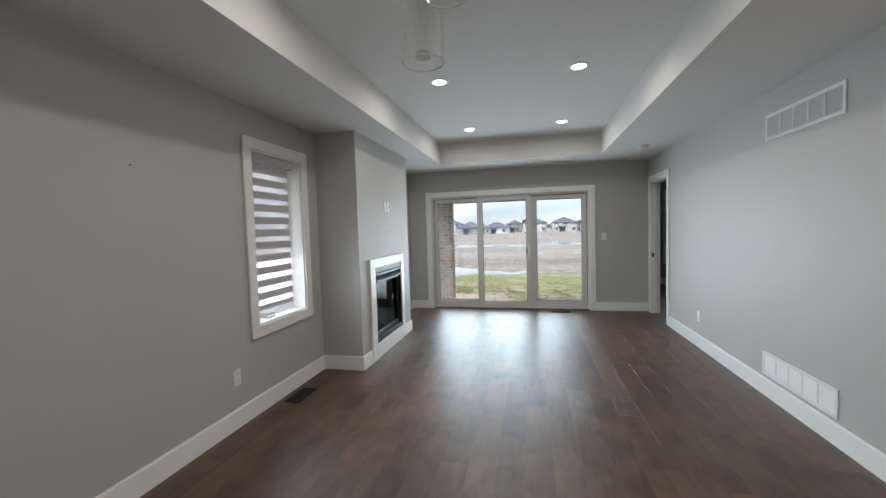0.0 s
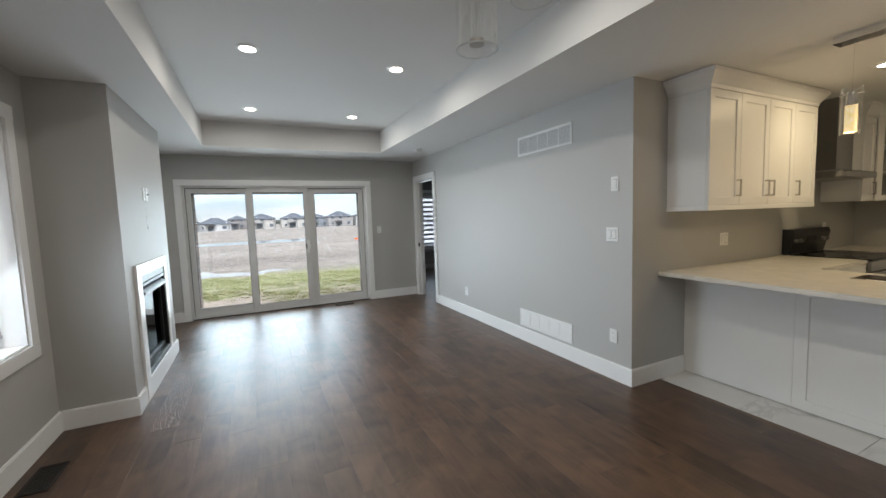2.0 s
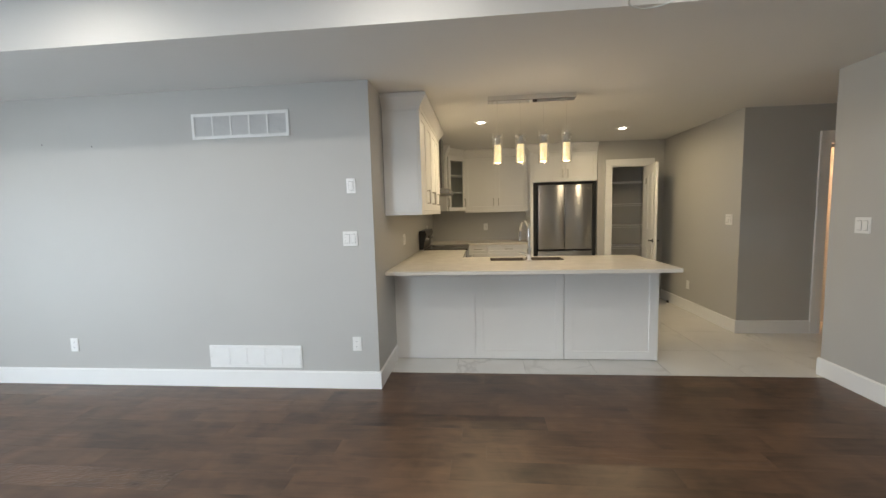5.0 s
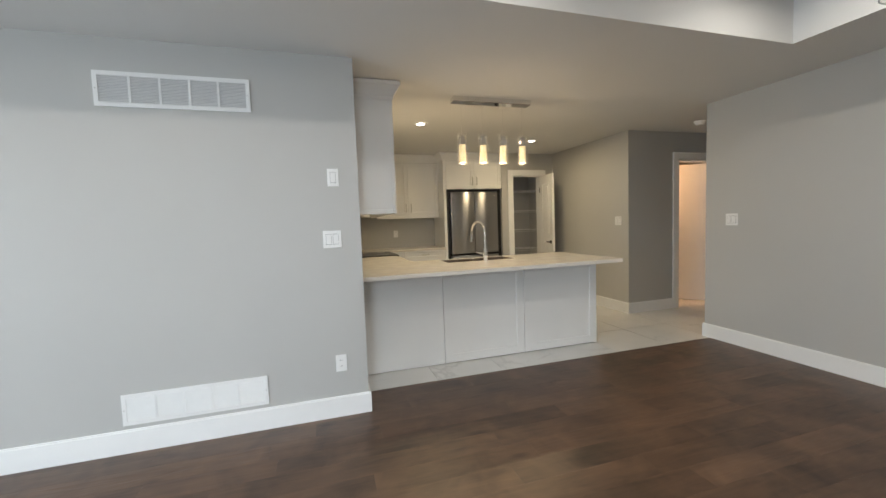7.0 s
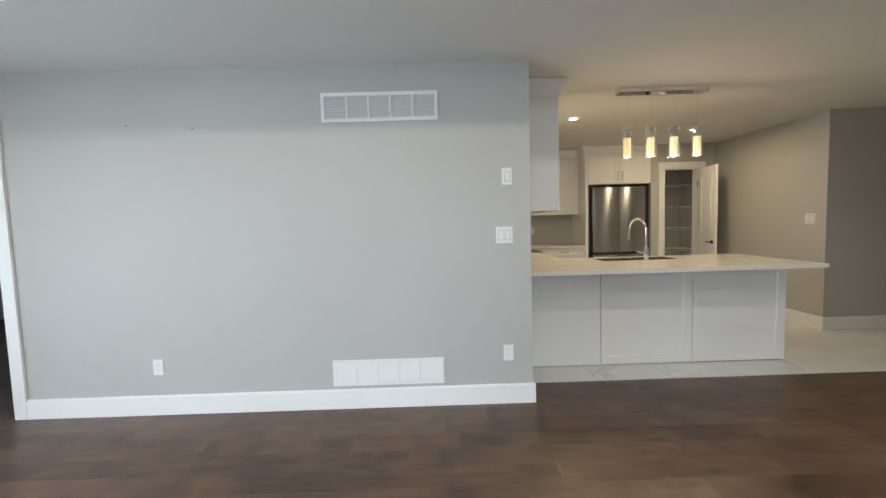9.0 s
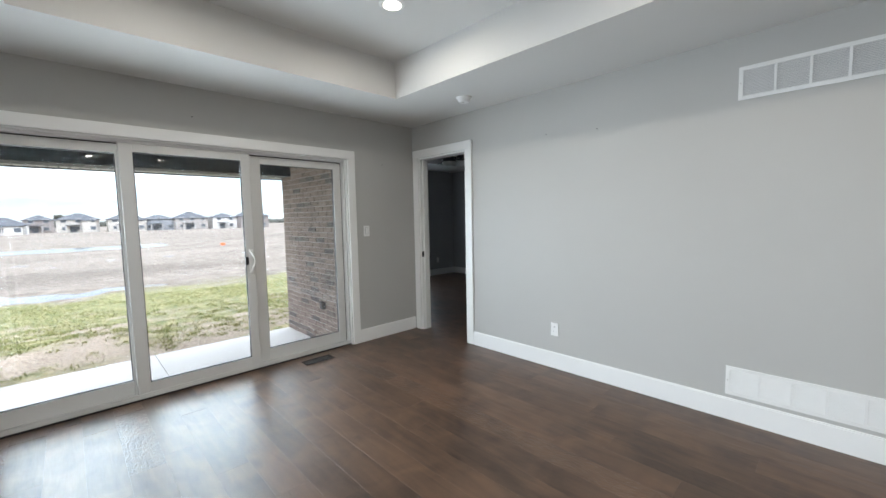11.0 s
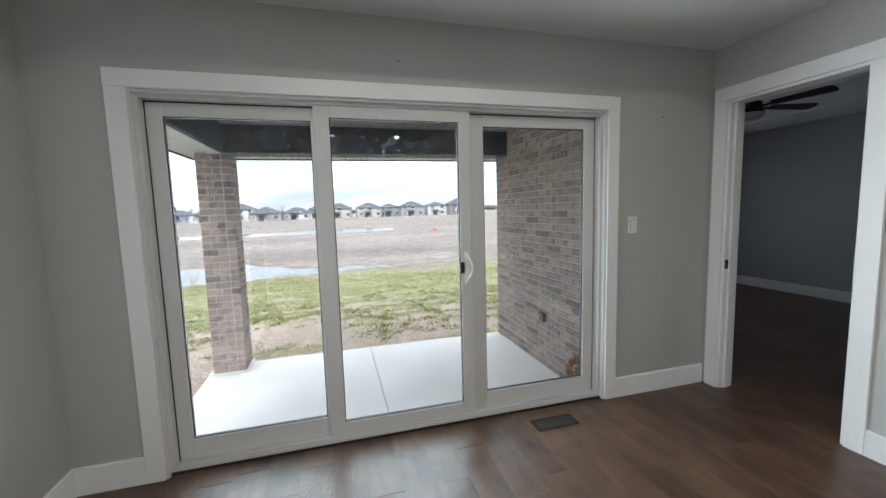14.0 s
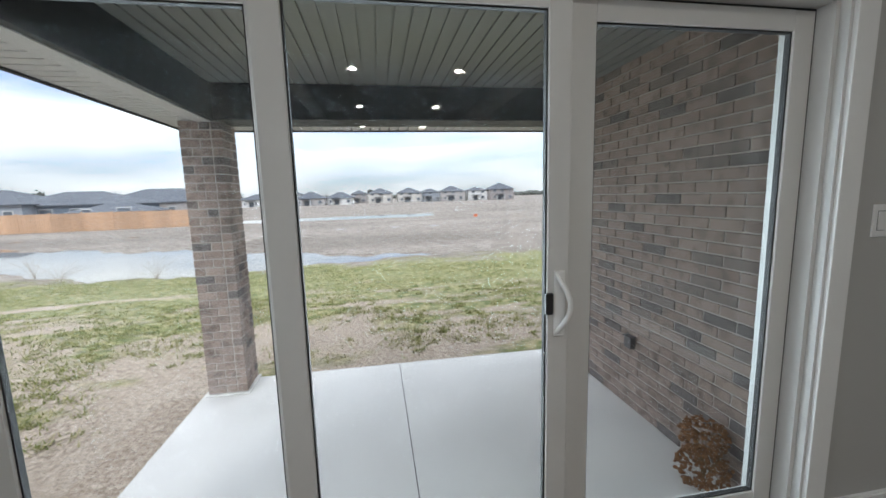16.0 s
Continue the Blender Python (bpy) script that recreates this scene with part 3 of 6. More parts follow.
part("surround_left", B(CHX, CHX + 0.021, 4.35, FY0, 0, 1.108, bevel=0.002), TRIM, fp, "white painted surround board")
part("surround_right", B(CHX, CHX + 0.021, FY1, 5.45, 0, 1.108, bevel=0.002), TRIM, fp, "white painted surround board")
part("surround_top", B(CHX, CHX + 0.021, FY0, FY1, FZ1, 1.108, bevel=0.002), TRIM, fp, "white painted surround board")
part("surround_base", B(CHX, CHX + 0.021, FY0, FY1, 0, FZ0, bevel=0.002), TRIM, fp, "white painted surround board")
bm = bmesh.new()
for a in ((FY0, FY0 + 0.035, FZ0, FZ1), (FY1 - 0.035, FY1, FZ0, FZ1), (FY0 + 0.035, FY1 - 0.035, FZ0, FZ0 + 0.05), (FY0 + 0.035, FY1 - 0.035, FZ1 - 0.06, FZ1)):
    box(bm, CHX - 0.12, CHX + 0.012, *a, bevel=0.002)
part("frame", bm, FPMETAL, fp)
part("louvre", B(CHX - 0.03, CHX + 0.016, FY0 + 0.036, FY1 - 0.036, FZ1 - 0.095, FZ1 - 0.066, bevel=0.003), FPMETAL, fp)
bm = bmesh.new()
prof = ((CHX - 0.03, FZ1 - 0.10), (CHX + 0.03, FZ1 - 0.145), (CHX + 0.034, FZ1 - 0.165), (CHX - 0.03, FZ1 - 0.15))
va = [bm.verts.new((x, FY0 + 0.03, z)) for x, z in prof]
vb = [bm.verts.new((x, FY1 - 0.03, z)) for x, z in prof]
bm.faces.new(va)
bm.faces.new(vb[::-1])
for i in range(4):
    bm.faces.new((va[i], va[(i + 1) % 4], vb[(i + 1) % 4], vb[i]))
part("hood", bm, FPMETAL, fp, "sloped black metal heat hood")
bm = bmesh.new()
for a in ((FY0 + 0.04, FY0 + 0.075, FZ0 + 0.055, FZ1 - 0.16), (FY1 - 0.075, FY1 - 0.04, FZ0 + 0.055, FZ1 - 0.16), (FY0 + 0.075, FY1 - 0.075, FZ0 + 0.055, FZ0 + 0.10), (FY0 + 0.075, FY1 - 0.075, FZ1 - 0.19, FZ1 - 0.16)):
    box(bm, CHX - 0.06, CHX - 0.02, *a, bevel=0.002)
part("door_frame", bm, BLACK, fp)
part("glass", B(CHX - 0.045, CHX - 0.041, FY0 + 0.075, FY1 - 0.075, FZ0 + 0.10, FZ1 - 0.19), FPGLASS, fp, "smoked glass front")
bm = bmesh.new()
box(bm, XW + 0.01, XW + 0.03, FY0, FY1, FZ0, FZ1)
box(bm, XW + 0.03, CHX - 0.12, FY0 + 0.002, FY0 + 0.02, FZ0, FZ1)
box(bm, XW + 0.03, CHX - 0.12, FY1 - 0.02, FY1 - 0.002, FZ0, FZ1)
box(bm, XW + 0.03, CHX - 0.12, FY0 + 0.02, FY1 - 0.02, FZ0 + 0.002, FZ0 + 0.04)
part("firebox", bm, BLACK, fp)
for y0, y1, zz in ((4.62, 5.2, 0.25), (4.7, 5.1, 0.31), (4.66, 4.9, 0.36)):
    part("log", C((-1.38, y0, zz), (-1.34, y1, zz + 0.02), 0.045, 0.038, seg=12), FPMETAL, fp, "charred ceramic log", smooth=True)


# ---- plates, vents and registers ----
GAPGREY = mat("grey_gap", (0.30, 0.30, 0.30), 0.7)
# flat grey that paints the shade behind the vent louvres
VENTBACK = mat("painted_vent_shade", (0.46, 0.46, 0.47), 0.7)


def plate(axis, u, d, out, v, kind, label, w=0.072, h=0.116):
    """A wall plate with rocker switches, a duplex outlet or nothing."""
    name = {"outlet": "wall_outlet", "switch": "light_switch", "double": "light_switch", "blank": "cover_plate", "coax": "coax_plate"}[kind]
    t = thing(name, (d, u, v) if axis == "x" else (u, d, v), label, name.replace("_", " "), group=name.replace("_", " ") + "s")
    part("plate", BX(axis, u - w / 2, u + w / 2, d, d + out * 0.006, v - h / 2, v + h / 2, bevel=0.0018), PLASTIC, t)
    f = d + out * 0.0062
    if kind == "outlet":
        for dz in (-0.02, 0.02):
            r = part("receptacle", BX(axis, u - 0.017, u + 0.017, f, f + out * 0.002, v + dz - 0.014, v + dz + 0.014, bevel=0.0008), PLASTIC, t)
            for du in (-0.006, 0.006):
                part("slot", BX(axis, u + du - 0.001, u + du + 0.001, f + out * 0.0021, f + out * 0.0026, v + dz - 0.003, v + dz + 0.006), SLOT, r)
    elif kind in ("switch", "double"):
        for du in ((0,) if kind == "switch" else (-0.023, 0.023)):
            # grey sheet under the rocker paints the shadow line round it
            part("surround", BX(axis, u + du - 0.0185, u + du + 0.0185, f - out * 0.0004, f + out * 0.0006, v - 0.0355, v + 0.0355), GAPGREY, t, "thin grey sheet painted as the shadow round the rocker")
            part("rocker", BX(axis, u + du - 0.0165, u + du + 0.0165, f, f + out * 0.004, v - 0.033, v + 0.033, bevel=0.0012), PLASTIC, t)
    elif kind == "coax":
        e = (out * 0.016, 0, 0) if axis == "x" else (0, out * 0.016, 0)
        p0 = Vector((f, u, v)) if axis == "x" else Vector((u, f, v))
        part("connector", C(p0, p0 + Vector(e), 0.0055, seg=10), NICKEL, t, "threaded metal connector")
        for dv in (-0.042, 0.042):
            part("screw", C(p0 + Vector((0, 0, dv)), p0 + Vector((0, 0, dv)) + Vector(e) * 0.08, 0.0035, seg=8), GAPGREY, t)
    return t


plate("x", 2.835, XE, -1, 1.632, "switch", "white single rocker switch on the grey wall")
plate("x", 2.86, XE, -1, 1.222, "double", "white double rocker switch on the grey wall", w=0.118)
plate("x", 2.845, XE, -1, 0.372, "outlet", "white duplex outlet low on the grey wall")
plate("x", 5.36, XE, -1, 0.348, "outlet", "white duplex outlet low on the grey wall")
plate("x", 2.905, XW, 1, 0.37, "outlet", "white duplex outlet below the window wall")
plate("x", 6.545, XW, 1, 0.37, "outlet", "white duplex outlet below the window")
plate("y", 1.715, YN, -1, 1.22, "switch", "white rocker switch beside the patio door")
plate("y", 2.505, YS, 1, 1.235, "double", "white double switch at the dining end wall", w=0.118)
plate("y", 4.075, -0.945, 1, 1.245, "double", "white double switch on the kitchen side wall", w=0.118)
plate("y", 4.89, -0.945, 1, 0.35, "outlet", "white duplex outlet low on the kitchen side wall")
plate("y", 3.60, 2.67, -1, 1.125, "double", "white double outlet plate on the backsplash", w=0.118)
plate("x", 1.74, 6.26, -1, 1.14, "outlet", "white outlet on the kitchen backsplash")
plate("y", 5.5, 2.67, -1, 1.15, "outlet", "white outlet beside the range")
plate("y", 5.62, 10.3, -1, 0.35, "outlet", "white outlet low on the bedroom wall")
plate("x", 4.892, CHX, 1, 1.70, "outlet", "white outlet plate high on the chimney breast")
plate("x", 4.988, CHX, 1, 1.702, "coax", "white coax plate high on the chimney breast")
PATCH = mat("bare_plaster", (0.78, 0.78, 0.77), 0.8)
sc = thing("wall_scrape", (CHX, 4.9, 1.5), "bare white scrapes and an empty screw hole in the paint", "wall damage")
for u0, u1, v0, v1 in ((5.084, 5.095, 1.68, 1.754), (4.918, 4.924, 1.428, 1.472), (4.934, 4.940, 1.425, 1.452), (4.918, 4.940, 1.448, 1.454), (4.918, 4.936, 1.476, 1.482), (4.930, 4.942, 1.585, 1.60), (4.915, 4.919, 1.40, 1.412), (4.946, 4.950, 1.39, 1.405)):
    part("scrape", B(CHX, CHX + 0.0012, u0, u1, v0, v1), PATCH, sc)
part("anchor_hole", C((CHX, 4.932, 1.396), (CHX + 0.0015, 4.932, 1.396), 0.008, seg=12), SLOT, sc)
part("anchor_hole", C((CHX, 4.933, 1.498), (CHX + 0.0015, 4.933, 1.498), 0.0045, seg=12), SLOT, sc)
part("anchor_hole", C((CHX, 4.934, 1.63), (CHX + 0.0015, 4.934, 1.63), 0.004, seg=12), SLOT, sc)
for axis, u, d, out, v in (("x", 2.22, XW, 1, 1.82), ("x", 5.0, XE, -1, 2.02), ("y", 0.13, YN, -1, 2.19), ("y", 1.95, YN, -1, 1.95), ("x", 5.45, XE, -1, 2.05)):
    p0, e = (Vector((d, u, v)), Vector((out * 0.002, 0, 0))) if axis == "x" else (Vector((u, d, v)), Vector((0, out * 0.002, 0)))
    solo("screw", C(p0, p0 + e, 0.005, seg=8), SLOT, "small dark screw head in the painted wall", "screw", at=tuple(p0), group="wall screws")


def return_vent(y0, y1, z0, z1, label):
    """A stamped return-air grille on the east wall: flange, five louvred fields."""
    t = thing("return_vent", (XE, (y0 + y1) / 2, z0), label, "vent", group="return vents")
    f = 0.022
    bm = bmesh.new()
    x0, x1 = XE - 0.008, XE
    for a in ((y0, y0 + f, z0, z1), (y1 - f, y1, z0, z1), (y0 + f, y1 - f, z0, z0 + f), (y0 + f, y1 - f, z1 - f, z1)):
        box(bm, x0, x1, *a)
    part("flange", bm, PLASTIC, t)
    n, w = 5, (y1 - y0 - 2 * f)
    for i in range(1, n):
        yc = y0 + f + w * i / n
        part("divider", B(x0 + 0.0005, x1, yc - 0.006, yc + 0.006, z0 + f, z1 - f), PLASTIC, t)
    # thin sheet on the wall; its grey stands in for shade between louvres
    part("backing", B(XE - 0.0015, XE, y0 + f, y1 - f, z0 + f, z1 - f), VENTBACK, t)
    k = int((z1 - z0 - 2 * f) / 0.0085)
    for i in range(k):
        zc = z0 + f + (i + 0.5) * (z1 - z0 - 2 * f) / k
        bm = bmesh.new()
        vs = [bm.verts.new(c) for c in ((x0 + 0.001, y0 + f, zc - 0.0032), (x0 + 0.001, y1 - f, zc - 0.0032), (x1 - 0.0012, y1 - f, zc + 0.0032), (x1 - 0.0012, y0 + f, zc + 0.0032))]
        v2 = [bm.verts.new(v.co + Vector((0, 0, 0.0012))) for v in vs]
        bm.faces.new(vs)
        bm.faces.new(v2[::-1])
        for j in range(4):
            bm.faces.new((vs[j], vs[(j + 1) % 4], v2[(j + 1) % 4], v2[j]))
        part("louvre", bm, PLASTIC, t)
    for yy in (y0 + 0.011, y1 - 0.011):
        part("screw", C((x0 - 0.0015, yy, (z0 + z1) / 2), (x0 + 0.001, yy, (z0 + z1) / 2), 0.003, seg=8), NICKEL, t)


return_vent(3.305, 4.108, 2.035, 2.232, "white stamped return vent high on the grey wall")
return_vent(3.315, 4.114, 0.166, 0.353, "white stamped return vent low on the grey wall")


def register(x0, x1, y0, y1, along, label):
    t = thing("floor_register", ((x0 + x1) / 2, (y0 + y1) / 2, 0), label, "floor vent", group="floor registers")
    bm = bmesh.new()
    f, z = 0.016, 0.006
    for a in ((x0, x1, y0, y0 + f), (x0, x1, y1 - f, y1), (x0, x0 + f, y0 + f, y1 - f), (x1 - f, x1, y0 + f, y1 - f)):
        box(bm, *a, 0.001, z)
    part("frame", bm, BRONZE, t)
    part("pan", B(x0 + f, x1 - f, y0 + f, y1 - f, 0.001, 0.002), SLOT, t)
    lo, hi = (x0, x1) if along == "x" else (y0, y1)
    n = 12
    for i in range(n):
        c = lo + f + (i + 0.5) * (hi - lo - 2 * f) / n
        a = (c - 0.005, c + 0.005, y0 + f, y1 - f) if along == "x" else (x0 + f, x1 - f, c - 0.005, c + 0.005)
        part("slat", B(*a, 0.002, 0.0055), BRONZE, t)


register(-1.5, -1.36, 3.33, 3.62, "y", "dark bronze floor register by the fireplace wall")
register(0.87, 1.155, 7.04, 7.16, "x", "dark bronze floor register in front of the patio door")


def smoke_alarm(x, y, label):
    t = thing("smoke_alarm", (x, y, H_C), label, "smoke alarm", group="smoke alarms")
    part("base", C((x, y, H_C - 0.012), (x, y, H_C), 0.07, seg=32), PLASTIC, t, smooth=True)
    part("cover", C((x, y, H_C - 0.042), (x, y, H_C - 0.012), 0.045, 0.062, seg=32), PLASTIC, t, smooth=True)
    part("button", C((x - 0.015, y, H_C - 0.046), (x - 0.015, y, H_C - 0.042), 0.011, seg=16), CABIN, t)


smoke_alarm(2.0, 6.05, "white round smoke alarm on the ceiling")
smoke_alarm(3.36, -1.53, "white round smoke alarm on the hallway ceiling")


def downlight(x, y, z, watts, color, r=0.058):
    t = thing("recessed_light", (x, y, z), "lit round white recessed ceiling light", "ceiling light", group="recessed lights")
    bm = bmesh.new()
    bmesh.ops.create_cone(bm, cap_ends=True, segments=32, radius1=0.068, radius2=0.085, depth=0.008, matrix=Matrix.Translation((x, y, z - 0.004)))
    part("trim_ring", bm, PLASTIC, t, smooth=True)
    part("lens", C((x, y, z - 0.0105), (x, y, z - 0.0082), r, seg=32), LENS, t, "glowing diffuser")
    lamp_disc(x, y, z - 0.013, watts, 0.11, color)


for yy in (5.715, 3.965, 2.2, 0.45):
    for xx in (-0.215, 0.968):
        downlight(xx, yy, H_T, POT_W, WARM)
for xx, yy in ((3.98, 1.81), (4.67, 0.02)):
    downlight(xx, yy, H_C, KIT_W, KITCHEN, 0.045)
lamp_disc(4.35, -1.45, 2.40, 20, 0.3, (1.0, 0.56, 0.28))
solo("flush_light", C((4.35, -1.45, 2.402), (4.35, -1.45, 2.42), 0.16, seg=32), emit("amber_diffuser", (1.0, 0.62, 0.3), 5.0), "glowing amber flush ceiling light in the side room", "ceiling light", at=(4.35, -1.45, 2.402))

# ---- patio door ----
pd = thing("door_1", (0.14, YN, 0), "white vinyl three-panel sliding patio door, closed", "patio door", kind="structure")
bm = bmesh.new()
FD0, FD1 = YN + 0.026, YN + 0.150
for x0, x1 in ((SLX0, SLX0 + 0.03), (SLX1 - 0.03, SLX1)):
    box(bm, x0, x1, FD0, FD1, 0, SLZ)
box(bm, SLX0 + 0.03, SLX1 - 0.03, FD0, FD1, SLZ - 0.03, SLZ)
box(bm, SLX0 + 0.03, SLX1 - 0.03, FD0, FD1, 0.0, 0.030)
box(bm, SLX0 + 0.03, SLX1 - 0.03, FD0 + 0.004, FD0 + 0.010, 0.030, 0.046)
for x0, x1 in ((SLX0, SLX0 + 0.012), (SLX1 - 0.012, SLX1)):
    box(bm, x0, x1, YN - 0.004, FD0, 0, SLZ)
box(bm, SLX0 + 0.012, SLX1 - 0.012, YN - 0.004, FD0, SLZ - 0.012, SLZ)
part("frame", bm, VINYL, pd)


def sash(x0, x1, y0, y1, z0, z1, left, right, tr, br):
    """A vinyl sliding panel: stiles, rails, a stepped glazing bead, gasket and pane."""
    bm = bmesh.new()
    box(bm, x0, x0 + left, y0, y1, z0, z1, bevel=0.003)
    box(bm, x1 - right, x1, y0, y1, z0, z1, bevel=0.003)
    box(bm, x0 + left, x1 - right, y0 + 0.001, y1 - 0.001, z1 - tr, z1)
    box(bm, x0 + left, x1 - right, y0 + 0.001, y1 - 0.001, z0, z0 + br)
    s = part("sash", bm, VINYL, pd)
    g = bmesh.new()
    a, b_, c, d = x0 + left, x1 - right, z0 + br, z1 - tr
    for q in ((a, a + 0.005, c, d), (b_ - 0.005, b_, c, d), (a + 0.005, b_ - 0.005, c, c + 0.005), (a + 0.005, b_ - 0.005, d - 0.005, d)):
        box(g, q[0], q[1], y0 + 0.009, y1 - 0.009, q[2], q[3])
    part("gasket", g, RUBBER, s)
    for yc in ((y0 + y1) / 2 - 0.007, (y0 + y1) / 2 + 0.007):
        p = part("pane", B(a + 0.004, b_ - 0.004, yc - 0.0015, yc + 0.0015, c + 0.004, d - 0.004), SEALED, s, "clear glass pane")
        p.visible_shadow = False
    return s


MY0, MY1, SY_0, SY_1 = YN + 0.038, YN + 0.076, YN + 0.082, YN + 0.120
sash(SLX0 + 0.036, -0.30, SY_0, SY_1, 0.034, SLZ - 0.038, 0.072, 0.06, 0.066, 0.112)
mid_sash = sash(-0.343, 0.556, MY0, MY1, 0.036, SLZ - 0.031, 0.082, 0.073, 0.062, 0.084)
sash(0.535, SLX1 - 0.036, SY_0, SY_1, 0.034, SLZ - 0.038, 0.124, 0.080, 0.066, 0.112)
for x0, x1 in ((SLX0 + 0.03, SLX0 + 0.0358), (SLX1 - 0.0358, SLX1 - 0.03)):
    part("weatherstrip", B(x0, x1, SY_0 + 0.004, SY_1 - 0.004, 0.034, SLZ - 0.031), RUBBER, pd, "black weatherstrip gap")
for x0, x1 in ((SLX0 + 0.036, -0.345), (0.558, SLX1 - 0.036)):
    part("weatherstrip", B(x0, x1, SY_0 + 0.004, SY_1 - 0.004, SLZ - 0.0378, SLZ - 0.0302), RUBBER, pd, "black weatherstrip gap")
hx, hy = 0.525, MY0
arc = [(hx - 0.012 + 0.03 * math.sin(math.pi * i / 14), hy - 0.006 - 0.034 * math.sin(math.pi * i / 14), 0.905 + 0.185 * i / 14) for i in range(15)]
part("handle", sweep(bmesh.new(), arc, 0.0085, seg=10), PLASTIC, mid_sash, "white curved pull handle", smooth=True)
part("handle_plate", B(hx - 0.022, hx + 0.016, hy - 0.008, hy - 0.0005, 0.89, 1.105, bevel=0.003), PLASTIC, mid_sash)
part("latch", B(hx - 0.052, hx - 0.026, hy - 0.016, hy - 0.0005, 0.965, 1.035, bevel=0.004), BLACK, mid_sash, "black thumb latch")
solo("door_sill", B(SLX0, SLX1, YN + 0.018, YN + 0.0255, -0.001, 0.012), BLACK, "dark threshold strip under the patio door", "threshold", kind="structure")


# ---- windows with zebra blinds ----
def window(name, axis, u0, u1, d_in, d_out, z0, z1, label):
    """Casement in a deep white reveal. d_in is the room face of the wall, d_out the outer face."""
    s = 1 if d_out > d_in else -1
    w = thing(name, (d_in, u0, z0) if axis == "x" else (u0, d_in, z0), label, "window", kind="structure")
    t = 0.012
    part("side_reveal", BX(axis, u0, u0 + t, d_in, d_out - s * 0.02, z0, z1), TRIM, w)
    part("side_reveal", BX(axis, u1 - t, u1, d_in, d_out - s * 0.02, z0, z1), TRIM, w)
    part("head_reveal", BX(axis, u0 + t, u1 - t, d_in, d_out - s * 0.02, z1 - t, z1), TRIM, w)
    part("window_sill", BX(axis, u0 + t, u1 - t, d_in, d_out - s * 0.02, z0, z0 + t), TRIM, w)
    f0, f1 = d_out - s * 0.09, d_out - s * 0.03
    bm = bmesh.new()
    k = 0.082
    a, b_ = u0 + t, u1 - t
    for q in ((a, a + k, z0 + t, z1 - t), (b_ - k, b_, z0 + t, z1 - t), (a + k, b_ - k, z0 + t, z0 + t + k), (a + k, b_ - k, z1 - t - k, z1 - t)):
        bx(bm, axis, q[0], q[1], f0, f1, q[2], q[3])
    fr = part("window_frame", bm, VINYL, w)
    p = part("pane", BX(axis, a + k - 0.004, b_ - k + 0.004, (f0 + f1) / 2 - 0.002, (f0 + f1) / 2 + 0.002, z0 + t + k - 0.004, z1 - t - k + 0.004), PANE, w, "clear glass pane")
    p.visible_shadow = False
    return w


window("window_1", "x", 3.165, 3.85, XW, -1.80, 0.69, 2.09, "white casement window in a deep white reveal")
window("window_3", "x", 6.005, 6.69, XW, -1.80, 0.69, 2.09, "white casement window in a deep white reveal")
window("window_2", "y", 3.60, 5.27, 10.3, 10.42, 0.56, 2.05, "white bedroom window behind a zebra blind")


def zebra(axis, u0, u1, d, out, z0, z1, label, pitch=0.106, dark=0.062):
    t = thing("zebra_blind", (d, u0, z0) if axis == "x" else (u0, d, z0), label, "window blind", group="zebra blinds")
    part("headrail", BX(axis, u0, u1, d - out * 0.01, d + out * 0.06, z1 - 0.075, z1, bevel=0.01), BLINDC, t)
    z = z1 - 0.085
    while z > z0 + 0.02:
        lo = max(z0, z - dark)
        part("opaque_band", BX(axis, u0 + 0.006, u1 - 0.006, d, d + out * 0.0012, lo, z), BLINDC, t)
        lo2 = max(z0, lo - (pitch - dark))
        if lo2 < lo - 0.004:
            part("sheer_band", BX(axis, u0 + 0.006, u1 - 0.006, d + out * 0.0002, d + out * 0.0008, lo2, lo), SHEER, t, "translucent white band")
        z = lo2
    part("bottom_rail", BX(axis, u0 + 0.004, u1 - 0.004, d - out * 0.006, d + out * 0.008, z0 - 0.022, z0, bevel=0.004), BLINDC, t)


zebra("x", 3.19, 3.755, XW - 0.075, 1, 0.80, 2.075, "grey and sheer striped zebra blind in the window")
zebra("y", 3.616, 5.252, 10.318, -1, 0.62, 2.04, "grey and sheer striped zebra blind in the bedroom window", pitch=0.124, dark=0.055)
zebra("x", 6.03, 6.63, XW - 0.075, 1, 0.80, 2.075, "grey and sheer striped zebra blind in the window")
crank = thing("window_crank", (-1.62, 3.42, 0.702), "white folding window crank on the sill", "window crank")
part("base", B(-1.69, -1.64, 3.37, 3.46, 0.702, 0.722, bevel=0.004), PLASTIC, crank)
part("arm", sweep(bmesh.new(), [(-1.665, 3.38, 0.724), (-1.65, 3.42, 0.732), (-1.64, 3.47, 0.73)], 0.006, seg=8), NICKEL, crank, smooth=True)

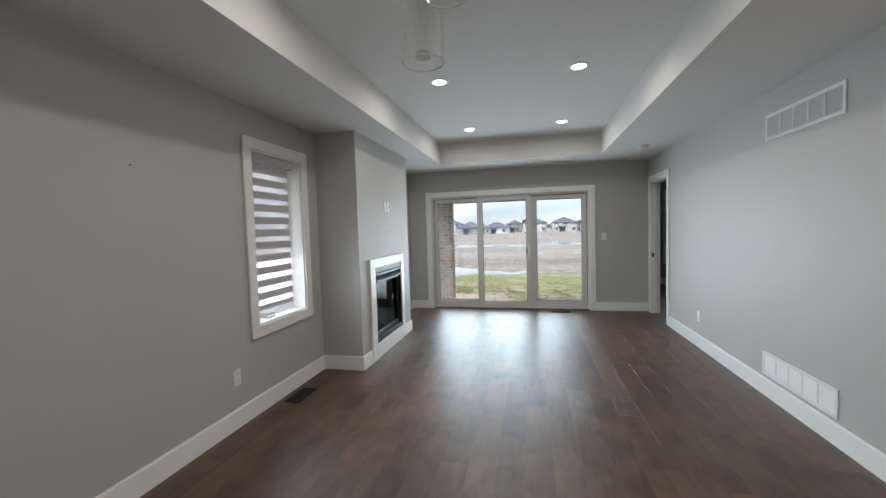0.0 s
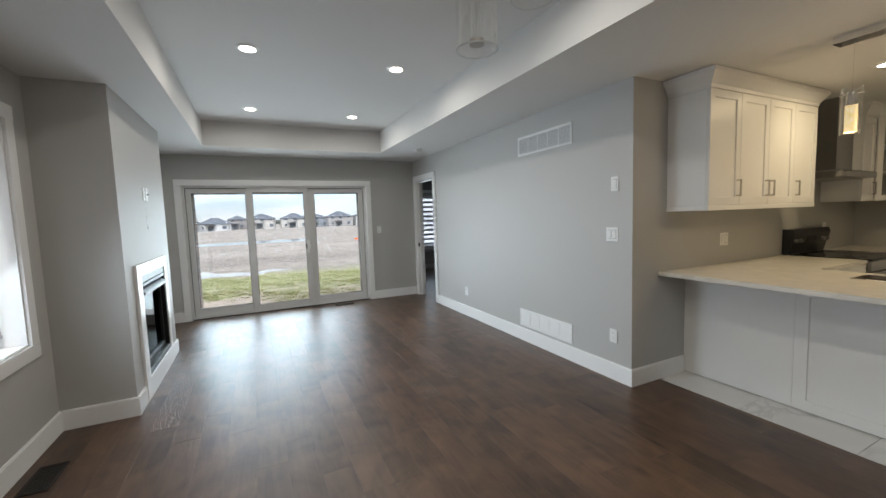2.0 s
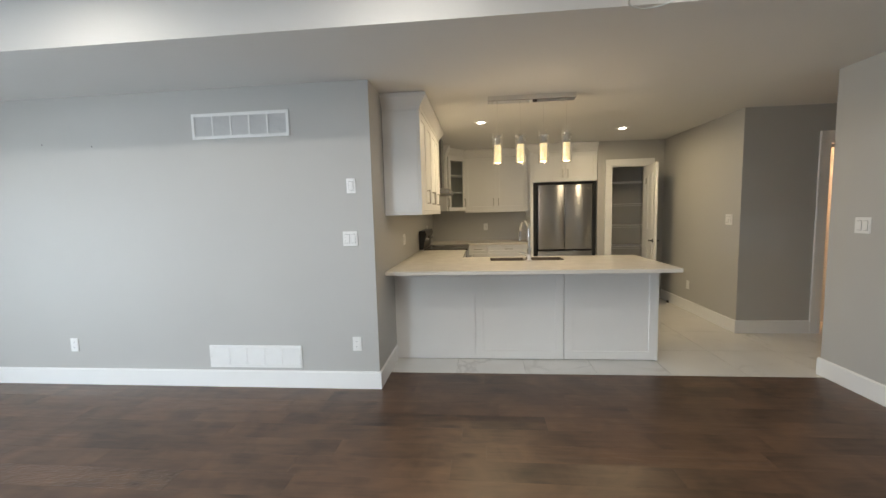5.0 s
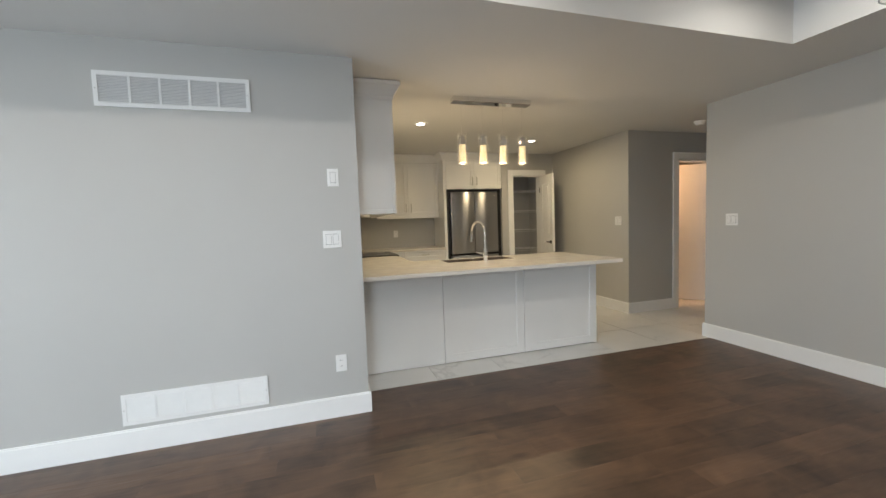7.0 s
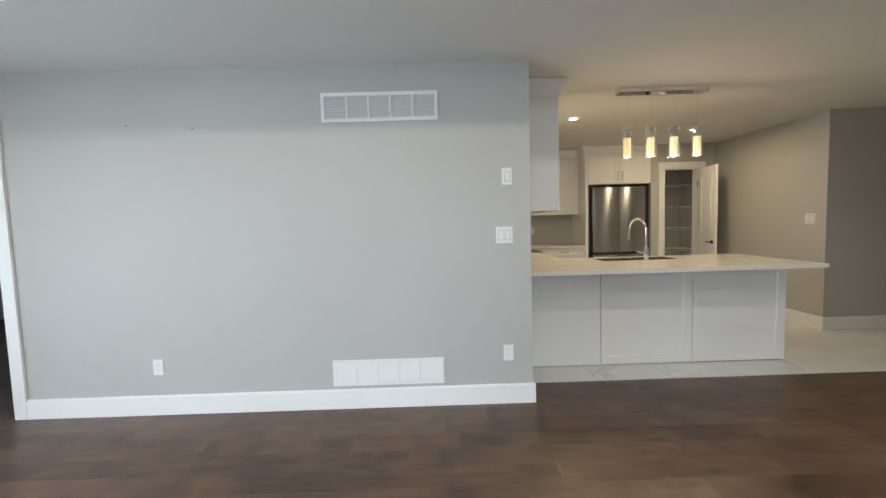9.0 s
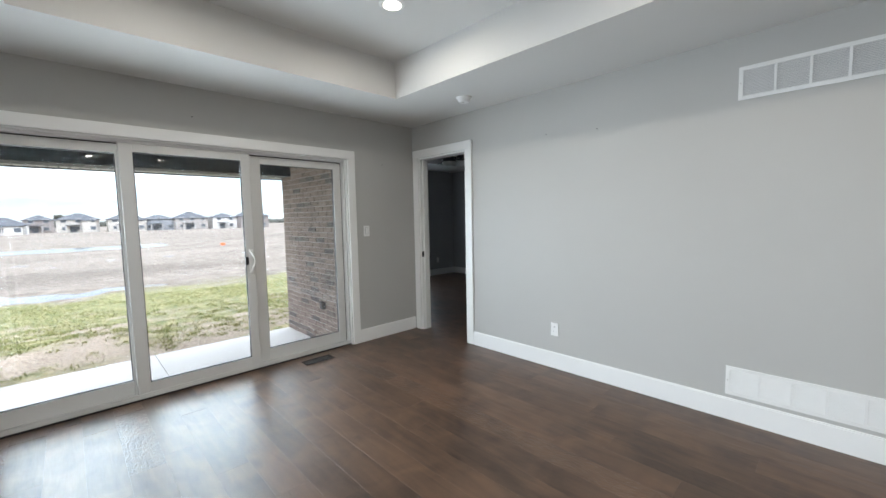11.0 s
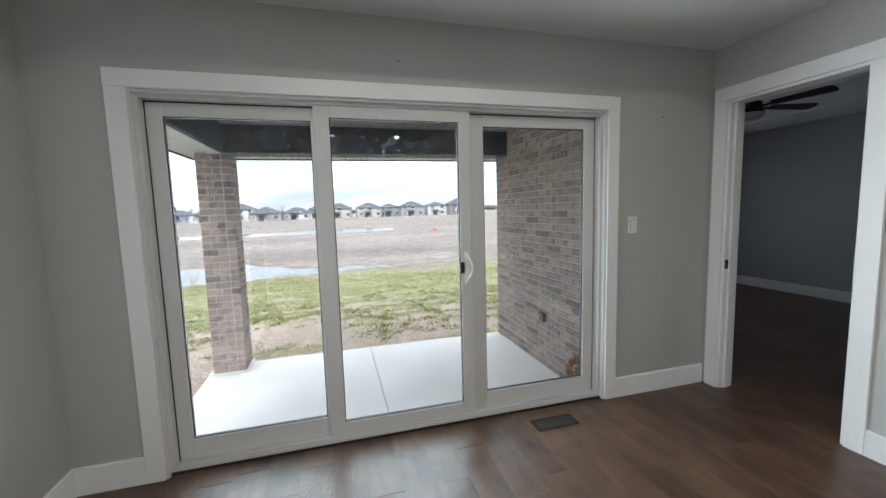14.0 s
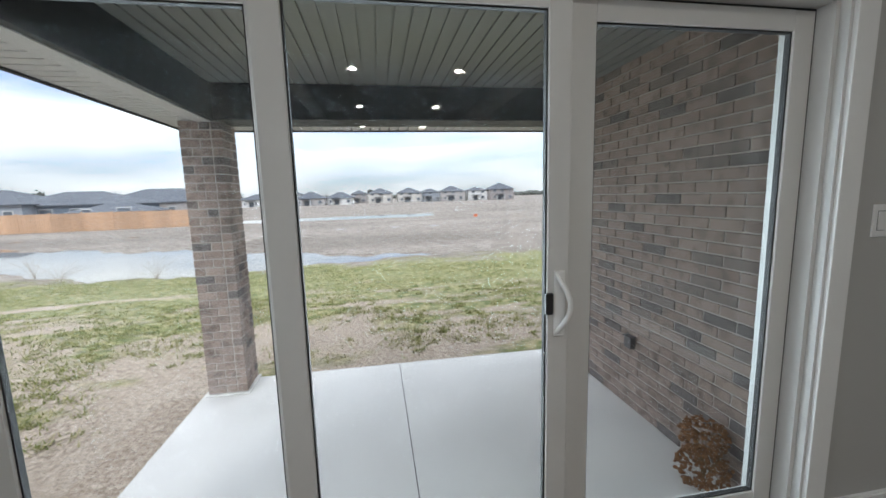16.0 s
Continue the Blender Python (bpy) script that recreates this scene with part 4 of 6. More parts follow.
# ---- kitchen ----
def shaker(name, parent, axis, u0, u1, d, v0, v1, handle=None, material=CAB, stile=0.058, glass_panel=False):
    """A shaker door or drawer front 20 mm thick whose face looks towards lower d."""
    bm = bmesh.new()
    g = 0.0018
    a, b_, c, e = u0 + g, u1 - g, v0 + g, v1 - g
    st = min(stile, (b_ - a) * 0.3, (e - c) * 0.3)

    def ring(k, depth):
        q = ((a + k, c + k), (b_ - k, c + k), (b_ - k, e - k), (a + k, e - k))
        return [bm.verts.new((depth, u, v) if axis == "x" else (u, depth, v)) for u, v in q]
    rings = [ring(0, d + 0.02), ring(0, d + 0.001), ring(0.001, d), ring(st, d), ring(st + 0.002, d + 0.009)]
    bm.faces.new(rings[0])
    for r, s in zip(rings, rings[1:]):
        for i in range(4):
            bm.faces.new((r[i], r[(i + 1) % 4], s[(i + 1) % 4], s[i]))
    if not glass_panel:
        bm.faces.new(rings[-1])
    p = part(name, bm, material, parent)
    if glass_panel:
        part("pane", BX(axis, a + st, b_ - st, d + 0.009, d + 0.012, c + st, e - st), PANE, p, "clear glass panel")
    if handle:
        kind, hu, hv = handle
        bar_handle(p, axis, hu, d, hv, kind)
    return p


def bar_handle(parent, axis, u, d, v, kind, half=0.065):
    def P(uu, dd, vv):
        return (dd, uu, vv) if axis == "x" else (uu, dd, vv)
    bm = bmesh.new()
    if kind == "v":
        bx(bm, axis, u - 0.005, u + 0.005, d - 0.034, d - 0.024, v - half, v + half, bevel=0.001)
        for dv in (-half + 0.006, half - 0.006):
            bx(bm, axis, u - 0.004, u + 0.004, d - 0.0245, d, v + dv - 0.005, v + dv + 0.005)
    else:
        bx(bm, axis, u - half, u + half, d - 0.034, d - 0.024, v - 0.005, v + 0.005, bevel=0.001)
        for du in (-half + 0.006, half - 0.006):
            bx(bm, axis, u + du - 0.005, u + du + 0.005, d - 0.0245, d, v - 0.004, v + 0.004)
    part("handle", bm, NICKEL, parent, "satin nickel bar handle")


UZ0, UZ1 = 1.43, 2.285


def carcass(parent, x0, x1, y0, y1, z0, z1, name="body"):
    return part(name, B(x0, x1, y0, y1, z0, z1, bevel=0.0012), CAB, parent)


# upper cabinets on the range wall
for x0, x1, doors in ((2.79, 3.19, ((2.79, 3.19, 3.15),)), (3.19, 4.0, ((3.19, 3.595, 3.555), (3.595, 4.0, 3.635))), (4.0, 4.39, ((4.0, 4.39, 4.045),))):
    c = thing("upper_cabinet", (x0, 2.67, UZ0), "white shaker upper cabinet on the range wall", "kitchen cabinet", group="upper cabinets")
    carcass(c, x0, x1, 2.362, 2.668, UZ0, UZ1)
    for a, b_, h in doors:
        shaker("door", c, "y", a, b_, 2.341, UZ0, UZ1, ("v", h, UZ0 + 0.13))
solo("light_rail_range", B(2.785, 4.395, 2.34, 2.37, 1.392, 1.4295, bevel=0.002), CAB, "white light rail under the upper cabinets", "trim", kind="structure")
solo("light_rail_return", B(2.785, 2.81, 2.371, 2.668, 1.392, 1.4295, bevel=0.002), CAB, "white light rail under the upper cabinets", "trim", kind="structure")


def crown(name, pts, z0=UZ1 + 0.002):
    """Crown moulding along a path; each point has the way in which the profile leans out."""
    prof = ((0.004, z0), (0.006, z0 + 0.025), (0.012, z0 + 0.032), (0.030, z0 + 0.06), (0.052, z0 + 0.092), (0.060, z0 + 0.100), (0.060, z0 + 0.128), (-0.01, z0 + 0.128), (-0.01, z0))
    bm = bmesh.new()
    rings = [[bm.verts.new((x + o * ox, y + o * oy, z)) for o, z in prof] for x, y, ox, oy in pts]
    k = len(prof)
    for r, s in zip(rings, rings[1:]):
        for i in range(k):
            bm.faces.new((r[i], r[(i + 1) % k], s[(i + 1) % k], s[i]))
    bm.faces.new(rings[0])
    bm.faces.new(rings[-1][::-1])
    solo(name, bm, CAB, "white crown moulding on top of the cabinets", "trim", kind="structure")


crown("crown_range", [(2.79, 2.668, -1, 0), (2.79, 2.341, -1, -1), (4.39, 2.341, 1, -1), (4.39, 2.668, 1, 0)])

# corner and back wall uppers
XU = 5.945
c = thing("narrow_cabinet", (5.38, 2.67, UZ0), "narrow white shaker upper cabinet beside the range hood", "kitchen cabinet", group="upper cabinets")
carcass(c, 5.38, 5.655, 2.362, 2.668, UZ0, UZ1)
shaker("door", c, "y", 5.38, 5.655, 2.341, UZ0, UZ1, ("v", 5.62, UZ0 + 0.13))
c = thing("corner_cabinet", (6.0, 2.4, UZ0), "white diagonal corner cabinet with a glass door and shelves", "kitchen cabinet", group="upper cabinets")
bm = bmesh.new()
out = [(5.657, 2.341), (5.945, 2.085), (6.258, 2.085), (6.258, 2.668), (5.657, 2.668)]
prism(bm, out, UZ0, UZ0 + 0.02)
prism(bm, out, UZ1 - 0.02, UZ1)
box(bm, 5.657, 6.258, 2.655, 2.668, UZ0 + 0.02, UZ1 - 0.02)
box(bm, 6.245, 6.258, 2.085, 2.655, UZ0 + 0.02, UZ1 - 0.02)
part("body", bm, CABIN, c)
for zz in (1.72, 2.0):
    part("shelf", prism(bmesh.new(), [(5.69, 2.36), (5.95, 2.13), (6.244, 2.10), (6.244, 2.654), (5.69, 2.654)], zz, zz + 0.016), CAB, c)
# the glazed door is built square and turned onto the diagonal
dl = math.hypot(5.945 - 5.657, 2.341 - 2.085)
dm = Matrix.Translation((5.657, 2.341, 0)) @ Matrix.Rotation(math.atan2(2.085 - 2.341, 5.945 - 5.657), 4, "Z")


def turned(bm):
    bmesh.ops.transform(bm, matrix=dm, verts=bm.verts)
    return bm


bm = bmesh.new()
st = 0.055
for q in ((0.002, st, UZ0, UZ1), (dl - st, dl - 0.002, UZ0, UZ1), (st, dl - st, UZ0, UZ0 + st), (st, dl - st, UZ1 - st, UZ1)):
    box(bm, q[0], q[1], -0.022, -0.002, q[2], q[3])
cd = part("door", turned(bm), CAB, c)
part("pane", turned(B(st, dl - st, -0.012, -0.009, UZ0 + st, UZ1 - st)), PANE, cd, "clear glass panel")
bm = B(dl - 0.035, dl - 0.025, -0.056, -0.046, UZ0 + 0.065, UZ0 + 0.195)
for v in (0.07, 0.18):
    box(bm, dl - 0.034, dl - 0.026, -0.046, -0.022, UZ0 + v, UZ0 + v + 0.01)
part("handle", turned(bm), NICKEL, cd, "satin nickel bar handle")
c = thing("upper_cabinet", (6.26, 1.57, UZ0), "white shaker double upper cabinet on the back wall", "kitchen cabinet", group="upper cabinets")
carcass(c, XU + 0.021, 6.258, 1.052, 2.083, UZ0, UZ1)
shaker("door", c, "x", 1.568, 2.083, XU, UZ0, UZ1, ("v", 1.61, UZ0 + 0.13))
shaker("door", c, "x", 1.052, 1.568, XU, UZ0, UZ1, ("v", 1.525, UZ0 + 0.13))
solo("light_rail_back", B(XU, XU + 0.03, 1.052, 2.083, 1.392, 1.4295, bevel=0.002), CAB, "white light rail under the upper cabinets", "trim", kind="structure")
c = thing("tall_cabinet_end", (6.0, 1.02, 0), "tall white side panel beside the refrigerator", "kitchen cabinet")
part("panel", B(5.66, 6.258, 1.003, 1.05, 0, UZ1, bevel=0.0015), CAB, c)
c = thing("fridge_cabinet", (6.26, 0.5, 1.86), "white shaker cabinet above the refrigerator", "kitchen cabinet", group="upper cabinets")
carcass(c, 5.681, 6.258, 0.032, 1.001, 1.838, UZ1)
shaker("door", c, "x", 0.518, 1.001, 5.66, 1.838, UZ1, ("v", 0.556, 1.96))
shaker("door", c, "x", 0.035, 0.518, 5.66, 1.838, UZ1, ("v", 0.48, 1.96))
crown("crown_back", [(5.38, 2.668, -1, 0), (5.38, 2.341, -1, -1), (5.657, 2.341, -0.42, -1), (5.945, 2.085, -1, -0.42), (5.945, 1.05, -1, 1), (5.66, 1.05, -1, 1), (5.66, 0.032, -1, 0)])

# refrigerator in its niche
fr = thing("refrigerator", (6.1, 0.5, 0), "stainless french-door refrigerator with black sides", "refrigerator")
part("body", B(5.77, 6.44, 0.085, 0.935, 0.02, 1.79, bevel=0.006), BLACK, fr, "black cabinet body")
part("niche_liner", B(5.72, 5.75, 0.034, 0.085, 0.02, 1.834), BLACK, fr)
part("niche_liner", B(5.72, 5.75, 0.937, 1.0, 0.02, 1.834), BLACK, fr)
part("niche_liner", B(5.72, 5.75, 0.085, 0.937, 1.796, 1.834), BLACK, fr)
part("door", B(5.69, 5.768, 0.515, 0.925, 0.785, 1.787, bevel=0.009), STEEL, fr, "brushed stainless door", smooth=True)
part("door", B(5.69, 5.768, 0.098, 0.509, 0.785, 1.787, bevel=0.009), STEEL, fr, "brushed stainless door", smooth=True)
part("freezer_drawer", B(5.69, 5.768, 0.098, 0.925, 0.08, 0.75, bevel=0.009), STEEL, fr, "brushed stainless drawer", smooth=True)
part("grip_strip", B(5.705, 5.768, 0.098, 0.925, 0.752, 0.782), BLACK, fr)
part("badge", B(5.6885, 5.6902, 0.14, 0.175, 1.72, 1.73), CABIN, fr)
for yy in (0.14, 0.88):
    part("foot", C((5.82, yy, 0), (5.82, yy, 0.022), 0.02, seg=12), BLACK, fr)

# peninsula, worktops and base cabinets
PX = 3.042
pen = thing("peninsula_cabinet", (3.35, 1.45, 0), "white panelled back of the kitchen peninsula", "kitchen island")
part("body", B(PX + 0.022, 3.62, 0.262, 2.668, 0, 0.872), CAB, pen)
part("flat_panel", B(PX + 0.006, PX + 0.0215, 1.905, 2.668, 0.007, 0.872), CAB, pen)
shaker("back_panel", pen, "x", 1.083, 1.903, PX, 0.007, 0.872, stile=0.075)
shaker("back_panel", pen, "x", 0.245, 1.080, PX, 0.007, 0.872, stile=0.075)
part("end_panel", B(PX + 0.002, 3.66, 0.243, 0.2615, 0, 0.872), CAB, pen)

EDGE = 2.70


def slab(xs, ys, cells, z0, z1):
    """A flat slab over the listed cells of a grid, in one skin."""
    bm = bmesh.new()
    vs = {}

    def v(i, j, z):
        if (i, j, z) not in vs:
            vs[i, j, z] = bm.verts.new((xs[i], ys[j], z))
        return vs[i, j, z]
    for i, j in cells:
        bm.faces.new((v(i, j, z1), v(i + 1, j, z1), v(i + 1, j + 1, z1), v(i, j + 1, z1)))
        bm.faces.new((v(i, j + 1, z0), v(i + 1, j + 1, z0), v(i + 1, j, z0), v(i, j, z0)))
        for (di, dj), (p, q) in (((-1, 0), ((i, j + 1), (i, j))), ((1, 0), ((i + 1, j), (i + 1, j + 1))), ((0, -1), ((i, j), (i + 1, j))), ((0, 1), ((i + 1, j + 1), (i, j + 1)))):
            if (i + di, j + dj) not in cells:
                bm.faces.new((v(*p, z0), v(*q, z0), v(*q, z1), v(*p, z1)))
    return bm


SX0, SX1, SY0, SY1 = 3.36, 3.64, 1.0, 1.745
cells = {(i, j) for i in range(3) for j in range(4)} - {(1, 1)} | {(3, 3)}
solo("worktop", slab((EDGE, SX0, SX1, 3.72, 4.60), (0.21, SY0, SY1, 2.035, 2.668), cells, 0.873, 0.905), QUARTZ, "cream quartz worktop with a sink cut-out", "worktop", at=(3.2, 1.4, 0.873))
solo("worktop", slab((5.365, 5.63, 6.258), (1.052, 2.035, 2.668), {(1, 0), (1, 1), (0, 1)}, 0.873, 0.905), QUARTZ, "cream quartz corner worktop on the back wall", "worktop", at=(5.9, 1.8, 0.873))
SINKM = mat("dark_brown_steel", (0.10, 0.078, 0.06), 0.4, metal=0.3, vary=0.1, scale=8)
sk = thing("sink", (3.5, 1.37, 0.7), "dark brownish undermount double-bowl sink", "sink")
for y0, y1 in ((SY0 + 0.004, 1.36), (1.39, SY1 - 0.004)):
    bm = bmesh.new()
    a, b_, z0, z1, t = SX0 + 0.004, SX1 - 0.004, 0.66, 0.9035, 0.004
    box(bm, a, b_, y0, y1, z0, z0 + t)
    box(bm, a, a + t, y0, y1, z0 + t, z1)
    box(bm, b_ - t, b_, y0, y1, z0 + t, z1)
    box(bm, a + t, b_ - t, y0, y0 + t, z0 + t, z1)
    box(bm, a + t, b_ - t, y1 - t, y1, z0 + t, z1)
    part("bowl", bm, SINKM, sk)
part("bridge", B(SX0 + 0.008, SX1 - 0.008, 1.36, 1.39, 0.85, 0.868), STEEL, sk)
for yy in (1.18, 1.57):
    part("drain", C((3.5, yy, 0.7045), (3.5, yy, 0.707), 0.04, seg=20), CHROME, sk)

fx, fy, fz = 3.30, 1.365, 0.905
fa = thing("faucet", (fx, fy, fz), "chrome gooseneck pull-down kitchen faucet", "faucet")
part("base", C((fx, fy, fz), (fx, fy, fz + 0.012), 0.029, seg=24), CHROME, fa, smooth=True)
part("body", C((fx, fy, fz + 0.012), (fx, fy, fz + 0.13), 0.023, seg=24), CHROME, fa, smooth=True)
ux, uy = 0.95, 0.31
neck = [(fx, fy, fz + 0.13), (fx, fy, fz + 0.29)]
R_ = 0.105
for i in range(1, 13):
    a = math.pi * i / 12
    neck.append((fx + ux * R_ * (1 - math.cos(a)), fy + uy * R_ * (1 - math.cos(a)), fz + 0.29 + R_ * math.sin(a)))
part("neck", sweep(bmesh.new(), neck, 0.0125, seg=16), CHROME, fa, smooth=True)
tipx, tipy = fx + ux * 2 * R_, fy + uy * 2 * R_
part("spray_head", C((tipx, tipy, fz + 0.292), (tipx + ux * 0.010, tipy + uy * 0.010, fz + 0.19), 0.0145, 0.018, seg=18), CHROME, fa, smooth=True)
part("lever", sweep(bmesh.new(), [(fx, fy, fz + 0.075), (fx - 0.01, fy + 0.05, fz + 0.082), (fx - 0.02, fy + 0.10, fz + 0.095)], 0.009, seg=10), CHROME, fa, smooth=True)

for y0, y1 in ((1.725, 2.033), (1.055, 1.722)):
    c = thing("base_cabinet", (5.9, (y0 + y1) / 2, 0), "white shaker drawer base cabinet on the back wall", "kitchen cabinet", group="base cabinets")
    part("body", B(5.682, 6.258, y0, y1, 0.1, 0.872), CAB, c)
    part("toe_kick", B(5.74, 6.258, y0, y1, 0, 0.099), CAB, c)
    for z0, z1 in ((0.745, 0.868), (0.43, 0.74), (0.105, 0.425)):
        shaker("drawer", c, "x", y0, y1, 5.66, z0, z1, ("h", (y0 + y1) / 2, (z0 + z1) / 2), stile=0.04)
c = thing("corner_base_cabinet", (6.0, 2.4, 0), "white blind corner base cabinet beside the range", "kitchen cabinet", group="base cabinets")
part("body", B(5.366, 6.258, 2.06, 2.668, 0.1, 0.872), CAB, c)
part("toe_kick", B(5.366, 6.258, 2.12, 2.668, 0, 0.099), CAB, c)
c = thing("base_cabinet", (4.1, 2.4, 0), "white base cabinet between peninsula and range", "kitchen cabinet", group="base cabinets")
part("body", B(3.74, 4.598, 2.06, 2.668, 0.1, 0.872), CAB, c)
part("toe_kick", B(3.74, 4.598, 2.12, 2.668, 0, 0.099), CAB, c)
shaker("door", c, "y", 3.74, 4.16, 2.04, 0.105, 0.868, ("v", 4.12, 0.75))
shaker("door", c, "y", 4.16, 4.598, 2.04, 0.105, 0.868, ("v", 4.2, 0.75))

# range and hood
rg = thing("range", (4.98, 2.35, 0), "stainless electric range with black glass top", "range")
part("body", B(4.604, 5.361, 2.04, 2.66, 0.03, 0.895, bevel=0.003), STEEL, rg)
part("cooktop", B(4.602, 5.363, 2.005, 2.60, 0.896, 0.914, bevel=0.003), mat("black_ceramic_glass", (0.012, 0.012, 0.013), 0.08), rg, "black ceramic glass cooktop")
for bxx, byy, br_ in ((4.79, 2.17, 0.09), (5.17, 2.17, 0.075), (4.79, 2.45, 0.075), (5.17, 2.45, 0.095)):
    part("burner_ring", C((bxx, byy, 0.9142), (bxx, byy, 0.9146), br_, seg=28), BLACK, rg)
od = part("oven_door", B(4.61, 5.355, 2.01, 2.038, 0.23, 0.79, bevel=0.004), STEEL, rg)
part("oven_window", B(4.70, 5.265, 2.006, 2.0095, 0.34, 0.66), BLACK, od, "black glass window")
bm = C((4.66, 1.965, 0.745), (5.305, 1.965, 0.745), 0.012, seg=14)
for xx in (4.69, 5.275):
    cyl(bm, (xx, 1.965, 0.745), (xx, 2.01, 0.745), 0.008, seg=10)
part("oven_handle", bm, STEEL, od, smooth=True)
part("front_trim", B(4.61, 5.355, 2.012, 2.038, 0.80, 0.89, bevel=0.004), STEEL, rg)
part("warming_drawer", B(4.61, 5.355, 2.01, 2.038, 0.06, 0.22, bevel=0.004), STEEL, rg)
bm = bmesh.new()
sec = ((2.61, 0.915), (2.595, 0.99), (2.56, 1.12), (2.575, 1.165), (2.66, 1.165), (2.66, 0.915))
va = [bm.verts.new((4.604, y, z)) for y, z in sec]
vb = [bm.verts.new((5.361, y, z)) for y, z in sec]
bm.faces.new(va)
bm.faces.new(vb[::-1])
for i in range(6):
    bm.faces.new((va[i], va[(i + 1) % 6], vb[(i + 1) % 6], vb[i]))
cp = part("control_panel", bm, BLACK, rg, "black raised control panel")
for xx in (4.66, 4.75, 5.21, 5.30):
    part("knob", C((xx, 2.578, 1.05), (xx, 2.548, 1.043), 0.021, 0.018, seg=18), STEEL, cp, "stainless knob", smooth=True)
part("display", B(4.90, 5.08, 2.568, 2.574, 1.03, 1.085), FPMETAL, cp)

hd = thing("range_hood", (4.98, 2.45, 1.6), "stainless chimney range hood", "range hood")
part("canopy", B(4.60, 5.365, 2.235, 2.668, 1.66, 1.715, bevel=0.004), STEEL, hd)
bm = bmesh.new()
lo = [bm.verts.new(v) for v in ((4.60, 2.235, 1.715), (5.365, 2.235, 1.715), (5.365, 2.668, 1.715), (4.60, 2.668, 1.715))]
hi = [bm.verts.new(v) for v in ((4.80, 2.34, 1.742), (5.165, 2.34, 1.742), (5.165, 2.668, 1.742), (4.80, 2.668, 1.742))]
bm.faces.new(hi)
bm.faces.new(lo[::-1])
for i in range(4):
    bm.faces.new((lo[i], lo[(i + 1) % 4], hi[(i + 1) % 4], hi[i]))
part("shoulder", bm, STEEL, hd)
part("chimney", B(4.81, 5.155, 2.35, 2.668, 1.743, 2.418, bevel=0.002), STEEL, hd)
part("filter", B(4.66, 5.30, 2.29, 2.62, 1.652, 1.6595), NICKEL, hd)

# pendants over the peninsula
pl = thing("pendant_light", (3.04, 1.37, H_C), "chrome bar pendant with four lit crystal cylinders", "pendant light")
part("canopy", B(2.99, 3.09, 0.99, 1.755, H_C - 0.045, H_C - 0.0005, bevel=0.002), CHROME, pl, "polished chrome ceiling bar")
GLOWM, gn, gl, gb = base_mat("bubble_crystal")
vor = gn.new("ShaderNodeTexVoronoi")
vor.inputs["Scale"].default_value = 75
gr = gn.new("ShaderNodeValToRGB")
gr.color_ramp.elements[0].color, gr.color_ramp.elements[1].color = (1.0, 0.90, 0.58, 1), (0.46, 0.34, 0.13, 1)
gr.color_ramp.elements[0].position, gr.color_ramp.elements[1].position = 0.12, 0.55
ggeo = gn.new("ShaderNodeNewGeometry")
gl.new(ggeo.outputs["Position"], vor.inputs["Vector"])
gl.new(vor.outputs["Distance"], gr.inputs[0])
gl.new(gr.outputs[0], gb.inputs["Emission Color"])
gb.inputs["Emission Strength"].default_value = 1.05
gb.inputs["Base Color"].default_value = (0.8, 0.7, 0.5, 1)
for yy in (1.672, 1.468, 1.265, 1.064):
    x = 3.04
    part("cable", C((x, yy, 2.085), (x, yy, H_C - 0.045), 0.0016, seg=6), CHROME, pl)
    part("cap", C((x, yy, 2.000), (x, yy, 2.085), 0.030, 0.021, seg=24), CHROME, pl, "chrome socket cap", smooth=True)
    for a in range(4):
        dx, dy = 0.047 * math.cos(a * math.pi / 2 + 0.5), 0.047 * math.sin(a * math.pi / 2 + 0.5)
        part("stud", C((x + 0.6 * dx, yy + 0.6 * dy, 2.070), (x + 1.1 * dx, yy + 1.1 * dy, 2.070), 0.0055, seg=10), CHROME, pl, smooth=True)
    part("crystal", C((x, yy, 1.842), (x, yy, 1.999), 0.0285, seg=28), GLOWM, pl, "glowing bubble crystal core", smooth=True)
    sh = part("shade", C((x, yy, 1.832), (x, yy, 2.102), 0.047, seg=40, caps=False), CLEAR, pl, "clear glass cylinder", smooth=True)
    sh.visible_shadow = False
    for zz in (1.832, 2.102):
        bm = bmesh.new()
        sweep(bm, [(x + 0.047 * math.cos(a * math.pi / 18), yy + 0.047 * math.sin(a * math.pi / 18), zz) for a in range(37)], 0.0016, seg=6)
        part("rim", bm, CLEAR, sh, "polished glass rim", smooth=True)
    d = bpy.data.lights.new("pendant_bulb", "POINT")
    d.energy, d.color, d.shadow_soft_size = PEND_W, WARMER, 0.02
    new("pendant_bulb", d).location = (x, yy, 1.80)

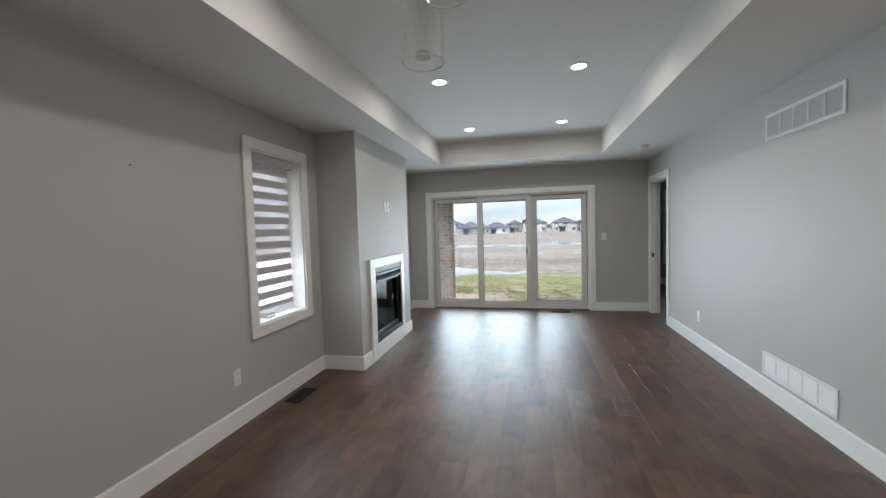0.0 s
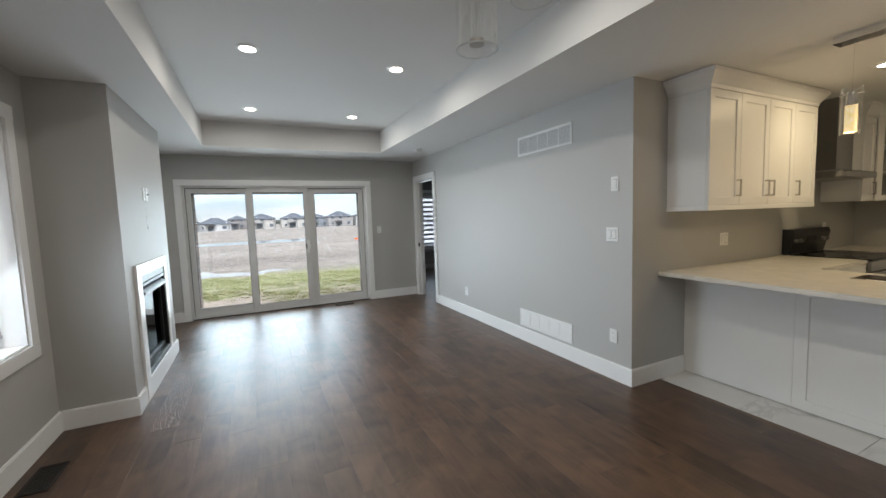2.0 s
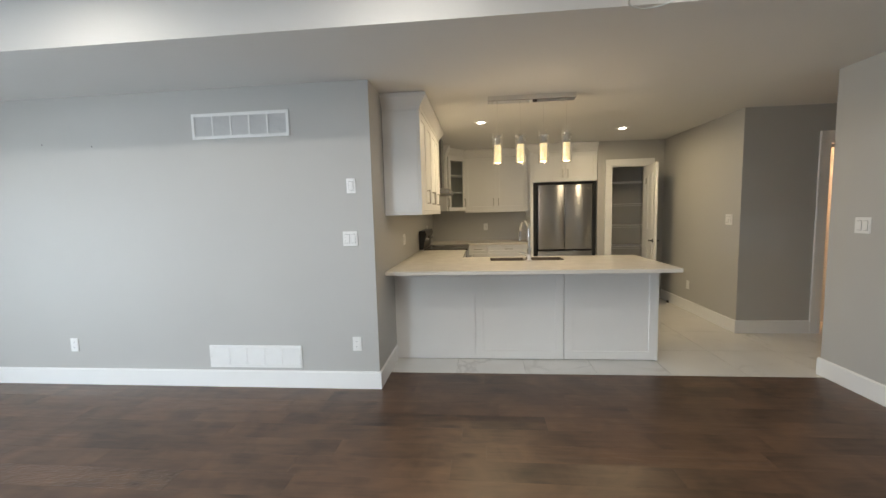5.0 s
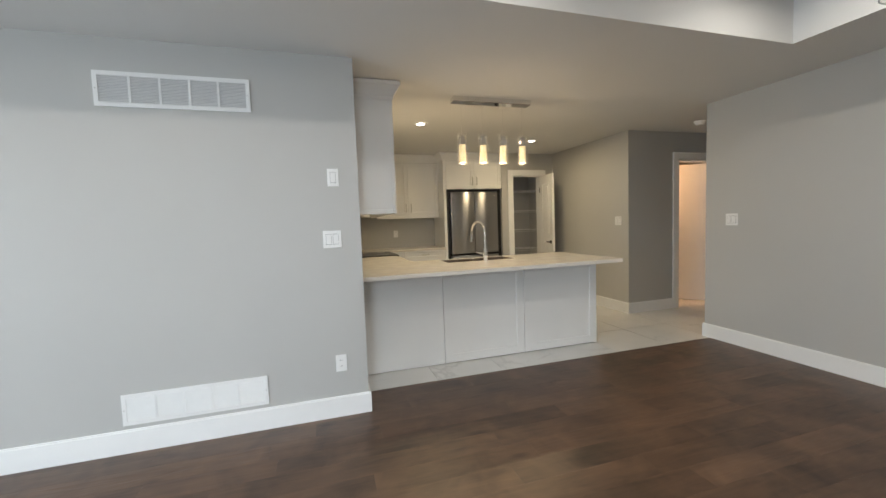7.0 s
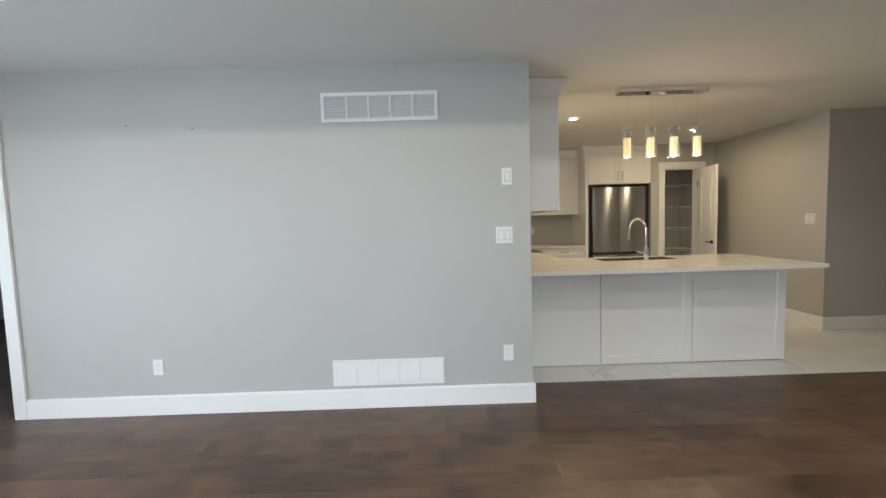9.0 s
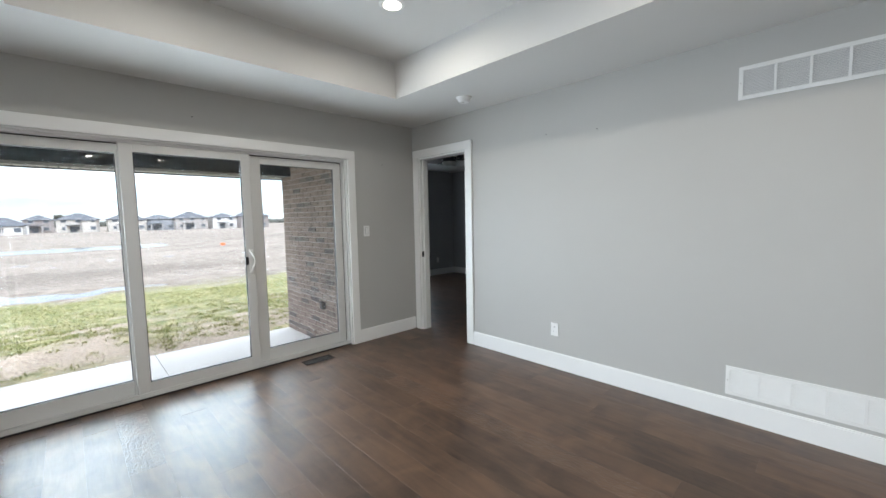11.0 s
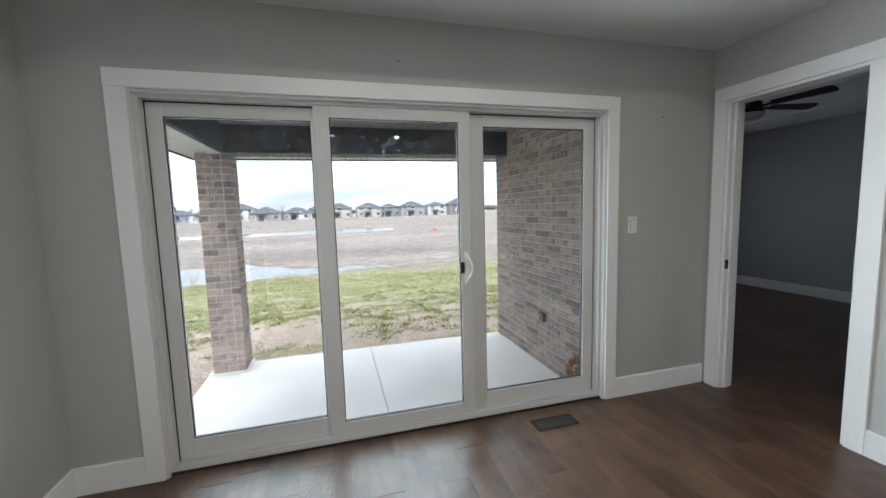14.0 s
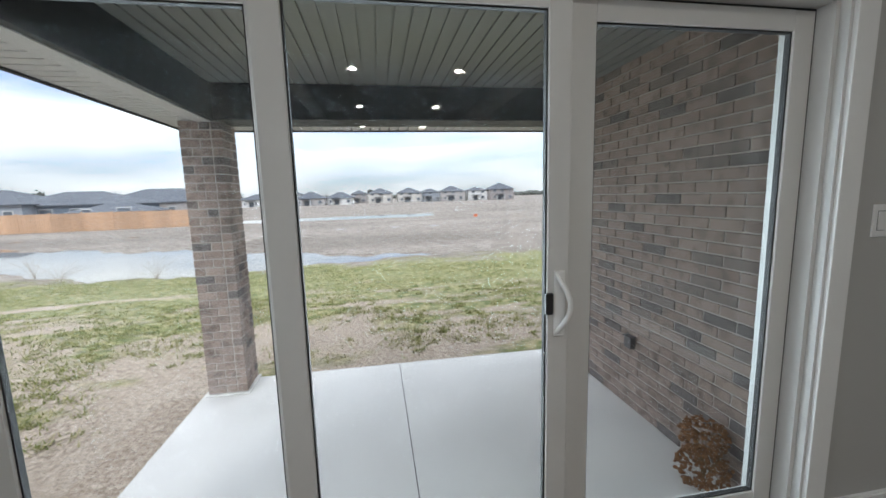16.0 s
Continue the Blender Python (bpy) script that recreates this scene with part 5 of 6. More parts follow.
# unlit glass pendants at the dining end
dpn = thing("pendant_cluster", (0.33, 1.40, H_T), "unlit chrome pendant cluster with clear glass cylinders", "pendant light")
part("canopy", C((0.34, 1.40, H_T - 0.03), (0.34, 1.40, H_T - 0.0005), 0.16, seg=40), CHROME, dpn, smooth=True)
for x, y, z0 in ((0.297, 1.475, 1.842), (0.385, 1.355, 1.93)):
    part("cable", C((x, y, z0 + 0.37), (x, y, H_T - 0.03), 0.0018, seg=6), CHROME, dpn)
    part("cap", C((x, y, z0 + 0.31), (x, y, z0 + 0.37), 0.03, 0.02, seg=24), CHROME, dpn, smooth=True)
    part("rod", C((x, y, z0 + 0.026), (x, y, z0 + 0.31), 0.017, seg=20), CLEAR, dpn, "clear glass inner rod", smooth=True)
    part("led_disc", C((x, y, z0 + 0.012), (x, y, z0 + 0.025), 0.019, seg=20), NICKEL, dpn, "dark metal end disc")
    sh = part("shade", C((x, y, z0), (x, y, z0 + 0.34), 0.053, seg=44, caps=False), CLEAR, dpn, "clear glass cylinder", smooth=True)
    bm = bmesh.new()
    sweep(bm, [(x + 0.053 * math.cos(a * math.pi / 18), y + 0.053 * math.sin(a * math.pi / 18), z0) for a in range(37)], 0.0016, seg=6)
    # the rim's highlight is in its pale colour
    part("rim", bm, RIMGLINT, sh, "polished glass rim", smooth=True)


# ---- pantry, hallway door and bedroom ----
def panel_door(name, hinge, angle, width, height, label, knob_side=True, hinges=()):
    """A two-panel interior door; closed it runs along +y from its hinge, and angle turns it about the hinge."""
    t = thing(name, (0, 0, 0), label, "door")
    bm = B(-0.0175, 0.0175, 0, width, 0.012, height)
    leaf = part("leaf", bm, TRIM, t)
    for z0, z1 in ((0.22, 0.93), (1.06, height - 0.13)):
        for s in (-1, 1):
            f = s * 0.0175
            bm = bmesh.new()
            a, b_ = 0.11, width - 0.11
            for q in ((a, a + 0.02, z0, z1), (b_ - 0.02, b_, z0, z1), (a + 0.02, b_ - 0.02, z0, z0 + 0.02), (a + 0.02, b_ - 0.02, z1 - 0.02, z1)):
                box(bm, min(f, f + s * 0.006), max(f, f + s * 0.006), *q)
            box(bm, min(f, f + s * 0.004), max(f, f + s * 0.004), a + 0.06, b_ - 0.06, z0 + 0.06, z1 - 0.06, bevel=0.0015)
            part("panel_moulding", bm, TRIM, leaf)
    if knob_side:
        bm = C((-0.05, width - 0.065, 0.93), (0.05, width - 0.065, 0.93), 0.009, seg=12)
        for s in (-1, 1):
            cyl(bm, (s * 0.018, width - 0.065, 0.93), (s * 0.026, width - 0.065, 0.93), 0.028, seg=20)
            box(bm, min(s * 0.045, s * 0.057), max(s * 0.045, s * 0.057), width - 0.16, width - 0.055, 0.922, 0.938)
        part("lever_handle", bm, BLACK, t, "black lever handle")
    for z in (0.25, 1.8):
        part("hinge", B(-0.021, 0.021, -0.006, 0.012, z - 0.045, z + 0.045), BLACK, t, "black hinge")
    t.matrix_basis = Matrix.Translation(hinge) @ Matrix.Rotation(radians(angle), 4, "Z")
    return t


panel_door("pantry_door", (5.64, -0.695, 0), 81, 0.51, 2.03, "white two-panel pantry door standing open")
panel_door("hall_door", (3.99, -2.54, 0), -44, 0.74, 2.03, "white two-panel door ajar into the lit side room")
WIRE = mat("white_coated_wire", (0.75, 0.75, 0.74), 0.4)
for zz in (0.42, 0.77, 1.12, 1.47, 1.83):
    sh = thing("wire_shelf", (6.3, -0.5, zz), "white coated wire pantry shelf", "shelf", group="pantry shelves")
    part("front_rail", C((6.08, -0.94, zz), (6.08, -0.035, zz), 0.005, seg=8), WIRE, sh)
    part("lower_rail", C((6.08, -0.94, zz - 0.03), (6.08, -0.035, zz - 0.03), 0.004, seg=8), WIRE, sh)
    part("back_rail", C((6.48, -0.94, zz), (6.48, -0.035, zz), 0.004, seg=8), WIRE, sh)
    bm = bmesh.new()
    for i in range(35):
        yy = -0.93 + i * 0.0255
        box(bm, 6.08, 6.498, yy - 0.0015, yy + 0.0015, zz - 0.0015, zz + 0.0015)
    part("wires", bm, WIRE, sh)
ds = thing("door_stop", (5.35, -0.9, 0), "small black door stop on the tile floor", "door stop")
part("stop", C((5.35, -0.9, 0.0), (5.35, -0.9, 0.03), 0.018, 0.014, seg=16), BLACK, ds, smooth=True)

fx, fy, fz = 3.79, 8.04, 2.66
fan = thing("ceiling_fan", (fx, fy, fz), "dark five-blade ceiling fan with a frosted bowl light", "ceiling fan")
part("canopy", C((fx, fy, fz - 0.05), (fx, fy, fz - 0.0005), 0.05, 0.075, seg=28), FPMETAL, fan, smooth=True)
part("downrod", C((fx, fy, 2.33), (fx, fy, fz - 0.05), 0.013, seg=12), FPMETAL, fan)
part("motor", C((fx, fy, 2.225), (fx, fy, 2.33), 0.11, 0.085, seg=32), FPMETAL, fan, smooth=True)
bm = bmesh.new()
bmesh.ops.create_uvsphere(bm, u_segments=28, v_segments=14, radius=0.115)
for v in bm.verts:
    v.co = Vector((fx + v.co.x, fy + v.co.y, 2.222 + min(v.co.z, 0) * 0.62))
part("bowl", bm, FROST, fan, "frosted glass bowl", smooth=True)
for i in range(5):
    a = radians(-85 + 72 * i)
    bm = bmesh.new()
    prism(bm, [(0.19, -0.045), (0.62, -0.065), (0.655, -0.05), (0.665, 0.0), (0.655, 0.05), (0.62, 0.065), (0.19, 0.045)], -0.004, 0.004)
    bmesh.ops.transform(bm, verts=bm.verts, matrix=Matrix.Translation((fx, fy, 2.285)) @ Matrix.Rotation(a, 4, "Z") @ Matrix.Rotation(radians(-13), 4, "X"))
    bl = part("blade", bm, FANWOOD, fan, "dark stained blade")
    bm = bmesh.new()
    box(bm, 0.08, 0.25, -0.018, 0.018, -0.012, -0.005)
    bmesh.ops.transform(bm, verts=bm.verts, matrix=Matrix.Translation((fx, fy, 2.285)) @ Matrix.Rotation(a, 4, "Z") @ Matrix.Rotation(radians(-13), 4, "X"))
    part("bracket", bm, FPMETAL, bl)

# ---- porch ----
PZ = -0.55
patio = thing("patio", (0.1, 9.0, PZ), "pale broom-finished concrete patio slab", "patio", kind="structure")
part("slab", B(-1.80, 0.138, 7.5, 10.46, PZ - 0.14, PZ), CONCRETE, patio)
part("slab", B(0.146, 2.2, 7.5, 10.46, PZ - 0.14, PZ), CONCRETE, patio)
part("joint", B(0.138, 0.146, 7.5, 10.46, PZ - 0.14, PZ - 0.012), SLOT, patio, "dark saw-cut joint")
wall("wall_foundation", "x", -1.80, 2.2, 7.3, 7.5, -0.7, 0.0, "grey concrete foundation below the patio door", (), CONCRETE)
solo("wall_bedroom_foundation", B(2.2, 6.27, 7.5, 10.42, -0.7, -0.081), CONCRETE, "grey concrete foundation under the bedroom", "wall", kind="structure")
solo("wall_bedroom_sheathing", B(2.17, 2.391, 7.5, 10.30, -0.08, 3.0), MORTAR, "sheathing behind the brick veneer", "wall", kind="structure")
BW = 2.085
brick_wall = solo("wall_brick", B(BW + 0.006, 2.169, 7.5, 10.425, PZ, 2.405), MORTAR, "brown brick veneer wall beside the patio", "wall", kind="structure")


def porch_boards(name, x0, x1, y0, y1, z, along, material, label, deep=0.014):
    """Soffit boards with a groove between them, all in one ceiling mesh."""
    bm = bmesh.new()
    w = 0.102
    lo, hi = (x0, x1) if along == "y" else (y0, y1)
    n = max(1, round((hi - lo) / w))
    for i in range(n):
        a, b_ = lo + (hi - lo) * i / n, lo + (hi - lo) * (i + 1) / n
        for u0, u1, dz in ((a, b_ - 0.016, 0.0), (b_ - 0.016, b_, deep)):
            box(bm, *((u0, u1, y0, y1) if along == "y" else (x0, x1, u0, u1)), z + dz, z + 0.03)
    return solo(name, bm, material, label, "soffit", kind="structure")


BZ = 2.075
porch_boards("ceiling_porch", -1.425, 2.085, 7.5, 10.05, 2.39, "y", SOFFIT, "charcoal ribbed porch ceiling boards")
beam = thing("porch_beam", (0.3, 10.2, BZ), "charcoal metal-wrapped porch beam on the brick column", "beam", kind="structure")
part("front_beam", B(-1.47, 2.085, 10.05, 10.42, BZ, 2.42), BEAM, beam)
part("side_beam", B(-1.47, -1.425, 7.5, 10.05, BZ - 0.004, 2.42), BEAM, beam)
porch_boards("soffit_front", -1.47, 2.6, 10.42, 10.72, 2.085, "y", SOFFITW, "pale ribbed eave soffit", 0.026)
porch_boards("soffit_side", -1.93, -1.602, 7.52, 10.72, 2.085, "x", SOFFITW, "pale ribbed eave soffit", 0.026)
solo("frieze", B(-1.60, -1.471, 7.52, 10.72, 2.066, 2.42), SOFFITW, "pale frieze board beside the porch beam", "trim", kind="structure")
solo("fascia_front", B(-1.95, 2.6, 10.722, 10.745, 2.07, 2.25), BEAM, "charcoal fascia board", "fascia", kind="structure")
solo("fascia_side", B(-1.955, -1.932, 7.52, 10.72, 2.07, 2.25), BEAM, "charcoal fascia board", "fascia", kind="structure")
solo("roof_porch", B(-1.93, 2.6, 7.5, 10.72, 2.425, 2.5), BEAM, "roof deck over the porch", "roof", kind="structure")

column = thing("brick_column", (-1.595, 10.235, PZ), "square brown brick porch column", "column")
part("plinth", B(-1.77, -1.36, 10.095, 10.50, PZ, PZ + 0.018, bevel=0.004), CONCRETE, column, "thin mortar bed at the foot")
part("core", B(-1.737, -1.393, 10.123, 10.467, PZ + 0.018, BZ), MORTAR, column, "mortar core")

ob_ = thing("outdoor_outlet", (BW, 9.07, 0.06), "grey covered outdoor outlet on the brick wall", "outlet box")
GREYBOX = mat("grey_box_cover", (0.085, 0.085, 0.09), 0.5)
part("cover", B(BW - 0.055, BW - 0.002, 9.02, 9.11, 0.005, 0.10, bevel=0.006), GREYBOX, ob_)
part("hood", B(BW - 0.068, BW - 0.002, 9.01, 9.12, 0.101, 0.112, bevel=0.003), GREYBOX, ob_)
part("plate", B(BW - 0.012, BW - 0.001, 9.112, 9.135, -0.01, 0.12), BLACK, ob_)

# dried hydrangea against the wall
DRIED = mat("dried_flower", (0.20, 0.095, 0.04), 0.9, vary=0.6, scale=40, bump=0.3)
STEM = mat("dry_stem", (0.16, 0.10, 0.05), 0.9)
rng = random.Random(11)
sh = thing("dried_hydrangea", (1.95, 8.15, PZ), "dried brown hydrangea clump beside the brick wall", "plant")
for cx, cy, cz, r, n in ((1.94, 8.15, PZ + 0.34, 0.135, 240), (1.92, 8.12, PZ + 0.14, 0.15, 240)):
    bm = bmesh.new()
    for i in range(n):
        v = Vector((rng.gauss(0, 1), rng.gauss(0, 1), rng.gauss(0, 1))).normalized() * r * rng.uniform(0.72, 1.05)
        p = Vector((min(cx + v.x, 2.06), cy + v.y, max(cz + v.z * 0.85, PZ + 0.012)))
        bmesh.ops.create_icosphere(bm, subdivisions=1, radius=rng.uniform(0.010, 0.017), matrix=Matrix.Translation(p) @ Matrix.Diagonal((1, 1, rng.uniform(0.5, 0.9), 1)))
    part("flower_head", bm, DRIED, sh, "papery brown dried florets")
for i in range(14):
    a = rng.uniform(0, 6.28)
    part("stem", sweep(bmesh.new(), [(1.95, 8.14, PZ), (1.95 + 0.03 * math.cos(a), 8.14 + 0.04 * math.sin(a), PZ + 0.12), (min(2.05, 1.95 + 0.09 * math.cos(a)), 8.14 + 0.1 * math.sin(a), PZ + rng.uniform(0.2, 0.38))], 0.003, seg=5), STEM, sh)


# ---- land ----
def smooth(a, b_, v):
    t = np.clip((v - a) / (b_ - a), 0, 1)
    return t * t * (3 - 2 * t)


WATER = -1.095


def land(x, y):
    """Height of the ground: yard, shallow flooded dip, level field."""
    z = -0.63 - 0.33 * smooth(12, 19, y) - 0.10 * smooth(19, 26, y) - 0.55 * smooth(28, 110, y)
    z = z + 0.018 * np.sin(x * 1.7 + 0.6 * np.sin(y * 1.1)) * np.sin(y * 1.3) + 0.012 * np.sin(x * 4.3 + y * 2.1)
    far = 22.6 + np.clip((2 - x) * 0.42, -3, 11) + 0.5 * np.sin(x * 1.1) + 0.25 * np.sin(x * 3.7)
    near = 21.2 - np.clip((1 - x) * 0.3, -1, 2.0) + np.clip((-9 - x) * 0.65, 0, 9) + 0.22 * np.sin(x * 2.3) + 0.12 * np.sin(x * 5.9)
    inside = smooth(0, 1.1, y - near) * smooth(0, 1.4, far - y) * smooth(-34, -28, x) * smooth(4.5, 1.0, x)
    z = z - 0.20 * inside
    strip = np.exp(-((y - (58 + 0.12 * (x + 10))) / 3.0) ** 2) * smooth(-42, -36, x) * smooth(9, 5, x)
    return z - 0.34 * strip


def ground_mat():
    m, n, l, b = base_mat("yard_and_field")
    geo, sep = n.new("ShaderNodeNewGeometry"), n.new("ShaderNodeSeparateXYZ")
    l.new(geo.outputs["Position"], sep.inputs[0])

    def noise_(scale, detail, dist=0.0, stretch=None):
        q = n.new("ShaderNodeTexNoise")
        q.inputs["Scale"].default_value, q.inputs["Detail"].default_value, q.inputs["Distortion"].default_value = scale, detail, dist
        if stretch:
            mp_ = n.new("ShaderNodeMapping")
            mp_.inputs["Scale"].default_value = stretch
            l.new(geo.outputs["Position"], mp_.inputs[0])
            l.new(mp_.outputs[0], q.inputs["Vector"])
        else:
            l.new(geo.outputs["Position"], q.inputs["Vector"])
        return q.outputs["Fac"]

    def ramp_(fac, stops):
        q = n.new("ShaderNodeValToRGB")
        while len(q.color_ramp.elements) < len(stops):
            q.color_ramp.elements.new(0.5)
        for e, (p, c_) in zip(q.color_ramp.elements, stops):
            e.position, e.color = p, (*c_, 1)
        l.new(fac, q.inputs[0])
        return q.outputs[0]

    def math_(op, a, k, k2=None):
        q = n.new("ShaderNodeMath")
        q.operation = op
        l.new(a, q.inputs[0])
        if isinstance(k, (int, float)):
            q.inputs[1].default_value = k
        else:
            l.new(k, q.inputs[1])
        if k2 is not None:
            q.inputs[2].default_value = k2
        return q.outputs[0]

    def mix_(f, a, b2):
        q = n.new("ShaderNodeMix")
        q.data_type = "RGBA"
        l.new(f, q.inputs[0])
        l.new(a, q.inputs[6])
        l.new(b2, q.inputs[7])
        return q.outputs[2]
    grass = ramp_(noise_(7.0, 6), [(0.35, (0.085, 0.105, 0.032)), (0.5, (0.17, 0.175, 0.062)), (0.65, (0.33, 0.28, 0.15))])
    soil = ramp_(noise_(22.0, 10, 0.3), [(0.3, (0.20, 0.152, 0.112)), (0.5, (0.32, 0.258, 0.20)), (0.7, (0.45, 0.375, 0.30))])
    fld = math_("ADD", math_("MULTIPLY", noise_(1.9, 12, 0.4, (0.7, 1.8, 1.0)), 0.62), math_("MULTIPLY", noise_(0.12, 5, 0.5, (0.5, 1.6, 1.0)), 0.38))
    field = ramp_(fld, [(0.40, (0.125, 0.102, 0.082)), (0.5, (0.195, 0.163, 0.135)), (0.60, (0.28, 0.243, 0.205))])
    # bare patches come and go in the grass; it thins out beside the slab
    bare = math_("ADD", noise_(0.8, 9, 0.8, (0.7, 1.7, 1.0)), math_("MULTIPLY", math_("SUBTRACT", sep.outputs[1], 12.3), -0.05))
    trod = math_("ABSOLUTE", math_("SUBTRACT", sep.outputs[1], math_("ADD", math_("MULTIPLY_ADD", noise_(0.7, 2), 0.4, 16.78), math_("MULTIPLY", sep.outputs[0], 0.21))), 0.0)
    bare = math_("ADD", bare, math_("MULTIPLY", ramp_(trod, [(0.0, (1, 1, 1)), (0.45, (0, 0, 0))]), math_("MULTIPLY", ramp_(math_("MULTIPLY_ADD", sep.outputs[0], -0.5, -0.5), [(0.0, (0, 0, 0)), (0.5, (1, 1, 1))]), 0.22)))
    bare_m = ramp_(bare, [(0.41, (0, 0, 0)), (0.53, (1, 1, 1))])
    yard = mix_(bare_m, grass, soil)
    edge = math_("ADD", math_("MULTIPLY", math_("SUBTRACT", sep.outputs[1], 19.6), 0.35), math_("MULTIPLY_ADD", noise_(0.8, 6), 2.2, -1.1))
    edge_m = ramp_(edge, [(0.0, (0, 0, 0)), (0.5, (1, 1, 1))])
    l.new(mix_(edge_m, yard, field), b.inputs["Base Color"])
    b.inputs["Roughness"].default_value = 0.95
    bp = n.new("ShaderNodeBump")
    bp.inputs["Strength"].default_value, bp.inputs["Distance"].default_value = 1.0, 0.035
    l.new(noise_(26.0, 9), bp.inputs["Height"])
    l.new(bp.outputs[0], b.inputs["Normal"])
    return m


def grid(name, xs, ys, zf, material):
    X, Y = np.meshgrid(xs, ys)
    Z = zf(X, Y)
    v = np.stack([X.ravel(), Y.ravel(), Z.ravel()], 1)
    nx = len(xs)
    i, j = np.meshgrid(np.arange(nx - 1), np.arange(len(ys) - 1))
    a = (j * nx + i).ravel()
    me = bpy.data.meshes.new(name)
    me.from_pydata(v.tolist(), [], np.stack([a, a + 1, a + nx + 1, a + nx], 1).tolist())
    me.materials.append(material)
    for p in me.polygons:
        p.use_smooth = True
    return me


xs = np.concatenate([np.linspace(-3000, -60, 14), np.linspace(-56, 40, 240), np.linspace(44, 3000, 16)])
ys = np.concatenate([np.linspace(-3000, -20, 8), np.linspace(-15, 10, 12), np.linspace(10.2, 34, 130), np.linspace(35, 120, 60), np.linspace(130, 3000, 18)])
tagged(new("ground", grid("ground", xs, ys, land, ground_mat())), "patchy grass yard and bare brown field", "ground", kind="structure")
PUDDLE = mat("flood_water", (0.10, 0.095, 0.08), 0.03, vary=0.15, scale=0.4, bump=0.06, bump_scale=3.0, rough_vary=0.02)
PUDDLE.node_tree.nodes["Principled BSDF"].inputs["Specular IOR Level"].default_value = 0.9
solo("water_pond", B(-36, 6, 17.5, 38, WATER - 0.01, WATER), PUDDLE, "shallow still flood water on the field", "water", kind="structure")
zs = float(land(np.array([-60.0]), np.array([58.0]))[0])
bm = bmesh.new()
prism(bm, [(-40, 50.2), (8, 56.0), (8, 64.0), (-40, 58.6)], zs - 0.12, zs - 0.07)
solo("water_ditch", bm, PUDDLE, "thin strip of water across the field", "water", kind="structure")

# grass tufts near the patio, one mesh
nr = np.random.RandomState(5)
N = 120000
gx = nr.uniform(-13, 9, N)
gy = 7.4 + (nr.uniform(0, 1, N) ** 1.2) * 12.4
patch = np.zeros(N)
for cell, amp in ((2.4, 0.8), (0.9, 1.0), (0.35, 0.9), (0.13, 0.6)):
    lat = nr.normal(0, 1, (200, 200))
    ux, uy = (gx + 14) / cell, (gy - 10) / cell * 1.3
    ix, iy = ux.astype(int) % 198, uy.astype(int) % 198
    fx, fy = smooth(0, 1, ux - np.floor(ux)), smooth(0, 1, uy - np.floor(uy))
    patch += amp * ((lat[ix, iy] * (1 - fx) + lat[ix + 1, iy] * fx) * (1 - fy) + (lat[ix, iy + 1] * (1 - fx) + lat[ix + 1, iy + 1] * fx) * fy)
patch += nr.normal(0, 0.25, N)
on_path = (np.abs(gy - 16.06 - 0.21 * (gx + 4.4) - 0.12 * np.sin(gx * 2.1)) < 0.3) & (gx < -1.2)
keep = ~on_path & (patch > 0.35 - 0.75 * smooth(13, 16, gy) + 0.9 * np.clip((12.3 - gy) / 1.6, 0, 1) * (gx > -2.9) + 1.2 * np.clip((gx + 3.6) / 0.8, 0, 1) * (gy < 11)) & (gy < 19.6 - 0.2 * np.clip(gx, -3, 3)) & ~((gx > -2.75) & (gy < 10.75))
gx, gy = gx[keep], gy[keep]
# separate tufts on the thin ground beside the slab
T = 3400
tx, ty = nr.uniform(-11, 8, T), 7.3 + 7.5 * nr.uniform(0, 1, T)
tn = np.sin(tx * 1.1 + 2 * np.sin(ty * 0.8)) + np.sin(ty * 2.1 + 1.3 * np.sin(tx * 1.9)) + nr.normal(0, 0.8, T)
ok = (tn > -0.7) & ~((tx > -2.6) & (ty < 10.95))
tx, ty = np.repeat(tx[ok], 26), np.repeat(ty[ok], 26)
sp = np.repeat(nr.uniform(0.02, 0.10, ok.sum()), 26)
gx = np.concatenate([gx, tx + sp * nr.normal(0, 1, len(tx))])
gy = np.concatenate([gy, ty + sp * nr.normal(0, 0.8, len(ty))])
K = len(gx)
gz = land(gx, gy)
ang, hgt, lean = nr.uniform(0, 6.283, K), nr.uniform(0.015, 0.05, K), nr.uniform(0.02, 0.09, K)
wd = 0.006 + 0.004 * nr.uniform(0, 1, K)
ca, sa = np.cos(ang), np.sin(ang)
v = np.empty((K, 3, 3))
v[:, 0] = np.stack([gx - wd * ca, gy - wd * sa, gz - 0.005], 1)
v[:, 1] = np.stack([gx + wd * ca, gy + wd * sa, gz - 0.005], 1)
v[:, 2] = np.stack([gx - lean * sa, gy + lean * ca, gz + hgt], 1)
me = bpy.data.meshes.new("grass")
me.from_pydata(v.reshape(-1, 3).tolist(), [], np.arange(K * 3).reshape(-1, 3).tolist())
GRASS, n_, l_, b_n = base_mat("grass_blade")
rpi = n_.new("ShaderNodeNewGeometry")
rr = n_.new("ShaderNodeValToRGB")
rr.color_ramp.elements.new(0.6)
for e, (p_, c_) in zip(rr.color_ramp.elements, ((0.0, (0.125, 0.17, 0.045)), (0.5, (0.23, 0.24, 0.085)), (1.0, (0.46, 0.40, 0.24)))):
    e.position, e.color = p_, (*c_, 1)
l_.new(rpi.outputs["Random Per Island"], rr.inputs[0])
n_.remove(b_n)
df, tl, mxs = n_.new("ShaderNodeBsdfDiffuse"), n_.new("ShaderNodeBsdfTranslucent"), n_.new("ShaderNodeMixShader")
mxs.inputs[0].default_value = 0.5
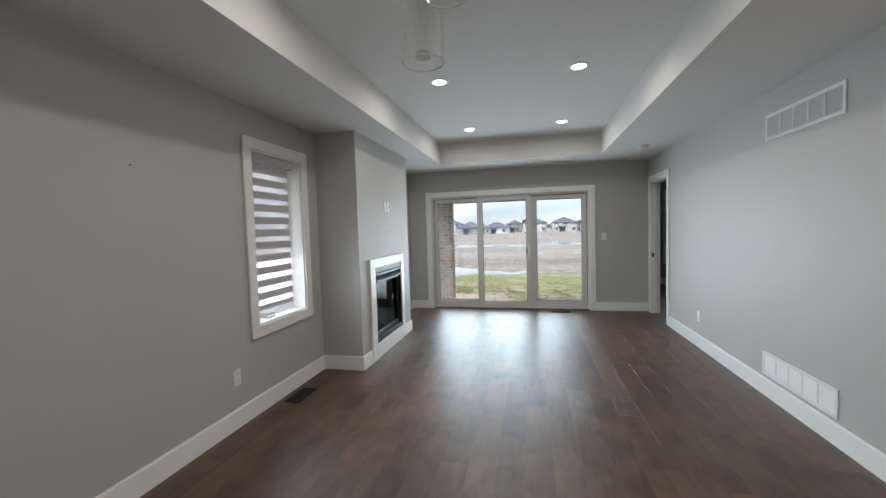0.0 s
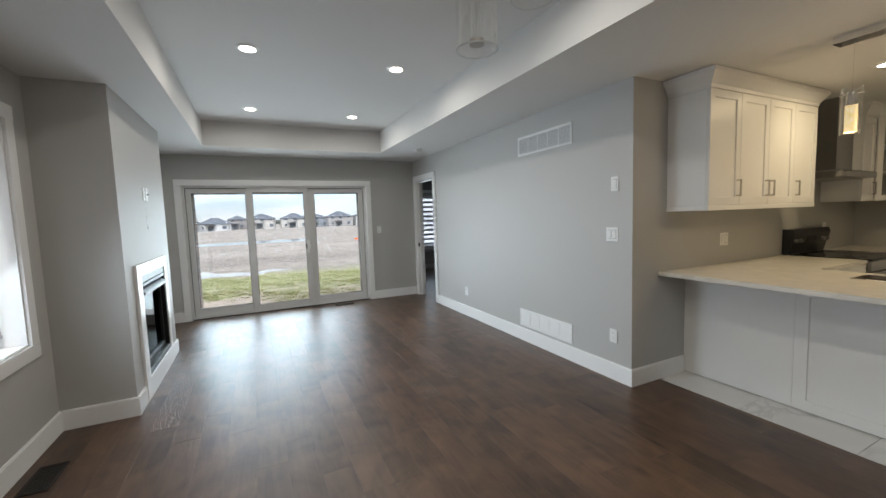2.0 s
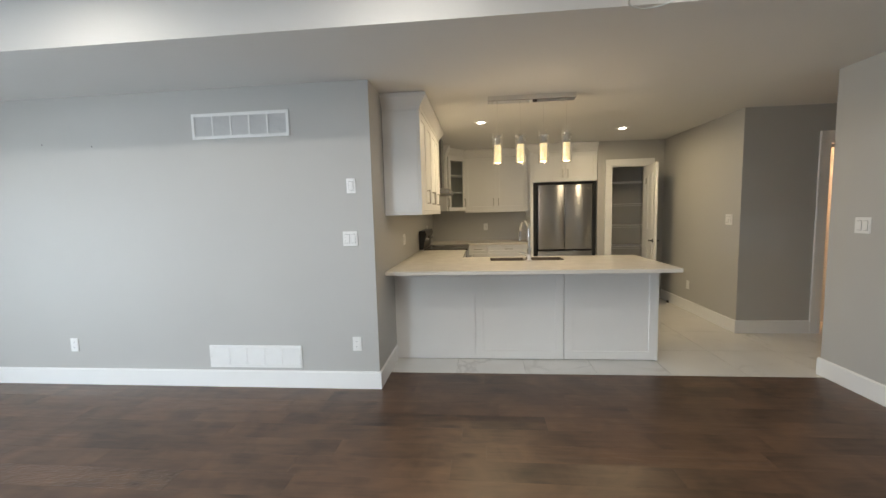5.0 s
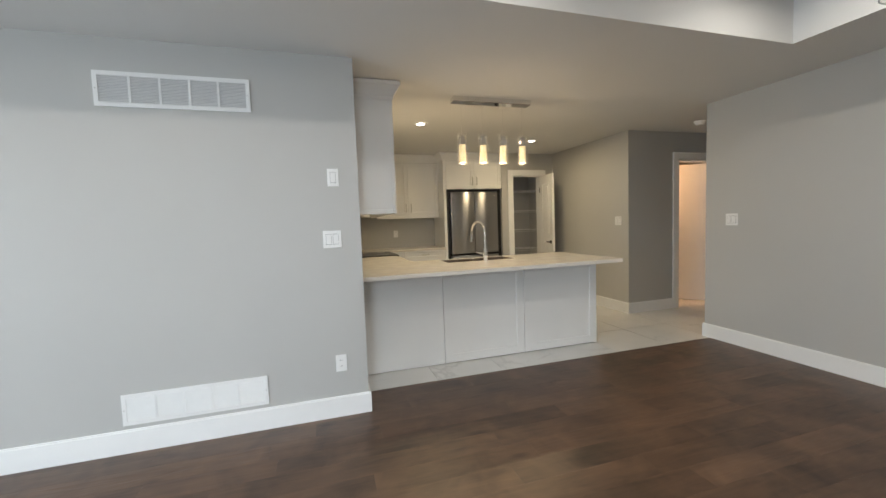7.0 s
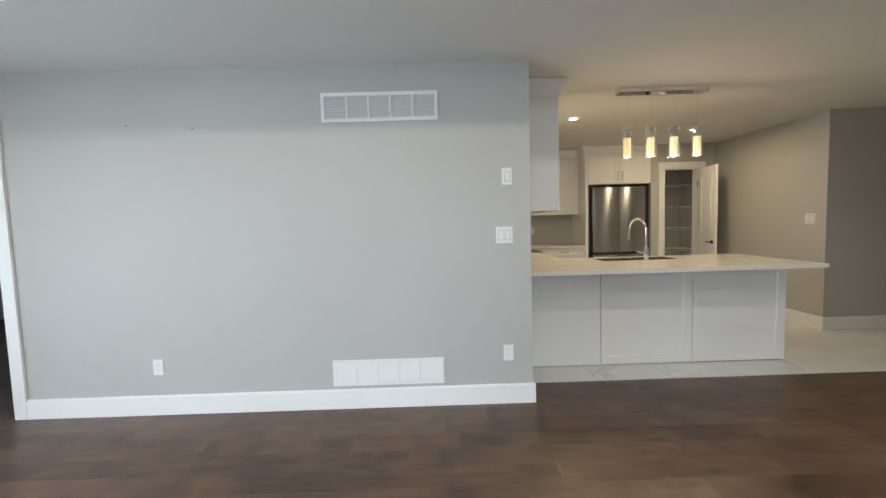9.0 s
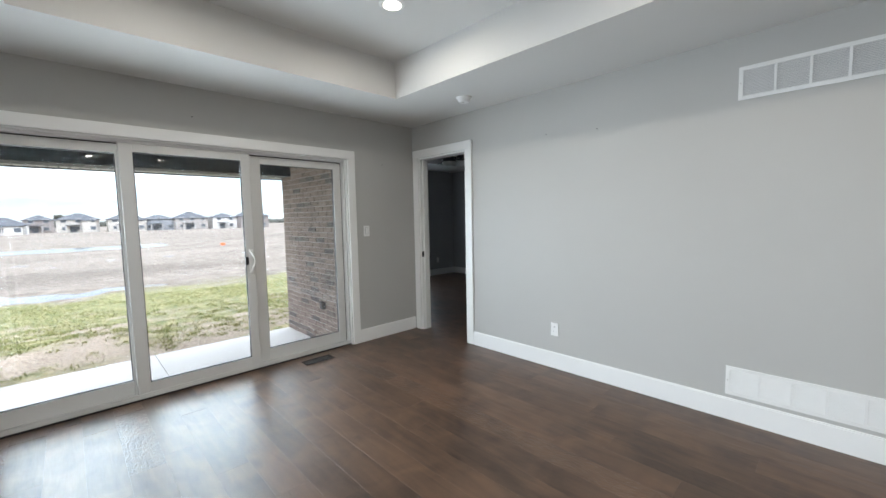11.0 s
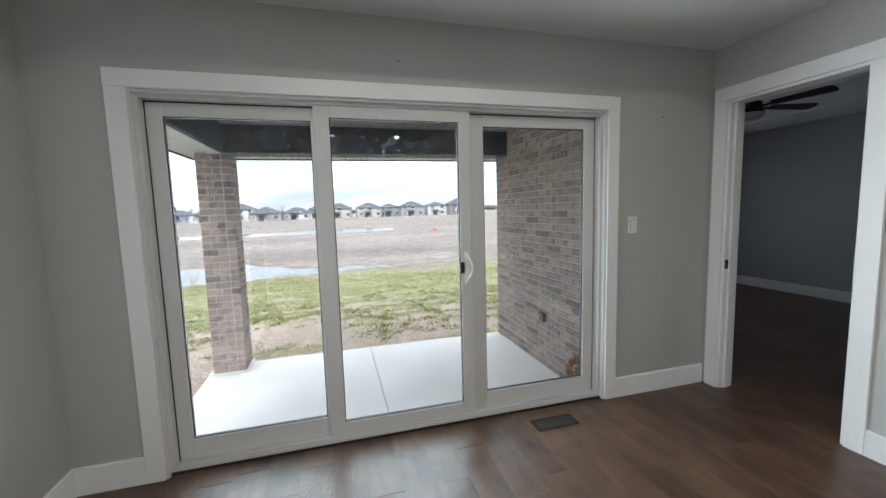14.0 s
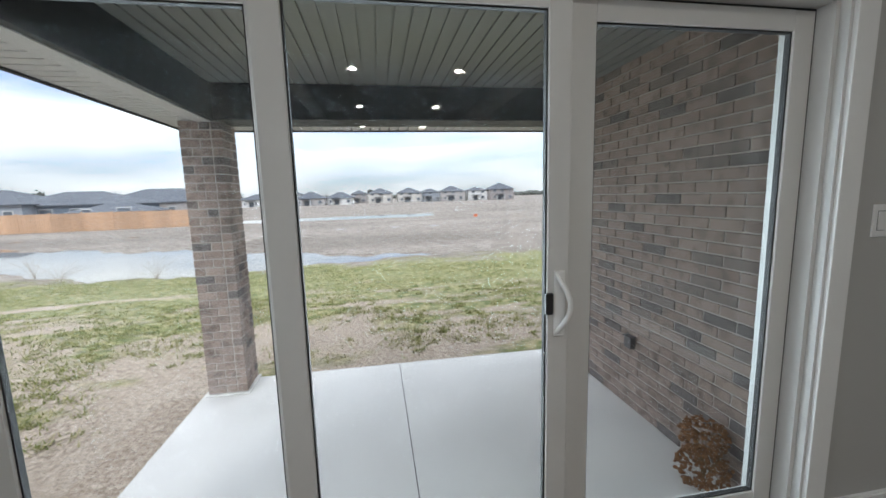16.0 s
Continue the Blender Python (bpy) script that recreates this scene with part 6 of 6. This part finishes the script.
l_.new(rr.outputs[0], df.inputs["Color"])
l_.new(rr.outputs[0], tl.inputs["Color"])
l_.new(df.outputs[0], mxs.inputs[1])
l_.new(tl.outputs[0], mxs.inputs[2])
l_.new(mxs.outputs[0], n_["Material Output"].inputs["Surface"])
me.materials.append(GRASS)
tagged(new("grass", me), "short patchy green and straw-coloured grass", "grass", kind="stuff")

# bare twigs by the water
TWIG = mat("bare_twig", (0.36, 0.31, 0.25), 0.9)
for cx, cy in ((-6.9, 19.5), (-4.9, 19.7), (-9.6, 19.6), (-11.0, 20.6)):
    bm = bmesh.new()
    z0 = float(land(np.array([cx]), np.array([cy]))[0])
    for i in range(26):
        a, r, h = rng.uniform(0, 6.28), rng.uniform(0.15, 0.7), rng.uniform(0.25, 0.75)
        sweep(bm, [(cx, cy, z0 - 0.02), (cx + 0.4 * r * math.cos(a), cy + 0.4 * r * math.sin(a), z0 + 0.6 * h), (cx + r * math.cos(a), cy + r * math.sin(a), z0 + h)], 0.0026, seg=3)
    solo("bare_shrub", bm, TWIG, "leafless twiggy shrub at the water's edge", "shrub", at=(cx, cy, z0), group="bare shrubs")
fl = thing("marker_flag", (10.4, 46.5, -1.2), "small orange marker flag in the field", "flag")
part("stake", C((10.4, 46.5, -1.35), (10.4, 46.5, -0.75), 0.012, seg=6), TWIG, fl)
part("cloth", B(10.2, 10.6, 46.49, 46.51, -0.98, -0.76), ORANGE, fl)

# fence
FENCE = mat("cedar_fence", (0.46, 0.285, 0.175), 0.85, vary=0.25, scale=1.2, bump=0.3, stretch=(1, 1, 0.1), rnd=0.3)
fence = thing("fence", (-28, 48, -1.2), "new cedar board fence across the field", "fence")
fpts = [(-60.0, 45.5), (-25.5, 49.5), (-18.5, 51.5)]
for (xa, ya), (xb, yb) in zip(fpts, fpts[1:]):
    n = max(1, round(math.hypot(xb - xa, yb - ya) / 2.4))
    for i in range(n):
        p, q = Vector((xa + (xb - xa) * i / n, ya + (yb - ya) * i / n, 0)), Vector((xa + (xb - xa) * (i + 1) / n, ya + (yb - ya) * (i + 1) / n, 0))
        z = float(land(np.array([p.x]), np.array([p.y]))[0])
        t = (q - p).normalized()
        s = Vector((-t.y, t.x, 0)) * 0.02
        bm = bmesh.new()
        k = 15
        for j in range(k):
            u, w = p + (q - p) * (j / k) + t * 0.004, p + (q - p) * ((j + 1) / k) - t * 0.004
            e = s if j % 2 else s * 0.4
            prism(bm, [((u - e).x, (u - e).y), ((w - e).x, (w - e).y), ((w + e).x, (w + e).y), ((u + e).x, (u + e).y)], z - 0.05, z + 1.75)
        part("fence_panel", bm, FENCE, fence)
        part("fence_post", B(p.x - 0.05, p.x + 0.05, p.y - 0.05, p.y + 0.05, z - 0.1, z + 1.85), FENCE, fence)

# ---- distant houses and trees ----
# roof, tan and brown brick colours are greyed to paint in distant haze
HAZED_ROOF = mat("hazed_dark_shingle_roof", (0.085, 0.093, 0.108), 0.9, vary=0.2, scale=1.5)
WINM = mat("dark_window_glass", (0.10, 0.115, 0.135), 0.15, vary=0.2)
SIDING = {k: mat("house_" + k, c_, 0.85, vary=0.12, scale=0.8) for k, c_ in (("white_siding", (0.62, 0.61, 0.59)), ("hazed_tan_brick", (0.36, 0.335, 0.32)), ("grey_siding", (0.27, 0.29, 0.32)), ("brown_brick", (0.27, 0.24, 0.23)), ("pale_stone", (0.50, 0.47, 0.43)), ("blue_siding", (0.13, 0.16, 0.20)))}


def house(x, y, w, d, h, pitch, siding, label, porch=True, wing=0.0):
    """A hip-roofed house that faces the field (towards -y)."""
    z = float(land(np.array([x]), np.array([y]))[0])
    t = thing("house", (x, y, z), label, "house", group="houses across the field")
    m = SIDING[siding]
    part("wall", B(x - w / 2, x + w / 2, y, y + d, z - 0.3, z + h), m, t)

    def hip(x0, x1, y0, y1, z0, rise, name="roof"):
        bm = bmesh.new()
        e = 0.45
        x0, x1, y0, y1 = x0 - e, x1 + e, y0 - e, y1 + e
        ins = min((x1 - x0) * 0.5 - 0.3, (y1 - y0) * 0.5)
        ym = (y0 + y1) / 2
        lo = [bm.verts.new(c_) for c_ in ((x0, y0, z0), (x1, y0, z0), (x1, y1, z0), (x0, y1, z0))]
        eav = [bm.verts.new((v_.co.x, v_.co.y, z0 + 0.18)) for v_ in lo]
        a, b_ = bm.verts.new((x0 + ins, ym, z0 + rise)), bm.verts.new((x1 - ins, ym, z0 + rise))
        bm.faces.new(lo[::-1])
        for i in range(4):
            bm.faces.new((lo[i], lo[(i + 1) % 4], eav[(i + 1) % 4], eav[i]))
        bm.faces.new((eav[0], eav[1], b_, a))
        bm.faces.new((eav[1], eav[2], b_))
        bm.faces.new((eav[2], eav[3], a, b_))
        bm.faces.new((eav[3], eav[0], a))
        return part(name, bm, HAZED_ROOF, t)
    hip(x - w / 2, x + w / 2, y, y + d, z + h, pitch)
    if wing:
        part("wing", B(x + w * 0.08, x + w * 0.42, y - wing, y - 0.01, z - 0.3, z + h * 0.92), m, t)
        hip(x + w * 0.08, x + w * 0.42, y - wing, y + 1.0, z + h * 0.92, pitch * 0.55, "wing_roof")
    floors = 2 if h > 4.2 else 1
    n = max(2, int(w / 3.2))
    for f_ in range(floors):
        for i in range(n):
            cx = x - w / 2 + w * (i + 0.5) / n
            ww, hh = (0.75, 0.65) if (i + f_) % 3 else (0.5, 0.55)
            zc = z + 1.5 + f_ * 2.75
            yy = y - wing if wing and x + w * 0.08 < cx < x + w * 0.42 else y
            wn_ = part("window", B(cx - ww - 0.1, cx + ww + 0.1, yy - 0.05, yy - 0.002, zc - hh - 0.1, zc + hh + 0.1), SIDING["white_siding"], t)
            part("pane", B(cx - ww, cx + ww, yy - 0.08, yy - 0.052, zc - hh, zc + hh), WINM, wn_)
    if porch:
        px = x - w * 0.12
        part("porch_roof", B(px - 2.0, px + 2.0, y - 2.4, y - 0.003, z + 2.5, z + 2.75), HAZED_ROOF, t)
        for s_ in (-1.85, 1.85):
            part("porch_post", B(px + s_ - 0.12, px + s_ + 0.12, y - 2.3, y - 2.06, z - 0.2, z + 2.5), SIDING["white_siding"], t)
        part("door", B(px - 0.9, px + 0.9, y - 0.09, y - 0.003, z + 0.1, z + 2.2), WINM, t)
    return t


def az(a, r):
    return r * math.sin(radians(a)), 6.2 + r * math.cos(radians(a))


for a, r, w, d, h, pt, sd, lb, wg in (
        (18.4, 190, 11.5, 10, 4.9, 3.2, "brown_brick", "two-storey brown brick house with a dark hip roof", 0),
        (14.9, 192, 9.5, 9, 4.6, 2.0, "white_siding", "white two-storey house with a dark roof", 0),
        (11.3, 190, 11.5, 10, 4.5, 2.8, "hazed_tan_brick", "tan brick two-storey house with a dark hip roof", 0),
        (8.0, 193, 10.5, 9, 4.3, 2.0, "grey_siding", "grey two-storey house with a covered porch", 0),
        (5.0, 190, 11.5, 10, 4.4, 2.6, "pale_stone", "pale stone two-storey house with a dark roof", 2.5),
        (0.8, 190, 11.5, 10, 4.5, 2.5, "pale_stone", "pale stone two-storey house with a gabled wing", 2.5),
        (-2.2, 205, 8.0, 9, 4.6, 2.0, "brown_brick", "brown brick house behind its neighbours", 0),
        (-4.9, 180, 11.5, 9, 2.9, 2.6, "white_siding", "white bungalow with a dark hip roof", 3.0),
        (-8.9, 175, 12.0, 10, 2.9, 2.9, "hazed_tan_brick", "tan bungalow with a dark hip roof", 0),
        (-11.8, 190, 11.0, 10, 4.8, 2.8, "white_siding", "white two-storey house with a dark roof", 0),
        (-15.8, 190, 12.0, 10, 3.0, 2.6, "white_siding", "white bungalow with a dark blue roof", 0),
        (-19.0, 205, 13.0, 10, 3.0, 2.6, "grey_siding", "grey bungalow with a dark roof", 0)):
    hxx, hyy = az(a, r)
    house(hxx, hyy, w, d, h, pt, sd, lb, wing=wg)
for a, r, w, d, h, pt, sd, lb in (
        (-34.5, 76, 15.0, 10, 2.6, 2.1, "blue_siding", "dark blue bungalow with a broad grey roof behind the fence"),
        (-27.0, 84, 17.0, 11, 2.8, 2.6, "hazed_tan_brick", "tan brick bungalow with a dark hip roof behind the fence"),
        (-31.0, 66, 8.5, 6, 1.5, 1.3, "blue_siding", "low dark garage with a grey roof behind the fence"),
        (-41.0, 80, 13.0, 10, 2.8, 2.2, "grey_siding", "grey bungalow behind the fence")):
    hxx, hyy = az(a, r)
    house(hxx, hyy, w, d, h, pt, sd, lb, porch=False)

FOLI = mat("distant_foliage", (0.10, 0.105, 0.09), 0.95, vary=0.5, scale=0.6, bump=0.4, bump_scale=4, rnd=0.4)
BARK = mat("distant_bark", (0.09, 0.075, 0.06), 0.95)


def tree(x, y, h, label, bare):
    z = float(land(np.array([x]), np.array([y]))[0])
    t = thing("tree", (x, y, z), label, "tree", group="far trees")
    part("trunk", C((x, y, z - 0.2), (x + rng.uniform(-0.2, 0.2), y, z + h * 0.6), 0.25, 0.08, seg=7), BARK, t)
    limbs = bmesh.new()
    crown_ = bmesh.new()
    for i in range(46 if bare else 26):
        a, r, zz = rng.uniform(0, 6.28), rng.uniform(0.12, 0.34) * h, rng.uniform(0.45, 1.0) * h
        tip = Vector((x + r * math.cos(a), y + r * math.sin(a), z + zz))
        sweep(limbs, [(x, y, z + h * rng.uniform(0.25, 0.5)), tip], 0.035, seg=3)
        for j in range(0 if bare else 14):
            c_ = tip + Vector((rng.gauss(0, 0.09), rng.gauss(0, 0.09), rng.gauss(0, 0.07))) * h
            bmesh.ops.create_icosphere(crown_, subdivisions=1, radius=rng.uniform(0.03, 0.075) * h, matrix=Matrix.Translation(c_) @ Matrix.Diagonal((1, 1, 0.7, 1)))
    part("limbs", limbs, BARK, t)
    if not bare:
        part("crown", crown_, FOLI, t)


for a, r, h, bare in ((-24.6, 150, 6.0, False), (-23.6, 155, 6.5, True), (-19.6, 150, 5.5, False), (-26.0, 200, 8, True), (-38.5, 130, 7.5, True), (-36.5, 140, 6, False), (-17.4, 210, 7, True), (-13.6, 215, 6.5, False), (-6.8, 225, 7, True), (-0.6, 230, 6.5, False), (-30.2, 150, 7, True), (-33.0, 160, 7.5, True)):
    txx, tyy = az(a, r)
    tree(txx, tyy, h, "bare leafless tree beyond the houses" if bare else "dark evergreen tree beyond the houses", bare)
nr = np.random.RandomState(8)
bm = bmesh.new()
for i in range(420):
    a = -55 + 110 * i / 420
    r = 560 + nr.uniform(-40, 40)
    x_, y_ = az(a, r)
    bmesh.ops.create_icosphere(bm, subdivisions=1, radius=nr.uniform(2.5, 5.5), matrix=Matrix.Translation((x_, y_, -1.2 + nr.uniform(0, 2.5))) @ Matrix.Diagonal((1.5, 1, 0.8, 1)))
solo("distant_woods", bm, FOLI, "low dark line of distant woods", "trees", kind="stuff")

# ---- bricks ----
BL, BH, JT = 0.238, 0.067, 0.0105
CH = (2.405 - PZ) / 38
brick_meshes = {}


def brick_mesh(length, depth, height=CH - JT, face="x"):
    """A brick whose outer edges are slightly worn; alike bricks share it."""
    key = (round(length, 3), round(depth, 3), face)
    if key not in brick_meshes:
        h = height / 2
        a, b_ = (depth / 2, key[0] / 2) if face == "x" else (key[0] / 2, depth / 2)
        bm = B(-a, a, -b_, b_, -h, h)
        bmesh.ops.bevel(bm, geom=list(bm.edges), offset=0.003, segments=1, affect="EDGES")
        brick_meshes[key] = to_mesh("brick", bm, BRICK)
    return brick_meshes[key]


rng = random.Random(21)
rest = []
count = 0
for row in range(38):
    z = PZ + (row + 0.5) * CH
    y = 7.5 - (BL + JT) * (0.5 if row % 2 else 0.0)
    while y < 10.425:
        a, b_ = max(7.5, y), min(10.425, y + BL)
        if b_ - a > 0.03:
            place = (BW + 0.012 + rng.uniform(-0.0015, 0.0015), (a + b_) / 2, z)
            if a > 7.85 and z < 1.9 and count < 300:
                ob = new("brick", brick_mesh(b_ - a, 0.03))
                ob.parent, ob.location = brick_wall, place
                count += 1
            else:
                rest.append((place, b_ - a))
        y += BL + JT
bm = bmesh.new()
for (x, y, z), ln in rest:
    box(bm, x - 0.015, x + 0.015, y - ln / 2, y + ln / 2, z - (CH - JT) / 2, z + (CH - JT) / 2)
BRICK2 = BRICK.copy()
BRICK2.name = "brown_brick_joined"
tn = BRICK2.node_tree
oi_ = next(q for q in tn.nodes if q.type == "OBJECT_INFO")
gi_ = next(q for q in tn.nodes if q.type == "NEW_GEOMETRY")
for lk in list(tn.links):
    if lk.from_node == oi_:
        tn.links.new(gi_.outputs["Random Per Island"], lk.to_socket)
rest_ob = part("bricks", bm, BRICK2, brick_wall)
tagged(rest_ob, kind="stuff")
rows = 33
ph = (BZ - PZ - 0.018) / rows
S0, S1, T0, T1 = -1.745, -1.385, 10.115, 10.475
DP = 0.09
full = S1 - S0
for row in range(rows):
    z = PZ + 0.018 + (row + 0.5) * ph
    side = full - DP - JT
    cut = side * (0.36 if row % 2 else 0.64) - JT / 2
    lay = []
    # each course runs round the column, with its joints shifted from the one below
    for u0, u1 in ((0, cut), (cut + JT, side)):
        lay += [((S0 + (u0 + u1) / 2, T0 + DP / 2), u1 - u0, "y"), ((S1 - DP / 2, T0 + (u0 + u1) / 2), u1 - u0, "x"),
                ((S1 - (u0 + u1) / 2, T1 - DP / 2), u1 - u0, "y"), ((S0 + DP / 2, T1 - (u0 + u1) / 2), u1 - u0, "x")]
    for (x, y), ln, face in lay:
        ob = new("brick", brick_mesh(ln, DP, ph - JT, face))
        ob.parent = column
        ob.location = Vector((x, y, z)) - ROOT[column]


# ---- planks and tiles ----
PLANK_W = 0.167
plank_meshes = {}
# boards that the scraper left rippled: row, and the stretch of y they lie in
CHATTERED = ((7, 4.2, 6.8), (5, 3.5, 4.6), (-6, 3.9, 6.0), (-7, 6.2, 7.4), (-3, 6.4, 7.4))


def plank_mesh(length, width, material, thick=0.012):
    """A board with eased long edges and ends; shared by all boards of one size."""
    key = (round(length, 2), round(width, 3), material.name)
    if key not in plank_meshes:
        bm = bmesh.new()
        e, h = 0.0006, key[0] / 2
        w = key[1] / 2
        lo = [bm.verts.new((sx * w, sy * h, -thick)) for sx, sy in ((-1, -1), (1, -1), (1, 1), (-1, 1))]
        mid = [bm.verts.new((sx * w, sy * h, -0.0005)) for sx, sy in ((-1, -1), (1, -1), (1, 1), (-1, 1))]
        hi = [bm.verts.new((sx * (w - e), sy * (h - e), 0)) for sx, sy in ((-1, -1), (1, -1), (1, 1), (-1, 1))]
        bm.faces.new(hi)
        for a, b_ in ((lo, mid), (mid, hi)):
            for i in range(4):
                bm.faces.new((a[i], a[(i + 1) % 4], b_[(i + 1) % 4], b_[i]))
        plank_meshes[key] = to_mesh("plank", bm, material)
    return plank_meshes[key]


def lay_planks(parent, x0, x1, y0, y1, starts, rng):
    k = math.floor(x0 / PLANK_W)
    while k * PLANK_W < x1:
        a, b_ = max(x0, k * PLANK_W), min(x1, (k + 1) * PLANK_W)
        if b_ - a > 0.012:
            y = starts.get(k, y0 + rng.choice((0.3, 0.55, 0.8, 1.1, 1.35)))
            cuts = [y]
            while cuts[0] > y0:
                cuts.insert(0, cuts[0] - rng.choice((0.65, 0.9, 1.2, 1.55, 1.8)))
            while cuts[-1] < y1:
                cuts.append(cuts[-1] + rng.choice((0.65, 0.9, 1.2, 1.55, 1.8)))
            for c0, c1 in zip(cuts, cuts[1:]):
                c0, c1 = max(c0, y0), min(c1, y1)
                if c1 - c0 > 0.03:
                    rough_cut = any(k == q and lo < (c0 + c1) / 2 < hi for q, lo, hi in CHATTERED)
                    ob = new("plank", plank_mesh(c1 - c0 - 0.0016, b_ - a - 0.0003, SCRAPED if rough_cut else HARDWOOD))
                    ob.parent = parent
                    ob.location = ((a + b_) / 2, (c0 + c1) / 2, rng.uniform(-0.0002, 0.0002))
        k += 1


rng = random.Random(4)
lay_planks(floor, XW, 2.715, YS, YN + 0.03, {-3: 3.47, -2: 2.965, -1: 3.19, 0: 2.745, 1: 3.395, 3: 2.935}, rng)
lay_planks(bedroom_floor, XE, 6.15, 5.02, 10.3, {}, rng)
for i in range(8):
    for j in range(11):
        x0, y0 = 2.72 + i * 0.602, 2.67 - (j + 1) * 0.602
        x1 = min(x0 + 0.6, 6.6)
        if x0 > 6.5 or (y0 < -1.1 and x0 > 5.9) or y0 < -3.6:
            continue
        bm = B(x0 + 0.0008, x1 - 0.0008, y0 + 0.0008, y0 + 0.5992, -0.006, 0.0)
        ob = new("tile", to_mesh("tile", bm, MARBLE))
        ob.parent = tile_floor
